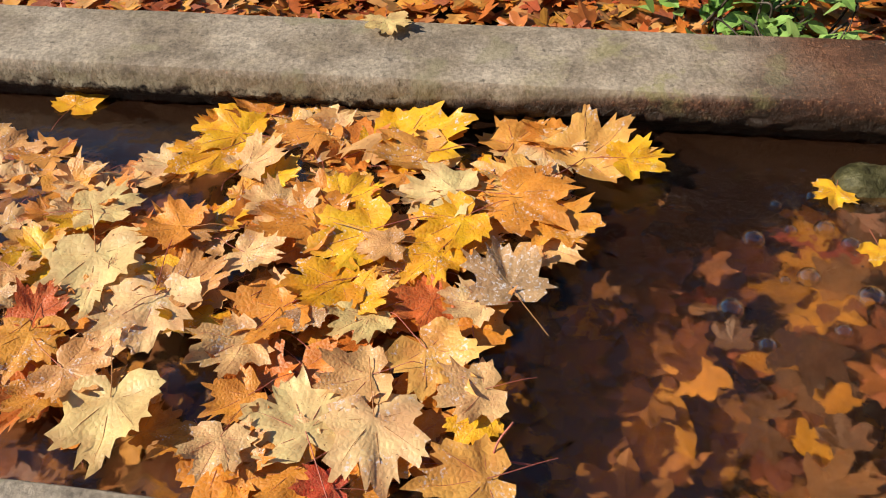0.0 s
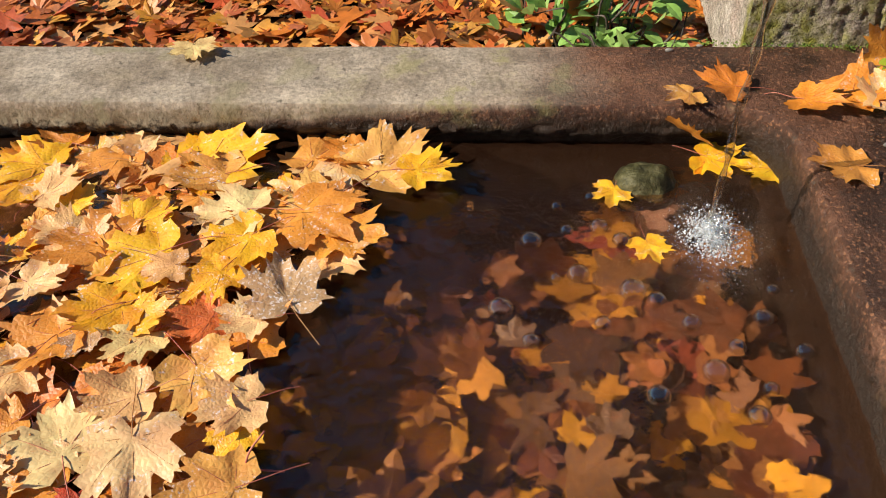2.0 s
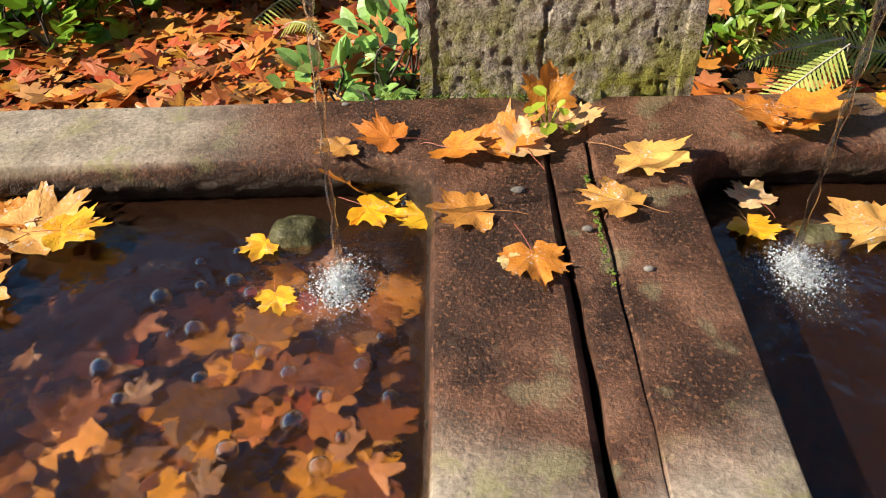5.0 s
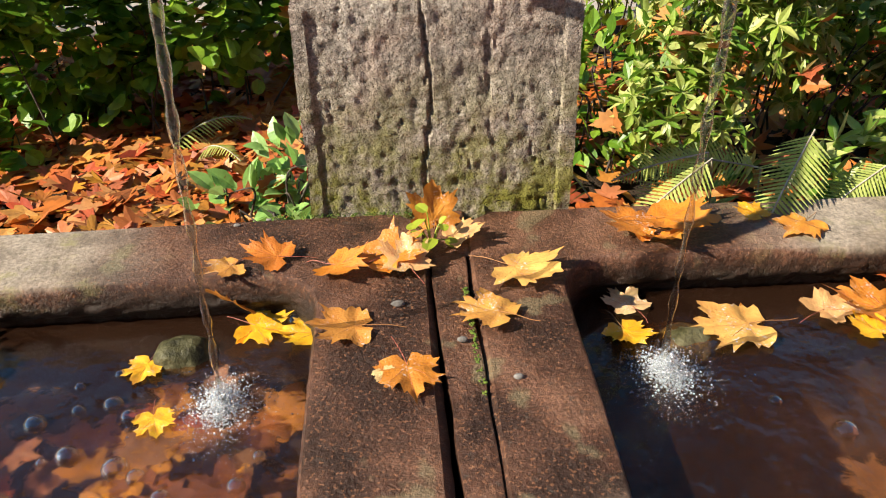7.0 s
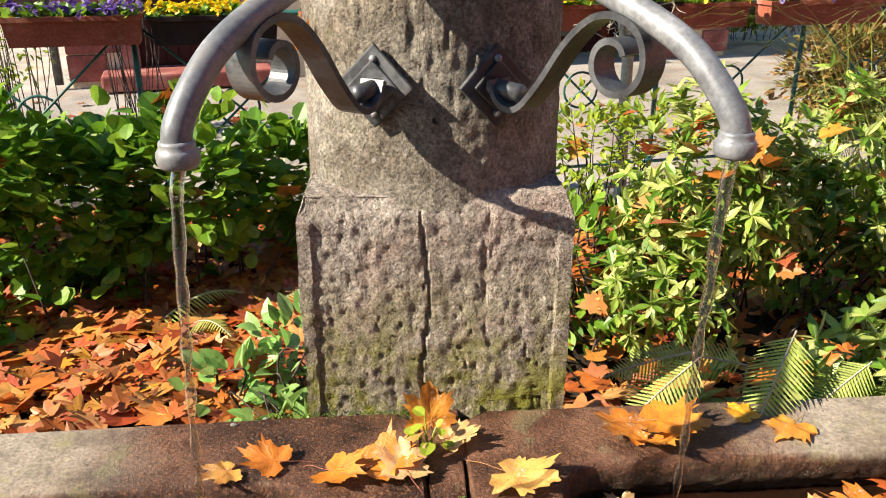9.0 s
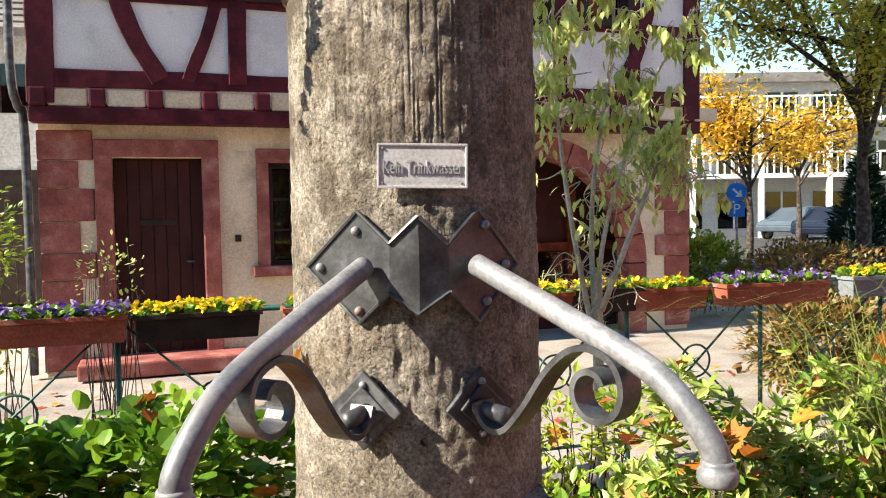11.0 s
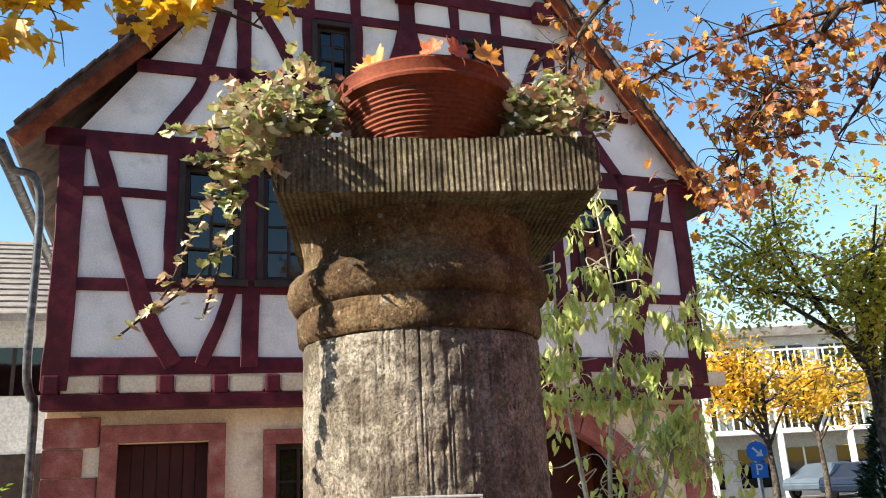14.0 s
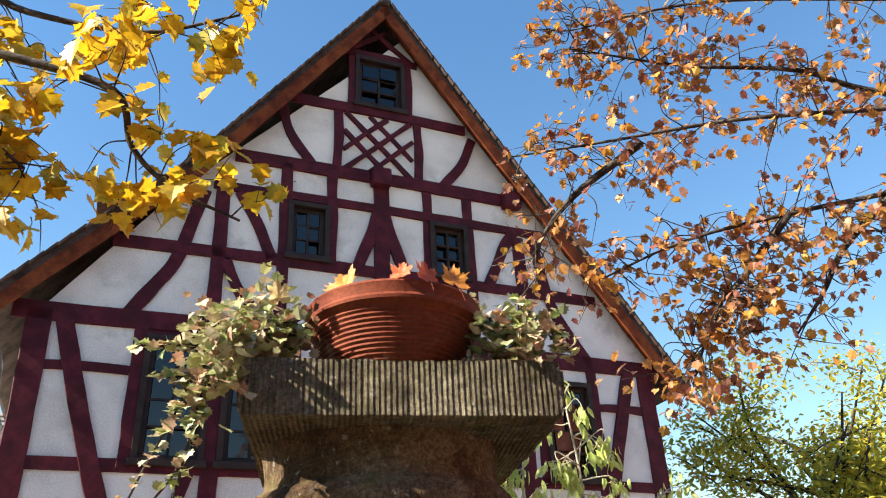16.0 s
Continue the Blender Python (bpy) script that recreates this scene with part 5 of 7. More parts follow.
def twigs(name, base, spots, material, parent, seed, r0=0.0045, n=26):
    """Thin bowed stems from a base to some of the leaf spots."""
    r = random.Random(seed)
    vs, fs = [], []
    for p, d in r.sample(spots, min(n, len(spots))):
        b = Vector((base[0] * 0.3 + p[0] * 0.7 + r.uniform(-.08, .08), base[1] * 0.3 + p[1] * 0.7 + r.uniform(-.08, .08), base[2]))
        mid = b.lerp(Vector(p), 0.55) + Vector((r.uniform(-.08, .08), r.uniform(-.08, .08), .08))
        v, f = tube(spline([b, mid, p], 5), [r0 * (1 - 0.7 * i / 10) for i in range(11)], 5)
        o = len(vs)
        vs += v
        fs += [tuple(i + o for i in q) for q in f]
    return raw(name, vs, fs, material, parent, "", True)


def bush(name, label, base, masses, size, material, shape, seed, category="bush", group="", caught=0, droop=0.3, up=0.5, stem=BARK, whorl=0):
    root = thing(name, label, category, group)
    allspots = []
    for i, (n, c, rad) in enumerate(masses):
        sp = cloud(n, c, rad, seed + i, 0.45, BED + 0.02 if c[1] < 2.6 else GROUND + 0.02)
        allspots += sp
    if whorl:
        # leaves spread like spokes at the tip of each shoot
        r = random.Random(seed + 3)
        rosettes = []
        for p, d in allspots[::whorl - 1]:
            ax = (Vector(d) + Vector((r.gauss(0, .3), -0.25, 0.7))).normalized()
            s1 = ax.orthogonal().normalized()
            s2 = ax.cross(s1)
            for k in range(whorl):
                a = 6.283 * k / whorl + r.uniform(-.2, .2)
                rosettes.append((p, s1 * math.cos(a) + s2 * math.sin(a) + ax * r.uniform(0.2, 0.55)))
        blades("foliage", rosettes, size, material, root, seed, shape, droop, up=droop, wild=0.25)
    else:
        blades("foliage", allspots, size, material, root, seed, shape, droop, up=up)
    tagged(twigs("branchwork", base, allspots, stem, root, seed), kind="stuff")
    if caught:
        r = random.Random(seed)
        sp = [(p + d * 0.03, Vector((r.gauss(0, 1), -0.6, 0.4))) for p, d in r.sample(allspots, caught)]
        blades("caught_leaves", sp, 0.085, LITTER, root, seed + 9, "maple", 0.2, "orange fallen leaves caught in the twigs")
    return root


# ---- leaf litter on the bed ----
def litter(name, n, x0, y0, x1, y1, seed, label, size=0.078, zlift=0.03, depth=None, material=None):
    r = random.Random(seed)
    half = ((0, 1.0), (9, .80), (15, .76), (25, .55), (36, .76), (47, .96), (58, .78), (76, .50), (95, .72), (118, .52), (150, .3))
    vs, fs = [], []
    for k in range(n):
        x, y = r.uniform(x0, x1), r.uniform(y0, y1)
        z = (BED if y < 2.6 else GROUND - 0.05) + 0.06 * noise.noise(Vector((x * 1.7, y * 1.7, 3.0))) + zlift * r.random() + 0.012
        if depth:
            z = r.uniform(*depth)
        lean = 9 if depth else 14
        m = pose(x, y, z, r.gauss(0, lean), r.gauss(0, lean), r.uniform(0, 360))
        s = size * r.uniform(0.6, 1.25)
        cu = r.uniform(-.1, .22 if depth else .34)
        o = len(vs)
        ol = [(radians(a), d) for a, d in half] + [(-radians(a), d) for a, d in reversed(half[1:])]
        vs.append(m @ Vector((0, 0, 0)))
        for a, d in ol:
            d *= r.uniform(.85, 1.1)
            vs.append(m @ Vector((math.sin(a) * d * s, math.cos(a) * d * s, cu * d * d * s * (0.5 + 0.5 * math.sin(2 * a + k)))))
        c = len(ol)
        fs += [(o, o + 1 + (i + 1) % c, o + 1 + i) for i in range(c)]
    return tagged(raw(name, vs, fs, material or LITTER), label, "leaf litter", kind="stuff")


def sunken(n, x0, y0, x1, y1, z0, z1, seed, label, size):
    """Sodden leaves lying over one another in the water."""
    ob = litter("sunken_leaves", n, x0, y0, x1, y1, seed, label, size, 0.0, (z0, z1), SUNKEN)
    return ob


litter("leaf_litter", 7600, -3.6, 0.0, 0.1, 2.4, 3, "thick carpet of orange and red fallen maple leaves on the bed", 0.064)
litter("leaf_litter", 1400, 0.1, 0.0, 3.2, 2.4, 4, "scattered orange and red fallen leaves under the shrubs")
litter("leaf_litter", 260, -4, 2.7, 5.5, 6.2, 6, "few dry leaves blown over the paving", 0.07, 0.0)

sunken(640, -1.9, -0.90, -0.235, -0.42, -0.28, -0.17, 11, "brown and amber sodden maple leaves under the water", 0.064)
sunken(60, -1.9, -0.44, -0.26, -0.24, -0.29, -0.25, 12, "dark sodden maple leaves on the trough floor", 0.08)
sunken(36, 0.3, -0.9, 1.8, -0.45, -0.29, -0.26, 13, "few sodden leaves on the floor of the second trough", 0.07)


# ---- half-timbered house ----
HOUSE = pose(-1.54, 7.1, 0, 0, 0, 15)     # local x along the front, y into the house
house = thing("half_timbered_house", "half-timbered gable house with oxblood beams and white plaster panels", "house", m=HOUSE)
U0, U1, APEX_U, APEX_Z = -1.80, 5.72, 1.99, 9.9
DEEP = 8.5


def wall_panel(name, u0, u1, z0, z1, holes, y, thick, material, cuts=(), label=""):
    """A wall with real openings; cuts are (point, normal) lines beyond which it is trimmed."""
    us = sorted({u0, u1, *[v for h in holes for v in h[:2]]})
    zs = sorted({z0, z1, *[v for h in holes for v in h[2:]]})
    bm = bmesh.new()
    vert = {}
    for i in range(len(us) - 1):
        for j in range(len(zs) - 1):
            cu, cz = (us[i] + us[i + 1]) / 2, (zs[j] + zs[j + 1]) / 2
            if any(h[0] < cu < h[1] and h[2] < cz < h[3] for h in holes):
                continue
            q = []
            for a, b in ((i, j), (i + 1, j), (i + 1, j + 1), (i, j + 1)):
                if (a, b) not in vert:
                    vert[a, b] = bm.verts.new((us[a], y, zs[b]))
                q.append(vert[a, b])
            bm.faces.new(q)
    for p, nn in cuts:
        bmesh.ops.bisect_plane(bm, geom=bm.verts[:] + bm.edges[:] + bm.faces[:], plane_co=p, plane_no=nn, clear_outer=True)
    r = bmesh.ops.extrude_face_region(bm, geom=bm.faces[:])
    for v in [g for g in r["geom"] if isinstance(g, bmesh.types.BMVert)]:
        v.co.y += thick
    return part(name, bm, material, house, label)


def slope_cut(pa, pb, inner):
    a, b = Vector((pa[0], 0, pa[1])), Vector((pb[0], 0, pb[1]))
    d = (b - a).normalized()
    nn = Vector((d.z, 0, -d.x))
    if nn.dot(Vector((inner[0], 0, inner[1])) - a) > 0:
        nn = -nn
    return a, nn


CENTRE = (APEX_U, 5.0)
L1, L2, L3 = (1.99, 9.70), (-0.40, 6.39), (-2.21, 4.41)
R1, R3 = (1.99, 9.70), (6.07, 4.23)
UPWIN = [(-0.58, 0.0, 3.11, 4.36), (0.24, 0.82, 3.11, 4.36), (3.05, 3.65, 3.11, 4.36), (4.12, 4.68, 3.11, 4.25)]
ATTIC = [(0.84, 1.24, 5.60, 6.27), (2.68, 3.10, 5.60, 6.29), (1.66, 2.27, 8.06, 8.82)]
wall_panel("upper_wall", U0 + 0.02, U1 - 0.02, 1.98, APEX_Z, UPWIN + ATTIC, 0.0, 0.25, PLASTER,
           (slope_cut(L1, L2, CENTRE), slope_cut(L2, L3, CENTRE), slope_cut(R1, R3, CENTRE)), "white plaster panels")
DOOR = (-1.10, -0.24, -0.55, 1.48)
GWIN = (0.42, 0.92, 0.34, 1.43)
ARC, ARR, ARr = (3.5, 0.2), 1.57, 1.32
wall_panel("ground_wall", ARC[0] + ARR, U1 - 0.02, GROUND - 0.1, 1.86, [], 0.22, 0.3, CREAM, label="cream plaster ground-floor wall")
wall_panel("ground_wall", U0 + 0.05, ARC[0] - ARR, GROUND - 0.1, 1.86, [DOOR, GWIN], 0.22, 0.3, CREAM, label="cream plaster ground-floor wall")
# cream spandrels over the archway
vs, fs = [], []
N = 28
for yy in (0.22, 0.52):
    for k in range(N + 1):
        a = math.pi * k / N
        vs += [(ARC[0] + ARR * math.cos(a), yy, ARC[1] + ARR * math.sin(a)), (ARC[0] + ARR * math.cos(a), yy, 1.862)]
for k in range(N):
    fs.append((2 * k, 2 * k + 2, 2 * k + 3, 2 * k + 1))
raw("spandrel", vs, fs, CREAM, house)
# arch stones and jambs
cnt = 13
for k in range(cnt):
    a0, a1 = math.pi * k / cnt + 0.006, math.pi * (k + 1) / cnt - 0.006
    v = []
    for yy in (0.19, 0.45):
        for rr in (ARr, ARR + 0.01):
            for a in (a0, (a0 + a1) / 2, a1):
                v.append((ARC[0] + rr * math.cos(a), yy, ARC[1] + rr * math.sin(a)))
    f = [(0, 3, 4, 1), (1, 4, 5, 2), (0, 1, 7, 6), (1, 2, 8, 7), (3, 9, 10, 4), (4, 10, 11, 5), (0, 6, 9, 3), (2, 5, 11, 8)]
    raw("arch_stone", v, f, REDSTONE, house)
for sg in (-1, 1):
    for z0, z1 in ((GROUND - 0.1, -0.22), (-0.21, 0.195)):
        a, b = sorted((ARC[0] + sg * ARr, ARC[0] + sg * (ARR + 0.01)))
        part("jamb_stone", box((a, 0.19, z0), (b, 0.45, z1), 0.01), REDSTONE, house)
part("archway_back", box((ARC[0] - 1.6, 0.95, GROUND - 0.1), (ARC[0] + 1.6, 1.0, 1.9)), DOORWOOD, house, "dark boarded archway infill")
for u in (2.6, 3.5, 4.4):
    part("archway_post", box((u - 0.06, 0.86, GROUND - 0.1), (u + 0.06, 0.95, 1.7), 0.008), BARGE, house)
part("archway_rail", box((ARC[0] - 1.5, 0.87, 0.35), (ARC[0] + 1.5, 0.945, 0.46), 0.008), BARGE, house)
for u in (2.75, 3.65):
    part("archway_pane", box((u, 0.90, -0.45), (u + 0.62, 0.91, 0.33)), PANE, house)
# side and rear walls close the house
part("side_wall", box((U0 + 0.03, 0.26, GROUND), (U0 + 0.28, DEEP, 4.4)), PLASTER, house)
part("side_wall", box((U1 - 0.27, 0.26, GROUND), (U1 - 0.03, DEEP, 4.3)), PLASTER, house)
part("rear_wall", box((U0 + 0.03, DEEP, GROUND), (U1 - 0.03, DEEP + 0.2, 4.4)), PLASTER, house)
part("upper_floor", box((U0 + 0.3, 0.53, 1.9), (U1 - 0.3, DEEP, 2.0)), DARKWIN, house)

tim = [0]


def timber(points, w, name="beam"):
    """One beam along points (u, z) of the front, slightly uneven, a little proud of the plaster."""
    tim[0] += 1
    proud = 0.026 + 0.0021 * (tim[0] % 9)
    pts = spline([(u, 0, z) for u, z in points], 5 if len(points) > 2 else 4)
    vs, fs = [], []
    for i, p in enumerate(pts):
        d = (pts[min(i + 1, len(pts) - 1)] - pts[max(i - 1, 0)]).normalized()
        s = Vector((-d.z, 0, d.x))
        k = 0.010 * noise.noise(Vector((p.x * 2.2, p.z * 2.2, tim[0])))
        wa = w / 2 + 0.012 * noise.noise(Vector((p.x * 3, p.z * 3, tim[0] * 2.0)))
        for sg, yy in ((1, 0.0), (1, -proud + 0.006), (0.93, -proud), (-0.93, -proud), (-1, -proud + 0.006), (-1, 0.0)):
            q = p + s * (sg * wa + k)
            vs.append((q.x, yy, q.z))
    for i in range(len(pts) - 1):
        for k in range(5):
            fs.append((i * 6 + k, i * 6 + k + 1, i * 6 + 7 + k, i * 6 + 6 + k))
    fs += [tuple(range(6)), tuple(range(len(vs) - 6, len(vs)))]
    bm = to_bm(vs, fs)
    return part(name, bm, TIMBER, house)


for z, a, b, w in ((2.21, U0, U1, .17), (3.03, -1.6, 5.6, .13), (4.57, -1.95, 5.83, .20), (5.49, -1.12, 5.0, .15), (6.40, -0.12, 4.3, .12), (6.87, 0.1, 3.92, .18),
                   (7.93, 0.72, 3.22, .15), (8.92, 1.42, 2.52, .11), (4.42, -0.66, 0.9, .09), (4.0, -1.6, -0.76, .10), (4.0, 4.74, 5.5, .10)):
    timber([(a, z), ((a + b) / 2, z + 0.015), (b, z)], w, "rail")
for u, a, b, w in ((-1.69, 1.98, 4.6, .24), (5.60, 1.98, 4.5, .23), (-0.70, 3.0, 4.6, .14), (0.12, 2.2, 4.6, .17), (0.93, 2.2, 4.6, .16), (1.95, 2.2, 4.6, .2), (2.95, 2.2, 4.6, .16),
                   (3.78, 2.2, 4.6, .17), (4.0, 3.0, 4.6, .12), (4.78, 2.2, 4.6, .14), (0.0, 4.57, 6.45, .16), (3.9, 4.57, 6.3, .16), (0.74, 4.6, 6.87, .14), (1.32, 5.49, 6.87, .13), (1.97, 4.6, 6.87, .20),
                   (2.60, 5.49, 6.87, .13), (3.18, 4.6, 6.87, .14), (1.38, 6.87, 7.93, .12), (2.50, 6.87, 7.93, .12), (1.57, 7.93, 8.92, .14), (2.36, 7.93, 8.92, .14)):
    timber([(u, a), (u + 0.012, (a + b) / 2), (u, b)], w, "post")
for line, w in (([(-1.45, 4.5), (-1.27, 3.9), (-1.07, 3.25), (-0.88, 2.7), (-0.62, 2.22)], .18), ([(-0.08, 3.0), (-0.2, 2.6), (-0.36, 2.22)], .13),
                ([(5.35, 4.5), (5.17, 3.9), (4.97, 3.25), (4.80, 2.7), (4.52, 2.22)], .17), ([(1.1, 2.25), (1.4, 3.0), (1.75, 4.5)], .15), ([(2.8, 2.25), (2.5, 3.0), (2.15, 4.5)], .15),
                ([(-0.22, 6.3), (-0.42, 5.4), (-0.62, 5.0), (-0.88, 4.6)], .15), ([(4.12, 6.3), (4.30, 5.4), (4.5, 5.0), (4.78, 4.6)], .15), ([(0.2, 6.35), (0.45, 5.9), (0.62, 5.5)], .13),
                ([(1.93, 6.38), (1.83, 6.0), (1.66, 5.52)], .15), ([(2.01, 6.38), (2.11, 6.0), (2.28, 5.52)], .15), ([(3.84, 6.38), (3.68, 6.1), (3.42, 5.52)], .14), ([(0.1, 5.4), (0.3, 5.0), (0.62, 4.65)], .13),
                ([(0.62, 7.86), (0.76, 7.35), (1.06, 6.93)], .13), ([(3.32, 7.8), (3.15, 7.35), (2.85, 6.93)], .13), ([(1.50, 8.96), (1.8, 9.2), (2.06, 9.42)], .07), ([(2.42, 8.96), (2.1, 9.2), (1.83, 9.42)], .07)):
    timber(line, w, "brace")
for k in range(3):
    for sg in (1, -1):
        o = (k - 1) * 0.33
        c0, c1 = (1.45, 6.95), (2.43, 7.86)
        ends = []
        for tt in (-0.75, 0.75):
            ends.append((1.94 + tt * 0.7 + o, 7.405 + sg * tt * 0.7))
        (ua, za), (ub, zb) = ends
        # trims each lath to the panel
        pts = []
        for s in np.linspace(0, 1, 60):
            u, z = ua + (ub - ua) * s, za + (zb - za) * s
            if c0[0] <= u <= c1[0] and c0[1] <= z <= c1[1]:
                pts.append((u, z))
        if len(pts) > 2:
            timber([pts[0], pts[-1]], .065, "lath")
# carved corbels under the collar beam
for u in (1.95, 3.83):
    part("corbel", box((u - 0.13, -0.16, 6.72), (u + 0.13, 0.0, 6.98), 0.03), TIMBER, house)
# jetty: lower plate, joist ends and cream infill between them
part("jetty_plate", box((U0, -0.035, 1.80), (U1, 0.20, 1.945), 0.012), TIMBER, house)
u, first = -1.72, True
while u < 5.6:
    part("joist_end", box((u - 0.075, -0.05, 1.945), (u + 0.075, 0.2, 2.125), 0.02), TIMBER, house)
    part("jetty_infill", box((u + 0.085, -0.014, 1.95), (u + 0.435, 0.1, 2.12), 0.02), CREAM, house)
    u += 0.52


def window(u0, u1, z0, z1, y, cols, rows, name="window", sill=True, frame_mat=DARKWIN):
    """Frame, glazing bars, panes and sill set in the opening."""
    w = tagged(new(name), "", "")
    w.parent = house
    t = 0.055
    bars = [((u0, z0), (u1, z0 + t)), ((u0, z1 - t), (u1, z1)), ((u0, z0 + t), (u0 + t, z1 - t)), ((u1 - t, z0 + t), (u1, z1 - t))]
    for k in range(1, cols):
        c = u0 + t + (u1 - u0 - 2 * t) * k / cols
        bars.append(((c - 0.016, z0 + t), (c + 0.016, z1 - t)))
    bm = bmesh.new()
    for (a, b), (c, d) in bars:
        box((a, y + 0.02, b), (c, y + 0.075, d), 0.006, bm)
    for k in range(1, rows):
        c = z0 + t + (z1 - z0 - 2 * t) * k / rows
        box((u0 + t, y + 0.026, c - 0.012), (u1 - t, y + 0.066, c + 0.012), 0.004, bm)
    part("window_frame", bm, frame_mat, w)
    for i in range(cols):
        for j in range(rows):
            a = u0 + t + (u1 - u0 - 2 * t) * i / cols
            c = z0 + t + (z1 - z0 - 2 * t) * j / rows
            p = part("pane", box((a + 0.01, y + 0.048, c + 0.01), (a + (u1 - u0 - 2 * t) / cols - 0.01, y + 0.052, c + (z1 - z0 - 2 * t) / rows - 0.01)), PANE, w)
            p.rotation_euler = (radians(rnd.uniform(-.4, .4)), 0, radians(rnd.uniform(-.3, .3)))
    # black sheet behind the panes paints the unlit interior
    part("dark_room", box((u0 - 0.05, y + 0.3, z0 - 0.05), (u1 + 0.05, y + 0.32, z1 + 0.05)), SHADE_BLACK, w)
    if sill:
        part("window_sill", box((u0 - 0.09, y - 0.075, z0 - 0.075), (u1 + 0.09, y + 0.05, z0 + 0.002), 0.012), DARKWIN, w)
    for a, b, c, d in ((u0 - 0.06, z0, u0 + 0.004, z1), (u1 - 0.004, z0, u1 + 0.06, z1), (u0 - 0.06, z1 - 0.004, u1 + 0.06, z1 + 0.06)):
        part("casing", box((a, y - 0.058, b), (c, y + 0.03, d), 0.008), DARKWIN, w)
    return w


for h in UPWIN:
    window(*h, 0.0, 2, 4)
for h in ATTIC:
    window(*h, 0.0, 2, 3)
window(*GWIN, 0.24, 2, 3, sill=False)
for a, b, c, d in ((0.30, 0.24, 0.425, 1.43), (0.915, 0.24, 1.05, 1.43), (0.30, 1.43, 1.05, 1.58)):
    part("window_surround", box((a, 0.165, b), (c, 0.26, d), 0.012), REDSTONE, house)
part("stone_sill", box((0.24, 0.12, 0.235), (1.10, 0.27, 0.345), 0.015), REDSTONE, house)
# door
for a, b, c, d in ((-1.26, GROUND - 0.02, -1.10, 1.50), (-0.245, GROUND - 0.02, -0.08, 1.50), (-1.26, 1.49, -0.08, 1.66)):
    part("door_surround", box((a, 0.15, b), (c, 0.30, d), 0.014), REDSTONE, house)
door = new("front_door")
door.parent = house
part("door_leaf", box((-1.10, 0.32, -0.55), (-0.24, 0.37, 1.49), 0.004), DOORWOOD, door)
for k in range(7):
    a = -1.095 + k * 0.123
    part("door_board", box((a, 0.305, -0.50), (a + 0.115, 0.325, 1.46), 0.006), DOORWOOD, door)
part("letter_slot", box((-0.86, 0.297, 0.80), (-0.52, 0.310, 0.86), 0.004), DARKWIN, door)
vs, fs = tube([(-0.34, 0.30, 0.42), (-0.34, 0.25, 0.42), (-0.42, 0.245, 0.42)], 0.012, 8)
raw("door_handle", vs, fs, IRON, door, "", True)
part("door_step", box((-1.45, -0.25, GROUND - 0.03), (0.15, 0.32, -0.50), 0.02), REDSTONE, house)
part("bell_push", box((0.07, 0.20, 0.61), (0.13, 0.225, 0.68), 0.006), DARKWIN, house)
# corner stones
for uu, sg in ((U0 + 0.03, 1), (U1, -1)):
    z, k = GROUND, 0
    while z < 1.75:
        ln = 0.50 if k % 2 else 0.36
        h = 0.30 + 0.03 * ((k * 7) % 3 - 1)
        a, b = sorted((uu, uu + sg * ln))
        bm = box((a, 0.185 + 0.004 * (k % 3), z + 0.006), (b, 0.50, min(z + h, 1.80) - 0.006), 0.018)
        part("corner_stone", bm, REDSTONE, house)
        z += h
        k += 1


# roof
def roof_slab(name, a, b, material, y0, y1, t, out=0.0):
    (ua, za), (ub, zb) = a, b
    d = Vector((ub - ua, 0, zb - za)).normalized()
    nn = Vector((-d.z, 0, d.x))
    if nn.z < 0:
        nn = -nn
    A, B = Vector((ua, 0, za)) + nn * out, Vector((ub, 0, zb)) + nn * out
    vs = [(p.x, y, p.z) for y in (y0, y1) for p in (A, B, B + nn * t, A + nn * t)]
    bm = to_bm(vs, [(0, 1, 2, 3), (7, 6, 5, 4), (0, 4, 5, 1), (3, 2, 6, 7), (1, 5, 6, 2), (0, 3, 7, 4)])
    return part(name, bm, material, house)


T0, T1, T2 = (1.99, 9.72), (-0.40, 6.41), (-2.21, 4.43)
E2 = (6.07, 4.25)
for a, b in ((T0, T1), (T1, T2), (T0, E2)):
    roof_slab("roof", a, b, TILE, -0.20, DEEP + 0.4, 0.07, 0.03)
    roof_slab("bargeboard", a, b, BARGE, -0.22, -0.185, 0.15, -0.12)
    roof_slab("soffit", a, b, BARGE, -0.185, 0.0, 0.028, 0.0)
    # verge tiles stepping along the gable edge
    A, B = Vector((a[0], 0, a[1])), Vector((b[0], 0, b[1]))
    n = int((B - A).length / 0.17)
    d = (B - A).normalized()
    nn = Vector((-d.z, 0, d.x))
    nn = nn if nn.z > 0 else -nn
    ang = math.atan2(d.z, d.x)
    for k in range(n):
        p = A + d * (0.17 * (k + 0.5)) + nn * 0.115
        bm = bmesh.new()
        box((-0.10, -0.26, -0.012), (0.10, -0.02, 0.014), 0.004, bm, Matrix.Translation(p) @ Matrix.Rotation(-ang + (0.07 if d.x > 0 else -0.07), 4, "Y"))
        part("verge_tile", bm, TILE, house)
part("ridge_cap", box((1.90, -0.25, 9.76), (2.08, DEEP + 0.4, 9.88), 0.04), TILE, house)
# dormer on the left slope
part("dormer", box((-1.25, 0.9, 5.0), (-0.3, 2.3, 6.45), 0.02), BARGE, house)
part("dormer_roof", box((-1.42, 0.7, 6.45), (-0.18, 2.5, 6.55), 0.02), TILE, house)
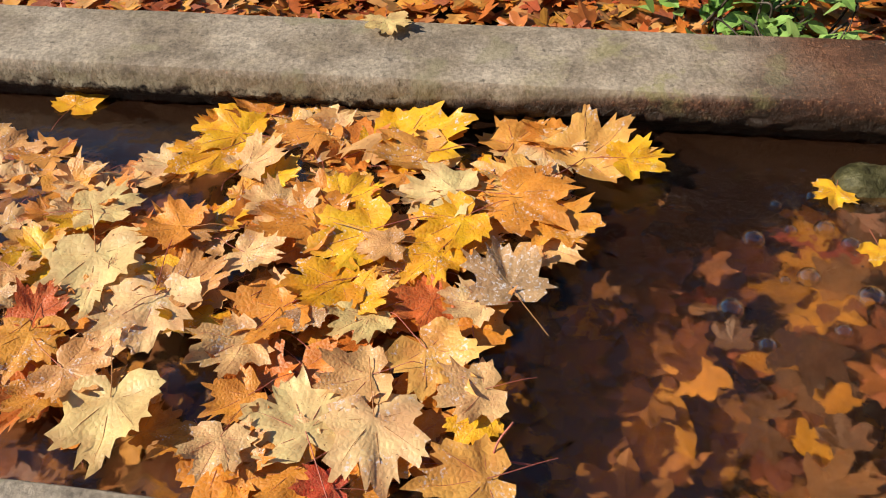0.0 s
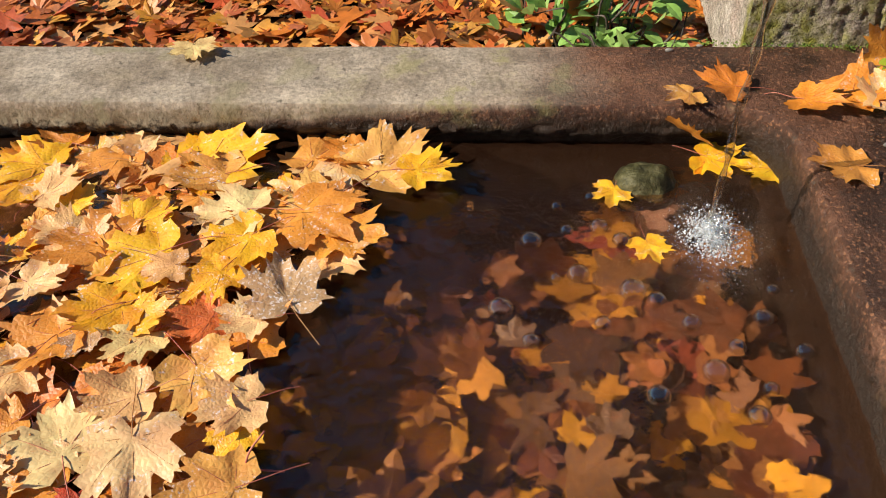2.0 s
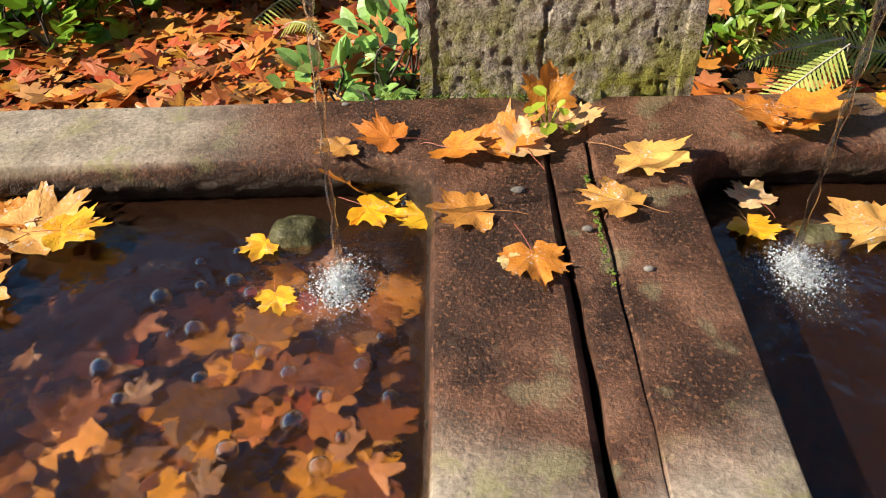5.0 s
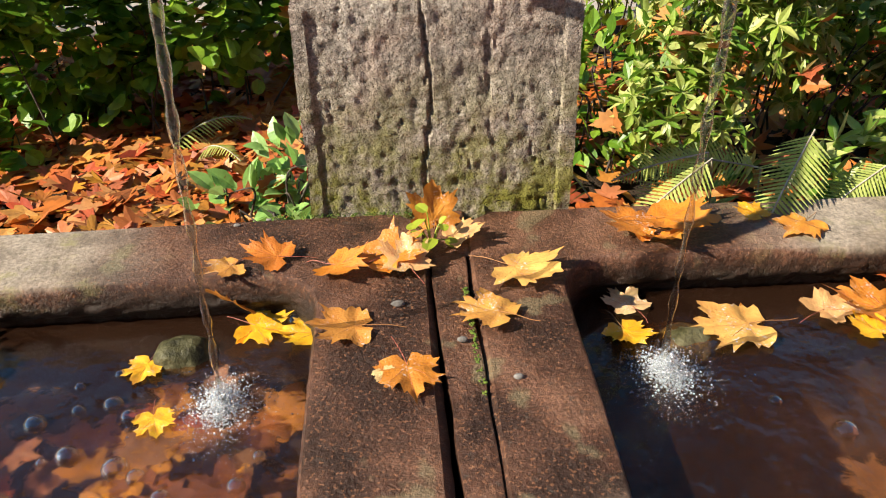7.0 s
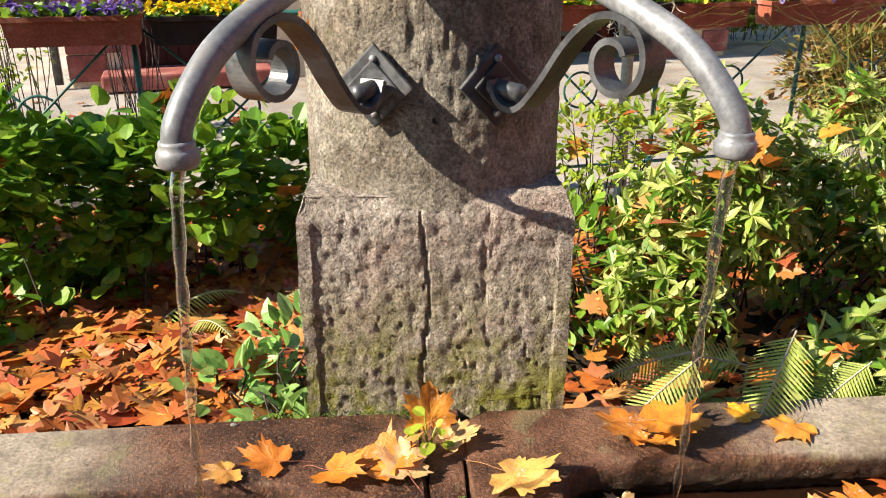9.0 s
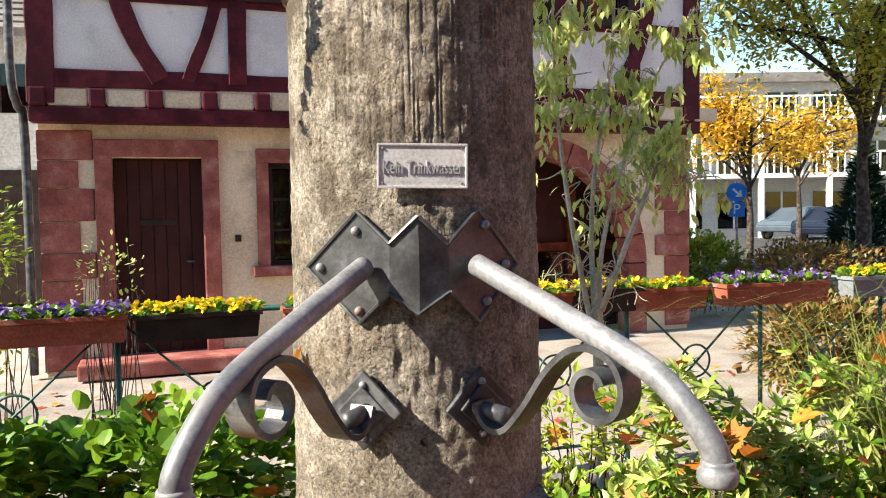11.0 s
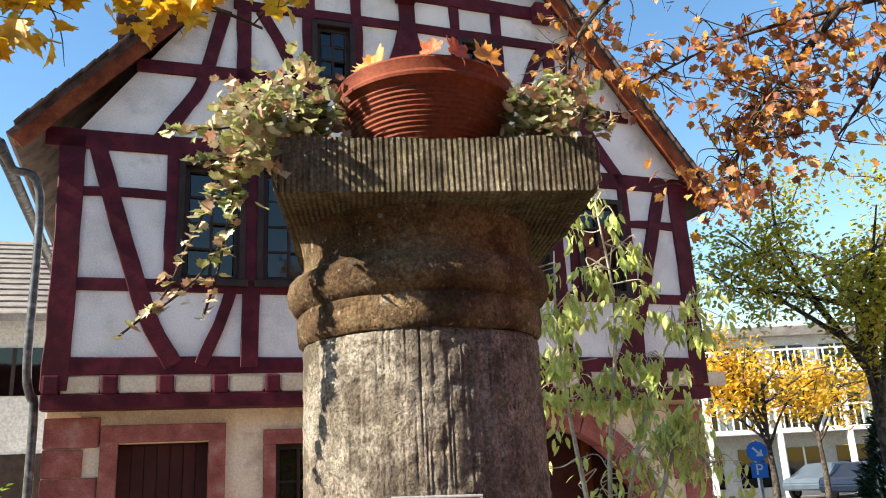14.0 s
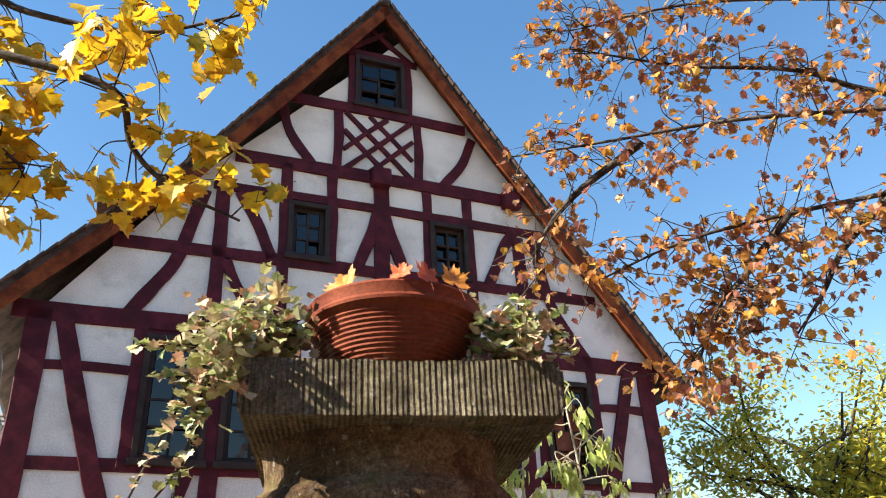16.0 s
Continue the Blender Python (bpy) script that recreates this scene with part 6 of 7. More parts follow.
# gutter and downpipe
vs, fs = tube([(-2.30, -0.38, 4.30), (-2.30, DEEP, 4.26)], 0.065, 10)
raw("gutter", vs, fs, IRON, house, "", True)
vs, fs = tube(spline([(-2.28, -0.30, 4.26), (-2.2, -0.1, 4.15), (-1.96, 0.02, 3.95), (-1.94, 0.03, 2.3), (-1.90, 0.10, 1.95), (-1.86, 0.16, 1.7), (-1.86, 0.16, GROUND)], 5), 0.042, 10)
raw("downpipe", vs, fs, IRON, house, "", True)


# ---- fence with flower boxes ----
FENCE = pose(0, 3.1, 0, 0, 0, 12)
fence = thing("iron_fence", "low green-black iron fence with crossed bars and rings", "fence", m=FENCE)
FT = 0.405


def bar(name, pts, r, parent, mat_=GREEN_IRON, sides=6):
    vs, fs = tube(pts, r, sides)
    return raw(name, vs, fs, mat_, parent, "", True)


bar("top_rail", [(-4.2, 0, FT), (5.2, 0, FT)], 0.016, fence)
bar("bottom_rail", [(-4.2, 0, GROUND + 0.12), (5.2, 0, GROUND + 0.12)], 0.011, fence)
x = -4.2
while x < 5.2:
    bar("post", [(x, 0, GROUND - 0.1), (x, 0, FT)], 0.015, fence)
    bar("diagonal", [(x, 0.012, FT - 0.02), (x + 0.94, 0.012, GROUND + 0.13)], 0.007, fence)
    bar("diagonal", [(x, -0.012, GROUND + 0.13), (x + 0.94, -0.012, FT - 0.02)], 0.007, fence)
    mid = (FT + GROUND + 0.11) / 2
    bar("ring", [(x + 0.47 + 0.10 * math.cos(a), 0.0, mid + 0.10 * math.sin(a)) for a in np.linspace(0, 6.283, 22)], 0.007, fence)
    x += 0.94


def flower_box(u, length, top, box_mat, petal, label):
    """A tapered plastic trough with a lip, hung on the fence rail, full of pansies."""
    root = thing("flower_box", label, "flower box", "flower boxes on the fence", FENCE @ pose(u, -0.06, top))
    h, w = 0.135, 0.085
    l = length / 2
    prof = ((l - 0.02, w - 0.018, -h), (l - 0.006, w - 0.004, -0.024), (l + 0.006, w + 0.008, -0.022), (l + 0.006, w + 0.008, 0.0), (l - 0.012, w - 0.012, 0.0), (l - 0.016, w - 0.014, -0.03))
    vs = [(a * sx_, b * sy_, z) for a, b, z in prof for sx_, sy_ in ((-1, -1), (1, -1), (1, 1), (-1, 1))]
    fs = [(i * 4 + k, i * 4 + (k + 1) % 4, i * 4 + 4 + (k + 1) % 4, i * 4 + 4 + k) for i in range(len(prof) - 1) for k in range(4)] + [(3, 2, 1, 0), (20, 21, 22, 23)]
    part("trough", to_bm(vs, fs), box_mat, root)
    r = random.Random(int(u * 100))
    sp = [((r.uniform(-l + 0.02, l - 0.02), r.uniform(-w, w), r.uniform(-0.02, 0.015)), (r.gauss(0, .6), r.gauss(0, .6), .5)) for _ in range(int(260 * length))]
    blades("leaves", sp, 0.05, GREENLEAF, root, int(u * 10) + 50, "round", 0.2)
    for mat2, share, nm in petal:
        sp = []
        for _ in range(int(95 * length * share)):
            c = Vector((r.uniform(-l, l), r.uniform(-w - 0.02, w), r.uniform(0.015, 0.055)))
            for k in range(5):
                a = k * 1.256 + r.random()
                sp.append((c, (math.cos(a) * 0.9, -0.6 + 0.3 * r.random(), math.sin(a) * 0.9)))
        blades(nm, sp, 0.026, mat2, root, int(u * 10) + 7, "round", 0.25, up=0.25, fold=0.1, kind="stuff")
    return root


flower_box(-1.62, 0.60, 0.425, BOX_RED, ((PANSY_V, 1.0, "violet_pansy"),), "red-brown plastic box of violet and white pansies")
flower_box(-0.99, 0.60, 0.415, BOX_DARK, ((PANSY_Y, 1.3, "yellow_pansy"),), "dark plastic box of bright yellow pansies")
flower_box(-0.38, 0.40, 0.415, BOX_RED, ((PANSY_Y, 0.4, "yellow_pansy"),), "small red-brown plastic box with few blooms")
flower_box(0.78, 0.5, 0.425, BOX_RED, ((PANSY_Y, 1.0, "yellow_pansy"),), "red-brown plastic box of yellow pansies")
flower_box(1.26, 0.42, 0.43, BOX_DARK, ((PANSY_Y, 0.8, "yellow_pansy"),), "dark plastic box of orange and yellow pansies")
flower_box(1.66, 0.5, 0.42, BOX_RED, ((PANSY_Y, 0.7, "yellow_pansy"),), "red-brown plastic box of yellow pansies")
flower_box(2.41, 0.76, 0.42, BOX_RED, ((PANSY_V, 0.9, "violet_pansy"),), "red-brown plastic box of blue and violet pansies")
flower_box(3.34, 0.76, 0.43, BOX_GREY, ((PANSY_Y, 1.1, "yellow_pansy"),), "blue-grey plastic box of yellow pansies")

# ---- flower bowl on the pillar ----
bowl = thing("flower_bowl", "ribbed terracotta flower bowl standing on the abacus", "flower pot", m=pose(0.022, 0.085, 1.572) @ Matrix.Diagonal((1.08, 1.08, 1.08, 1)))
prof = [(0.0, 0.0), (0.098, 0.0), (0.104, 0.004)]
for k in range(23):
    f = k / 22
    prof.append((0.104 + 0.040 * f ** 0.8 + (0.0022 if k % 2 else 0), 0.008 + 0.082 * f))
prof += [(0.147, 0.094), (0.156, 0.099), (0.157, 0.104), (0.153, 0.110), (0.154, 0.122), (0.156, 0.128), (0.153, 0.133), (0.146, 0.133), (0.140, 0.125), (0.135, 0.105), (0.0, 0.103)]
vs, fs = lathe(prof, 64)
bm = to_bm(vs, fs)
bmesh.ops.remove_doubles(bm, verts=bm.verts[:], dist=0.0005)
part("bowl", bm, TERRA, bowl, smooth=True)
bm = bmesh.new()
bmesh.ops.create_circle(bm, cap_ends=True, segments=32, radius=0.136, matrix=Matrix.Translation((0, 0, 0.112)))
part("bowl_soil", bm, SOIL, bowl)
maple_leaf("orange", -0.075, -0.02, 1.722, .075, 330, 62, -25, "pot", 0)
maple_leaf("orange", 0.125, -0.055, 1.722, .06, 15, 68, 10, "pot", 1)
maple_leaf("red", 0.075, -0.07, 1.722, .055, 40, 65, 0, "pot", 0)
maple_leaf("red", 0.025, -0.08, 1.722, .045, 330, 60, 0, "pot", 1)
maple_leaf("beige", -0.185, -0.06, 1.685, .045, 160, 60, 0, "pot", 0)


def ivy(label, strands, seed, dense):
    """Trailing ivy: thin stems with star-shaped leaves along them."""
    root = thing("ivy_plant", label, "ivy", "ivy round the bowl")
    r = random.Random(seed)
    sp, sv, sf = [], [], []
    for line in strands:
        pts = spline(line, 8)
        v, f = tube(pts, 0.0022, 5)
        o = len(sv)
        sv += v
        sf += [tuple(i + o for i in q) for q in f]
        for i in range(1, len(pts)):
            for k in range(3 if pts[i].z > 1.48 else 1):
                p = pts[i] + Vector((r.gauss(0, .006), r.gauss(0, .006), r.gauss(0, .006)))
                sp.append((p, (r.gauss(0, .7), -0.75 + r.gauss(0, .4), -.3 + r.gauss(0, .4))))
    for c, rad, n in dense:
        for _ in range(n):
            q = Vector((r.gauss(0, .45) * rad[0], r.gauss(0, .45) * rad[1], r.gauss(0, .45) * rad[2])) + Vector(c)
            sp.append((q, (r.gauss(0, .8), -0.8 + r.gauss(0, .5), r.gauss(0, .6))))
    raw("runner", sv, sf, BARK, root, "", True)
    blades("ivy_leaves", sp, 0.0225, IVYLEAF, root, seed, "maple", 0.5, up=0.45)
    return root


ivy("variegated ivy trailing over the edge of the abacus",
    [[(-0.14, 0, 1.66), (-0.245, 0.060, 1.676), (-0.322, 0.030, 1.589), (-0.355, 0.020, 1.502), (-0.393, 0.020, 1.414), (-0.432, 0.020, 1.326), (-0.498, 0.020, 1.266)],
     [(-0.16, 0.02, 1.67), (-0.25, -0.05, 1.61), (-0.311, 0.040, 1.545), (-0.333, 0.030, 1.436), (-0.377, 0.020, 1.359), (-0.443, 0.020, 1.304)],
     [(-0.15, -0.02, 1.66), (-0.256, 0.040, 1.655), (-0.305, 0.030, 1.568), (-0.322, 0.020, 1.491), (-0.339, 0.020, 1.381), (-0.361, 0.020, 1.299)],
     [(-0.15, 0, 1.64), (-0.278, 0.050, 1.654), (-0.355, 0.030, 1.633), (-0.421, 0.020, 1.628)],
     [(-0.2, 0, 1.64), (-0.289, 0.050, 1.622), (-0.333, 0.030, 1.579), (-0.388, 0.020, 1.568)]], 3,
    [((-0.225, 0.03, 1.655), (.10, .09, .075), 520), ((-0.25, 0.0, 1.61), (.06, .07, .06), 90), ((-0.27, -0.075, 1.54), (.05, .04, .06), 50), ((-0.285, -0.085, 1.605), (.055, .045, .05), 80)])
ivy("ivy with pale and reddish leaves beside the bowl",
    [[(0.16, 0.05, 1.69), (0.22, 0.0, 1.66), (0.27, -0.04, 1.62)], [(0.17, 0.05, 1.69), (0.24, 0.02, 1.68), (0.30, -0.02, 1.64), (0.33, -0.04, 1.59)]], 8,
    [((0.235, 0.03, 1.63), (.09, .10, .075), 420), ((0.26, 0.0, 1.66), (.07, .07, .06), 60), ((0.15, 0.08, 1.71), (.07, .06, .04), 40)])

# ---- planting behind the fountain ----
bush("green_shrub", "broad-leaved green shrub with orange leaves caught in it", (-1.15, 1.5, BED), [(820, (-1.25, 1.55, -0.12), (.45, .35, .42)), (680, (-0.85, 1.55, -0.05), (.38, .35, .36)), (700, (-1.9, 1.7, -0.05), (.5, .4, .45)), (380, (-1.4, 1.35, 0.1), (.3, .25, .25)), (400, (-0.5, 1.8, -0.1), (.3, .25, .3))], 0.068, GREENLEAF, "round", 31, "bush", "shrubs", 36)
bush("green_shrub", "low shrub with oval green leaves", (-1.55, 1.0, BED), [(160, (-1.55, 1.15, -0.38), (.30, .2, .16)), (120, (-2.0, 1.2, -0.3), (.35, .2, .2))], 0.07, GREENLEAF, "round", 33, "bush", "shrubs", 6)
bush("laurel_seedling", "young laurel with glossy green leaves beside the pillar", (-0.42, 0.8, BED), [(64, (-0.52, 0.72, -0.40), (.20, .15, .13)), (80, (-0.33, 0.75, -0.34), (.16, .15, .20)), (54, (-0.36, 0.6, -0.42), (.17, .12, .1))], 0.078, LAUREL, "oval", 35, "plant", "", 9)
bush("variegated_shrub", "shrub with cream-edged narrow green leaves and caught orange leaves", (1.1, 1.15, BED), [(2000, (0.92, 1.10, 0.04), (.38, .28, .38)), (1900, (1.50, 1.38, 0.02), (.42, .3, .40)), (1300, (2.15, 1.55, -0.08), (.42, .28, .40)), (560, (0.72, 0.92, -0.22), (.28, .2, .26)), (900, (1.55, 1.25, -0.28), (.6, .22, .26))], 0.058, VARIEG, "lance", 41, "bush", "shrubs", 100, 0.2, whorl=8)
bush("low_green_plants", "low leafy plants between the ferns and the shrub", (0.8, 0.3, BED), [(300, (0.75, 0.18, -0.24), (.42, .12, .22)), (900, (1.05, 0.17, -0.06), (.42, .12, .38)), (300, (1.6, 0.3, -0.18), (.4, .14, .28))], 0.06, VARIEG, "lance", 42, "plant", "shrubs", 10, 0.2, whorl=7)
bush("lime_shrub", "small bright lime-green shrub by the fence", (0.8, 2.0, BED), [(420, (0.62, 1.75, 0.04), (.28, .25, .26)), (420, (0.95, 1.9, 0.0), (.28, .25, .24)), (260, (0.45, 1.6, -0.25), (.2, .2, .25))], 0.042, LIME, "oval", 43, "bush", "shrubs", 4)
bush("dark_undergrowth", "dark green undergrowth behind the pillar", (0.5, 1.1, BED), [(420, (0.48, 1.15, -0.25), (.3, .25, .35)), (320, (1.4, 1.2, -0.2), (.5, .25, .3)), (300, (-0.2, 1.9, -0.35), (.5, .25, .25))], 0.06, GREENLEAF, "oval", 45, "bush", "shrubs", 18)
bush("rose_bush", "climbing rose with light green leaves beside the house", (-2.75, 4.6, GROUND), [(520, (-2.85, 4.6, 0.75), (.42, .35, .55)), (380, (-2.9, 4.7, 0.1), (.5, .35, .5))], 0.06, LIME, "oval", 47, "bush", "shrubs", 0)
bush("bare_twiggy_shrub", "twiggy shrub with few small leaves by the door", (-2.0, 4.9, GROUND), [(130, (-2.05, 4.9, 0.45), (.32, .25, .38))], 0.04, PALELEAF, "oval", 48, "bush", "shrubs", 0)
# low weeds in the bed
bush("weeds", "low green weeds at the edge of the bed", (-1.3, 2.2, BED), [(260, (-1.6, 2.25, -0.35), (.7, .15, .22)), (180, (-0.6, 2.3, -0.35), (.5, .15, .2)), (160, (1.9, 2.3, -0.3), (.5, .15, .2))], 0.05, GREENLEAF, "long", 49, "weeds")
# tall grass
r_ = random.Random(52)
tuft = thing("grass_tuft", "tall clump of yellow-green ornamental grass", "grass")
vs, fs = [], []
for k in range(460):
    b = Vector((1.96 + r_.gauss(0, .16), 1.50 + r_.gauss(0, .14), BED))
    d = Vector((r_.gauss(-.15, .45), r_.gauss(-.1, .4), 0))
    h = r_.uniform(0.65, 1.12)
    pts = [b, b + d * 0.25 + Vector((0, 0, h * 0.55)), b + d * 0.65 + Vector((0, 0, h * 0.95)), b + d * 1.15 + Vector((0, 0, h * r_.uniform(0.8, 1.0)))]
    s = Vector((-d.y, d.x, 0)).normalized() * 0.0028
    o = len(vs)
    for i, p in enumerate(spline(pts, 3)):
        w = 1 - i / 10
        vs += [p - s * w, p + s * w]
        if i:
            fs.append((o + 2 * i - 2, o + 2 * i - 1, o + 2 * i + 1, o + 2 * i))
tagged(raw("grass_blade_mass", vs, fs, GRASSLEAF, tuft), kind="stuff")


def fern(x, y, z, length, spin, lift, label="green fern frond arching over the rim", lean=0.0, base=None):
    """One frond: bowed midrib with toothed leaflets in two rows."""
    root = thing("fern_frond", label, "fern", "ferns", pose(x, y, z, lean, -lean * 0.75, 0) @ pose(0, 0, 0, 0, 0, spin))
    if base:
        b = root.matrix_basis.inverted() @ Vector(base)
        v, f = tube(spline([b, b * 0.5 - Vector((0, length * 0.10, 0)), (0, 0, 0)], 6), 0.0022, 5)
        raw("stipe", v, f, PALEBARK, root)
    rib = [Vector((0, length * t, lift * math.sin(t * 2.2))) for t in np.linspace(0, 1, 26)]
    v, f = tube(rib, 0.0018, 5)
    raw("midrib", v, f, PALEBARK, root)
    vs, fs = [], []
    pairs = 27
    for i in range(2, pairs + 1):
        t = i / pairs
        foot_ = Vector((0, length * t, lift * math.sin(t * 2.2)))
        ln = length * 0.30 * min(1.0, (1.03 - t) * 1.5) * (0.6 + 0.4 * min(1, t * 3.5))
        for sg in (1, -1):
            d = Vector((sg * 0.88, 0.46, -0.14 + 0.06 * math.sin(i * 2.1 + sg))).normalized()
            n2 = Vector((-sg * d.y, abs(d.x), 0.25 * sg)).normalized()
            o = len(vs)
            m = 14
            for k in range(m + 1):
                q = foot_ + d * (ln * k / m) + Vector((0, 0, -0.10 * ln * (k / m) ** 2))
                w = length / pairs * 0.36 * (1 - (k / m) ** 1.6) * (1.0 if k % 2 else 0.55) + 0.0004
                vs += [q - n2 * w, q + n2 * w]
                if k:
                    fs.append((o + 2 * k - 2, o + 2 * k - 1, o + 2 * k + 1, o + 2 * k))
    raw("frond_blade", vs, fs, FERNLEAF, root)
    return root


FERNLEAF = leaf_mat("fern_leaflet", ((0.34, 0.42, 0.07), (0.48, 0.54, 0.15), (0.40, 0.48, 0.10)), 0, True, 0.5, 0.75)
# fronds leaning towards the rim: x, y, z, length, spin, lift
for x, y, z, ln, sp_, li in ((0.50, 0.075, 0.05, .23, 112, .04), (0.68, 0.08, 0.10, .24, 132, .04), (0.84, 0.08, 0.03, .20, 108, .04), (0.50, 0.10, 0.05, .18, 84, .03), (0.62, 0.13, 0.0, .20, 60, .04), (0.95, 0.10, 0.02, .22, 136, .04)):
    fern(x, y, z, ln, sp_, li, lean=36, base=(0.66 + (x - 0.66) * 0.5, 0.25, BED))
fern(0.40, 0.55, -0.30, 0.30, 60, 0.15)
fern(-0.95, 1.28, -0.50, 0.34, -70, 0.12, "fern frond in the shade of the shrub")
fern(-0.85, 1.30, -0.52, 0.30, -130, 0.12, "fern frond in the shade of the shrub")
fern(-0.60, 1.30, -0.52, 0.28, -60, 0.12, "fern frond in the shade of the shrub")
# a seedling in the joint of the rim, and moss along the joints
seed = thing("seedling", "tiny light green seedling growing from the joint", "plant", m=pose(-0.018, -0.125, 0.0))
for k in range(8):
    a = k * 2.4
    e = Vector((0.022 * math.cos(a), 0.018 * math.sin(a), 0.016 + 0.007 * k))
    v, f = tube([(0, 0, 0), e * 0.6 + Vector((0, 0, 0.006)), e], 0.0012, 5)
    raw("stalk", v, f, LIME, seed)
    blades("leaf", [(e, (math.cos(a), math.sin(a) - 0.5, 0.2))], 0.026, LIME, seed, 300 + k, "round", 0.3, up=0.3)
bm = bmesh.new()
mr = random.Random(9)
for k in range(290):
    f = mr.random()
    x, y = 0.030 + 0.014 * f + mr.gauss(0, .0025), -0.24 - 0.24 * f
    if k > 100:
        x, y = mr.uniform(-0.30, 0.02), -0.006 + mr.gauss(0, .006)
    bmesh.ops.create_icosphere(bm, subdivisions=1, radius=mr.uniform(.0011, .0027), matrix=Matrix.Translation((x, y, 0.0)) @ Matrix.Diagonal((1, 1, .6, 1)))
tagged(part("moss", bm, MOSS), "small green cushions of moss in the joints", "moss", kind="stuff")


# ---- trees ----
def limb(pts, r0, r1, sides=7):
    p = spline(pts, 6)
    return tube(p, [r0 + (r1 - r0) * i / (len(p) - 1) for i in range(len(p))], sides)


def tree(name, label, trunk, limbs, leaves, category="tree", bark=BARK):
    """trunk and limbs: (points, radius at foot, radius at tip); leaves: (name, spots, size, material, shape, seed)."""
    root = thing(name, label, category, "trees")
    v, f = limb(*trunk, sides=12)
    raw("trunk", v, f, bark, root, "", True)
    vs, fs = [], []
    for l in limbs:
        v, f = limb(*l)
        o = len(vs)
        vs += v
        fs += [tuple(i + o for i in q) for q in f]
    raw("branching", vs, fs, bark, root, "", True)
    for nm, spots, size, m, shape, seed in leaves:
        blades(nm, spots, size, m, root, seed, shape, 0.55, up=0.3)
    return root


def twig_leaves(lines, seed, per, spread, n_twigs, tl=0.35, hang=0.25):
    """Side twigs off the given branches, and leaf spots in tufts along them."""
    r = random.Random(seed)
    tw, sp = [], []
    for pts in lines:
        p = spline(pts, 8)
        for k in range(n_twigs):
            i = r.randrange(int(len(p) * 0.12), len(p))
            d = Vector((r.gauss(0, 1), r.gauss(0, .7), r.gauss(-hang, .8))).normalized()
            ln = tl * r.uniform(0.4, 1.2)
            a, b = p[i], p[i] + d * ln + Vector((0, 0, -0.06 * ln))
            mid = a.lerp(b, .5) + Vector((r.gauss(0, .04), r.gauss(0, .04), r.gauss(0.035, .04)))
            tw.append(([a, mid, b], 0.0042, 0.0014))
            tips = [(a.lerp(b, .4), b)]
            for _ in range(2):
                f0 = a.lerp(b, r.uniform(0.25, 0.85))
                e = f0 + (d + Vector((r.gauss(0, .8), r.gauss(0, .6), r.gauss(0, .7)))).normalized() * ln * r.uniform(0.25, 0.5)
                tw.append(([f0, f0.lerp(e, .5) + Vector((r.gauss(0, .01), 0, r.gauss(0, .012))), e], 0.0024, 0.0010))
                tips.append((f0.lerp(e, .5), e))
            for _ in range(per):
                f0, e = r.choice(tips)
                q = f0.lerp(e, r.uniform(0.2, 1.05)) + Vector((r.gauss(0, spread), r.gauss(0, spread), r.gauss(0, spread))) * 0.6
                sp.append((q, (r.gauss(0, .6), r.gauss(0, .6), -0.5)))
    return tw, sp


BL = [[(-4.2, 0.9, 3.2), (-2.6, 1.3, 3.5), (-1.89, 1.47, 3.59), (-1.53, 1.47, 3.5), (-1.06, 1.48, 3.34), (-0.98, 1.59, 3.13), (-0.81, 1.65, 2.97), (-0.52, 1.68, 2.83)],
      [(-4.2, 0.9, 3.4), (-3.0, 1.4, 4.0), (-1.98, 1.66, 4.11), (-1.58, 1.69, 3.95), (-1.04, 1.67, 3.84), (-0.59, 1.58, 3.89)],
      [(-2.6, 1.3, 3.5), (-1.9, 1.5, 3.3), (-1.6, 1.5, 3.15), (-1.35, 1.5, 2.95)]]
tw, sp = twig_leaves(BL, 71, 6, 0.065, 38, 0.38)
tree("maple_tree", "maple tree with golden yellow autumn leaves", ([(-4.6, 0.8, GROUND), (-4.5, 0.85, 1.5), (-4.2, 0.9, 3.3), (-4.0, 1.0, 5.2)], .17, .08), [(b, .032, .006) for b in BL] + tw, [("leaves", sp, 0.10, GOLDCROWN, "maple", 72)])
BR = [[(5.6, 1.6, 3.2), (4.4, 1.8, 3.8), (3.43, 1.93, 3.86), (3.0, 2.01, 3.84), (2.14, 2.14, 3.82), (1.37, 2.29, 3.74), (0.86, 2.39, 3.69)],
      [(5.6, 1.6, 3.0), (4.4, 1.8, 3.5), (3.28, 1.98, 3.39), (2.88, 2.08, 3.32), (2.27, 2.21, 3.23), (1.75, 2.34, 3.13), (1.29, 2.5, 2.96)],
      [(2.32, 2.2, 3.24), (2.09, 2.39, 2.95), (1.94, 2.5, 2.79), (1.82, 2.7, 2.44)],
      [(5.6, 1.6, 3.6), (4.6, 1.8, 4.5), (3.72, 1.92, 4.66), (3.26, 1.98, 4.67), (2.11, 2.13, 4.71), (1.28, 2.31, 4.59)],
      [(4.4, 1.8, 3.8), (3.27, 2.26, 4.16), (2.68, 2.26, 4.31), (1.98, 2.33, 4.37), (1.28, 2.36, 4.49)],
      [(2.9, 2.05, 3.33), (2.6, 2.2, 3.05), (2.45, 2.3, 2.8), (2.3, 2.4, 2.6)], [(1.6, 2.3, 3.75), (1.2, 2.4, 3.45), (1.0, 2.5, 3.2), (0.95, 2.5, 2.95)]]
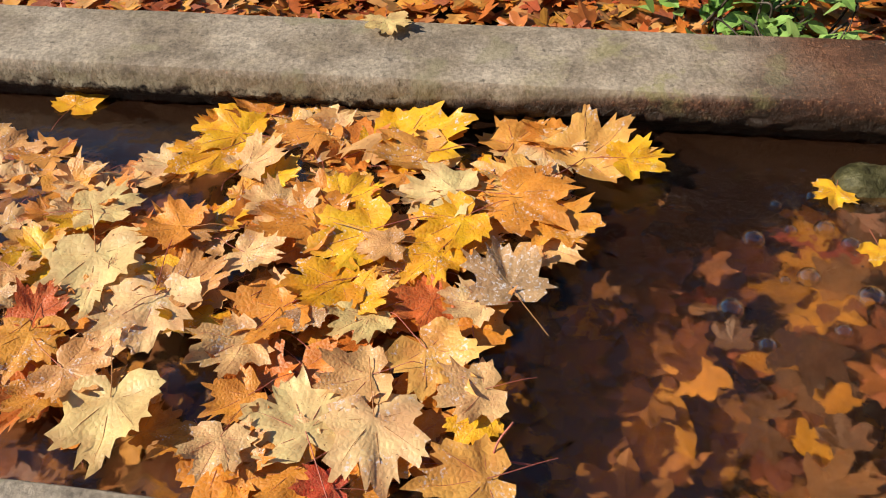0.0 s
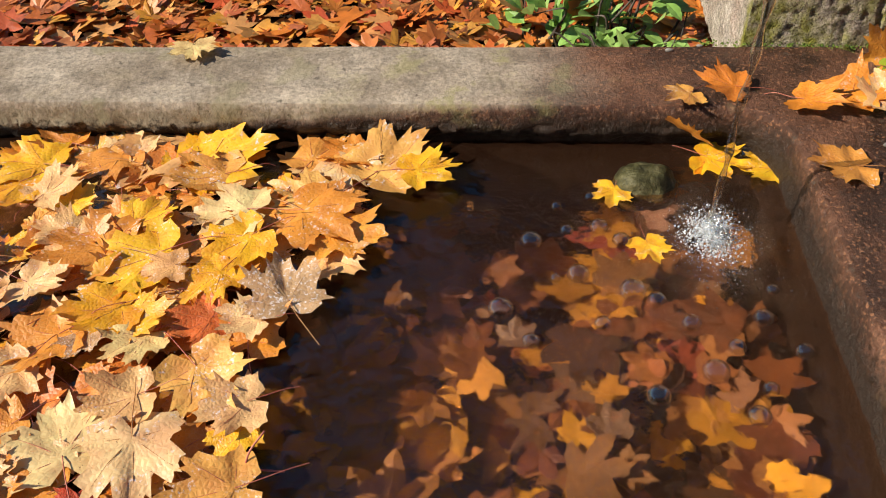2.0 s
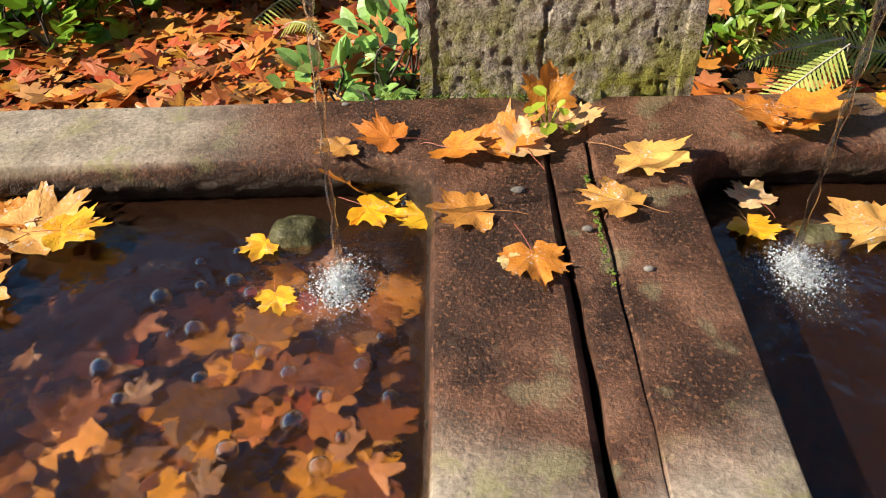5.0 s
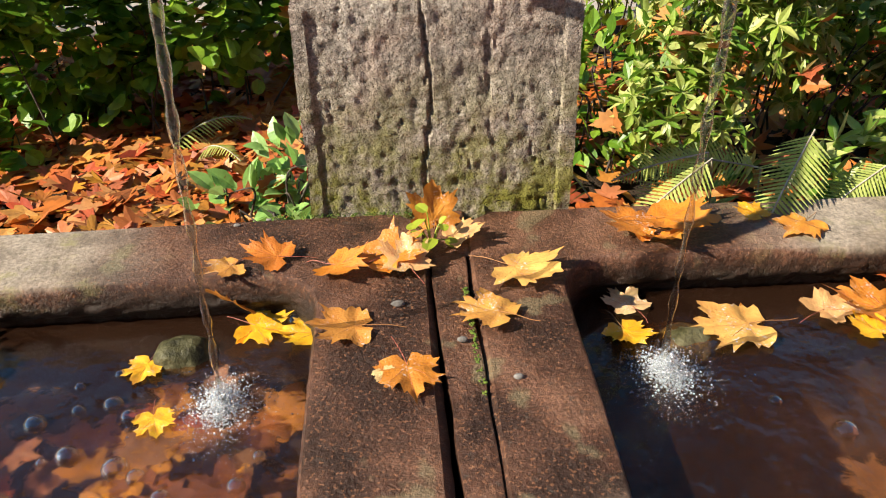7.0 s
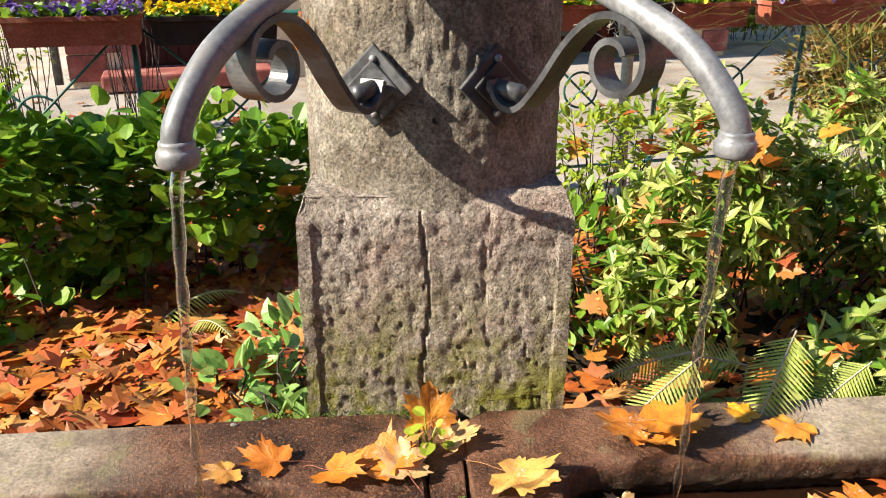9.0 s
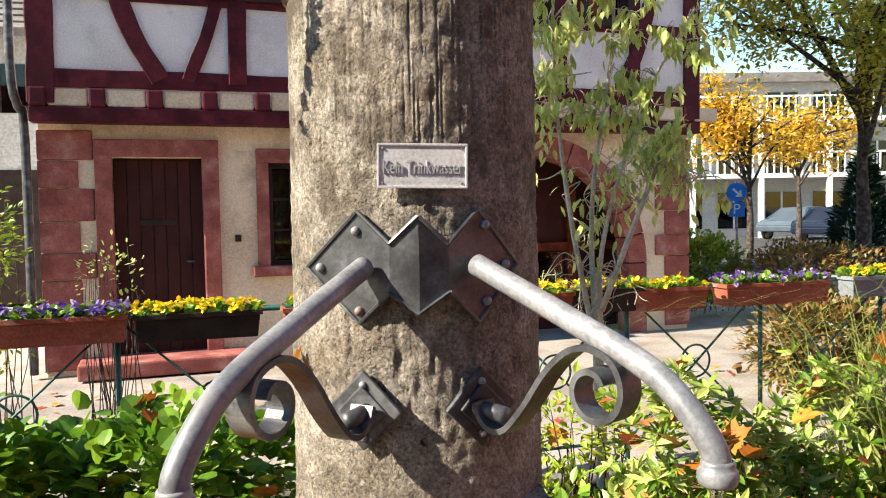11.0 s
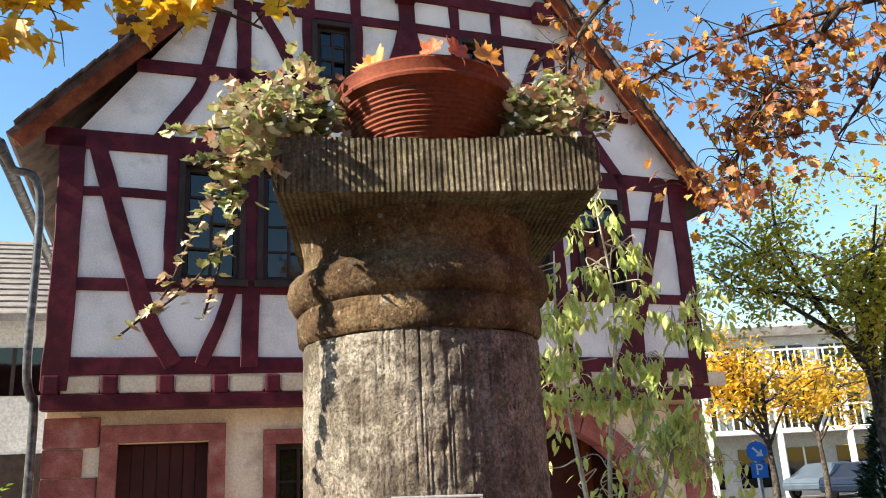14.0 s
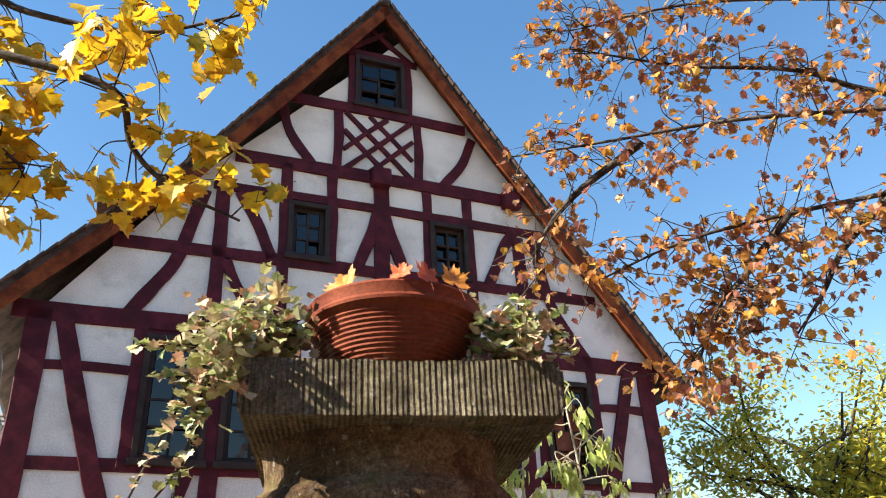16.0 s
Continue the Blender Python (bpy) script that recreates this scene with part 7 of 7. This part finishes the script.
tw, sp = twig_leaves(BR[:5], 73, 8, 0.055, 80, 0.36)
more = twig_leaves(BR[5:], 77, 5, 0.06, 26, 0.32)
tw, sp = tw + more[0], sp + more[1]
tree("maple_tree", "maple tree with thin rusty and orange leaves", ([(6.0, 1.5, GROUND), (5.9, 1.5, 1.5), (5.6, 1.6, 3.4), (5.5, 1.7, 5.4)], .18, .08), [(b, .026, .005) for b in BR] + tw, [("leaves", sp, 0.054, RUSTCROWN, "maple", 74)])
# sapling before the house
SP = [[(1.0, 2.55, 0.0), (0.98, 2.58, 0.9), (1.10, 2.6, 1.75), (1.06, 2.6, 2.35)], [(1.0, 2.55, 0.0), (1.02, 2.55, 0.7), (1.25, 2.6, 1.4), (1.5, 2.6, 1.85)], [(0.99, 2.56, 0.2), (0.86, 2.55, 0.9), (0.8, 2.6, 1.6), (0.82, 2.6, 2.1)], [(1.0, 2.5, 0.4), (1.2, 2.5, 0.9), (1.33, 2.5, 1.15), (1.42, 2.45, 1.0)]]
tw, sp = twig_leaves(SP, 75, 16, 0.04, 42, 0.20, 0.3)
sp = [(p, (d[0] * .4, d[1] * .4, -1.1)) for i, (p, d) in enumerate(sp) if p.z > 1.15 or (p.z > 0.6 and i % 4 == 0)]
tree("sapling", "slender sapling with drooping pale green leaves", ([(1.02, 2.55, GROUND), (1.0, 2.55, 0.0), (1.0, 2.57, 0.6)], .032, .024), [(b, .016, .004) for b in SP] + tw, [("leaves", sp, 0.068, PALELEAF, "lance", 76)], "tree", PALEBARK)


def crown_tree(name, label, base, height, fork, radii, n, size, m, shape, seed, bark=BARK, centre=None, r0=0.16):
    b = Vector(base)
    c = Vector(centre) if centre else b + Vector((0, 0, height - radii[2] * 0.9))
    r = random.Random(seed)
    limbs, spots = [], []
    for k in range(15):
        d = Vector((r.gauss(0, 1), r.gauss(0, 1), r.uniform(-.3, 1.0))).normalized()
        e = c + Vector((d.x * radii[0], d.y * radii[1], d.z * radii[2])) * 0.8
        f0 = b + Vector((0, 0, fork + (height - fork) * 0.5 * r.random()))
        mid = f0.lerp(e, 0.5) + Vector((r.gauss(0, .2), r.gauss(0, .2), r.uniform(0, .4)))
        limbs.append(([f0, mid, e], r0 * 0.34, 0.012))
        for j in range(5):
            s0 = f0.lerp(e, r.uniform(.4, 1))
            e2 = s0 + Vector((r.gauss(0, .5), r.gauss(0, .5), r.gauss(.1, .4))) * radii[0] * 0.35
            limbs.append(([s0, s0.lerp(e2, .5) + Vector((0, 0, .05)), e2], 0.018, 0.006))
            for _ in range(n // 75):
                q = s0.lerp(e2, r.uniform(0.2, 1.1)) + Vector((r.gauss(0, 1), r.gauss(0, 1), r.gauss(0, 1))) * radii[0] * 0.09
                spots.append((q, (r.gauss(0, 1), r.gauss(0, 1), r.gauss(0, .5))))
    return tree(name, label, ([b, b + Vector((0.03, 0, fork * 0.6)), b + Vector((0, 0, fork + 0.5)), b + Vector((0.1, 0, height * 0.8))], r0, 0.03), limbs, [("leaves", spots, size, m, shape, seed)], "tree", bark)


crown_tree("street_tree", "street tree with sparse yellow-green crown", (7.85, 11.3, GROUND), 6.4, 2.0, (2.6, 2.2, 2.7), 13000, 0.10, OLIVELEAF, "oval", 81, BARK, (7.6, 11.1, 3.9))
crown_tree("street_tree", "distant street tree with golden orange crown", (10.2, 20.2, GROUND), 5.2, 1.8, (2.2, 2.0, 1.7), 3200, 0.17, PALEGOLD, "oval", 82, BARK, (10.2, 20.0, 3.2), 0.12)
crown_tree("street_tree", "distant street tree with golden orange crown", (14.5, 25.5, GROUND), 5.4, 2.0, (2.2, 2.0, 1.6), 1800, 0.19, PALEGOLD, "oval", 83, BARK, None, 0.12)
con = thing("conifer", "dense dark green conifer", "tree", "trees")
spots = []
cr = random.Random(84)
for k in range(2600):
    f = cr.random() ** 0.7
    a = cr.uniform(0, 6.283)
    rad = 1.05 * f * (0.75 + 0.35 * noise.noise(Vector((a * 2, f * 6, 1))))
    spots.append(((10.35 + rad * math.cos(a), 15.2 + rad * math.sin(a), 2.0 - 2.6 * f + cr.gauss(0, .08)), (math.cos(a), math.sin(a), .3)))
blades("needles", spots, 0.24, CONIFERLEAF, con, 85, "long", 0.2)
v, f = limb([(10.35, 15.2, GROUND), (10.35, 15.2, 1.6)], .1, .02)
raw("trunk", v, f, BARK, con)
for i, (x, y, rx, ry, rz, m) in enumerate(((5.9, 9.4, 1.5, .5, .56, HEDGELEAF), (8.2, 9.3, 1.5, .5, .56, HEDGELEAF), (4.6, 9.9, .8, .45, .62, LIME), (3.4, 4.6, .8, .4, .45, HEDGELEAF), (5.0, 5.2, .9, .4, .5, HEDGELEAF))):
    bush("low_hedge", "low hedge with brown and green autumn leaves", (x, y, GROUND), [(5200, (x, y, GROUND + rz), (rx, ry, rz))], 0.07, m, "oval", 90 + i, "hedge", "hedges")


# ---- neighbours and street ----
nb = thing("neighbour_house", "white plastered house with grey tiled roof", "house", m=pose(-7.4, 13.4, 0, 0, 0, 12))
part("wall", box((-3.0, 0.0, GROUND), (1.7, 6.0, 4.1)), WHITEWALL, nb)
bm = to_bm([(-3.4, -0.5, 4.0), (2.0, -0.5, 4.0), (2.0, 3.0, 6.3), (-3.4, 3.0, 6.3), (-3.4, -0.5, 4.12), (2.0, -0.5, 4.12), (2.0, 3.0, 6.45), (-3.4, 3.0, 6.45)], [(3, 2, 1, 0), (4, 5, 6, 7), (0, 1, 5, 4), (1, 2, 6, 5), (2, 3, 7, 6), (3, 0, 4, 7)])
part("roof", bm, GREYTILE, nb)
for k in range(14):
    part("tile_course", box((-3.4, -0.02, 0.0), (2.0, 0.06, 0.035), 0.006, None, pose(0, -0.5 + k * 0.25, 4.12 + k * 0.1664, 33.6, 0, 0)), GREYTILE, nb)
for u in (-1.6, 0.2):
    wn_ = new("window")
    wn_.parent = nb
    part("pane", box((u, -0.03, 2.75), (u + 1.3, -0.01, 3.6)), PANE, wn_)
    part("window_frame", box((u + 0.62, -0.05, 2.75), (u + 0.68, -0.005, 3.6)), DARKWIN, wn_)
    # black sheet on the wall face stands in for the interior's shade
    part("dark_room", box((u, -0.008, 2.75), (u + 1.3, -0.004, 3.6)), SHADE_BLACK, wn_)
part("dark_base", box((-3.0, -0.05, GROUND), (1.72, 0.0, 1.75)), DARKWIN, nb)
fb = thing("apartment_building", "pale building with white balconies across the street", "building", m=pose(18.6, 37.0, 0, 0, 0, -4) @ Matrix.Diagonal((1.12, 1, 1.1, 1)))
part("wall", box((-6.5, 0.0, GROUND), (9.0, 8.0, 6.2)), WHITEWALL, fb)
part("flat_roof", box((-6.8, -0.6, 6.2), (9.2, 8.2, 6.6)), GREYTILE, fb)
for fl_ in (0, 1):
    z = 2.1 + fl_ * 2.4
    part("balcony_slab", box((-6.5, -1.5, z - 0.12), (9.0, 0.0, z + 0.08)), WHITE_PAINT, fb)
    part("balcony_rail", box((-6.5, -1.5, z + 0.92), (9.0, -1.44, z + 1.0)), WHITE_PAINT, fb)
    for k in range(52):
        part("baluster", box((-6.4 + k * 0.3, -1.49, z + 0.08), (-6.34 + k * 0.3, -1.45, z + 0.92)), WHITE_PAINT, fb)
for k in range(6):
    part("pillar", box((-6.2 + k * 2.9, -1.5, GROUND), (-6.0 + k * 2.9, -1.3, 4.5)), WHITE_PAINT, fb)
for k in range(7):
    for z in (0.3, 2.5, 4.7):
        u = -5.9 + k * 2.1
        w = new("window")
        w.parent = fb
        part("pane", box((u, -0.03, z - 0.5), (u + 1.4, -0.015, z + 1.1)), PANE, w)
        # flat black sheet in place of a shaded interior
        part("dark_room", box((u, -0.012, z - 0.5), (u + 1.4, -0.006, z + 1.1)), SHADE_BLACK, w)
        part("window_frame", box((u + 0.66, -0.05, z - 0.5), (u + 0.74, -0.016, z + 1.1)), WHITE_PAINT, w)

sg_ = thing("street_sign", "round blue arrow sign over a square blue parking sign", "street sign", m=pose(8.92, 18.2, 0, 0, 0, -28))
vs, fs = tube([(0, 0.03, GROUND), (0, 0.03, 1.5)], 0.03, 10)
raw("pole", vs, fs, ZINC, sg_)
bm = bmesh.new()
bmesh.ops.create_cone(bm, cap_ends=True, segments=40, radius1=0.24, radius2=0.24, depth=0.02, matrix=pose(0, 0, 1.23, 90, 0, 0))
part("round_sign", bm, BLUE_SIGN, sg_)
bm = bmesh.new()
box((-0.13, -0.016, -0.025), (0.10, -0.012, 0.025), 0, bm, pose(0, 0, 1.23, 0, 45, 0))
box((-0.02, -0.016, -0.025), (0.13, -0.0125, 0.025), 0, bm, pose(0.09, 0, 1.14, 0, 0, 0) @ pose(-0.09, 0, 0, 0, 0, 0))
box((-0.025, -0.016, -0.02), (0.025, -0.0125, 0.13), 0, bm, pose(0.09, 0, 1.14, 0, 0, 0))
part("arrow", bm, WHITE_PAINT, sg_)
part("parking_sign", box((-0.19, -0.01, 0.62), (0.19, 0.01, 0.98), 0.004), BLUE_SIGN, sg_)
pt = bpy.data.curves.new("letter", "FONT")
pt.body, pt.size, pt.extrude, pt.align_x, pt.align_y = "P", 0.36, 0.002, "CENTER", "CENTER"
pt.materials.append(WHITE_PAINT)
lt = new("letter", pt)
lt.parent = sg_
lt.matrix_basis = pose(0, -0.014, 0.80, 90, 0, 0)


def car(x, y, spin, paint, label):
    """A parked car: body, glass house, wheels."""
    root = thing("parked_car", label, "car", "parked cars", pose(x, y, GROUND, 0, 0, spin))
    side = [(-2.05, .35), (-2.1, .62), (-1.95, .82), (-1.2, .92), (-.55, 1.38), (.75, 1.42), (1.55, 1.02), (1.98, .92), (2.08, .6), (2.0, .33)]
    n = len(side)
    vs = [(a, s * (0.86 if z < 1.0 else 0.68), z) for s in (-1, 1) for a, z in side]
    fs = [tuple(range(n)), tuple(range(2 * n - 1, n - 1, -1))] + [(i, (i + 1) % n, n + (i + 1) % n, n + i) for i in range(n)]
    bm = to_bm(vs, fs)
    bmesh.ops.bevel(bm, geom=bm.edges[:], offset=0.05, segments=2, affect="EDGES")
    part("body", bm, paint, root, smooth=True)
    for s in (-1, 1):
        g = [(-1.05, .96), (-.5, 1.33), (.72, 1.36), (1.3, 1.0)]
        raw("side_window", [(a, s * (0.875 if z < 1.1 else 0.70), z) for a, z in g] , [(0, 1, 2, 3)], PANE, root)
    for a in (-1.3, 1.3):
        for s in (-0.8, 0.8):
            bm = bmesh.new()
            bmesh.ops.create_cone(bm, cap_ends=True, segments=24, radius1=0.32, radius2=0.32, depth=0.2, matrix=pose(a, s, 0.32, 90, 0, 0))
            wh = part("wheel", bm, RUBBER, root)
            bm = bmesh.new()
            bmesh.ops.create_cone(bm, cap_ends=True, segments=20, radius1=0.2, radius2=0.2, depth=0.22, matrix=pose(a, s, 0.32, 90, 0, 0))
            part("rim", bm, ZINC, wh)


car(18.5, 29.8, 32, CAR_DARK, "dark blue parked car")
car(18.9, 33.4, 30, CAR_SILVER, "silver parked car beside the road")
car(24.0, 32.0, 60, CAR_DARK, "dark parked car further along the street")
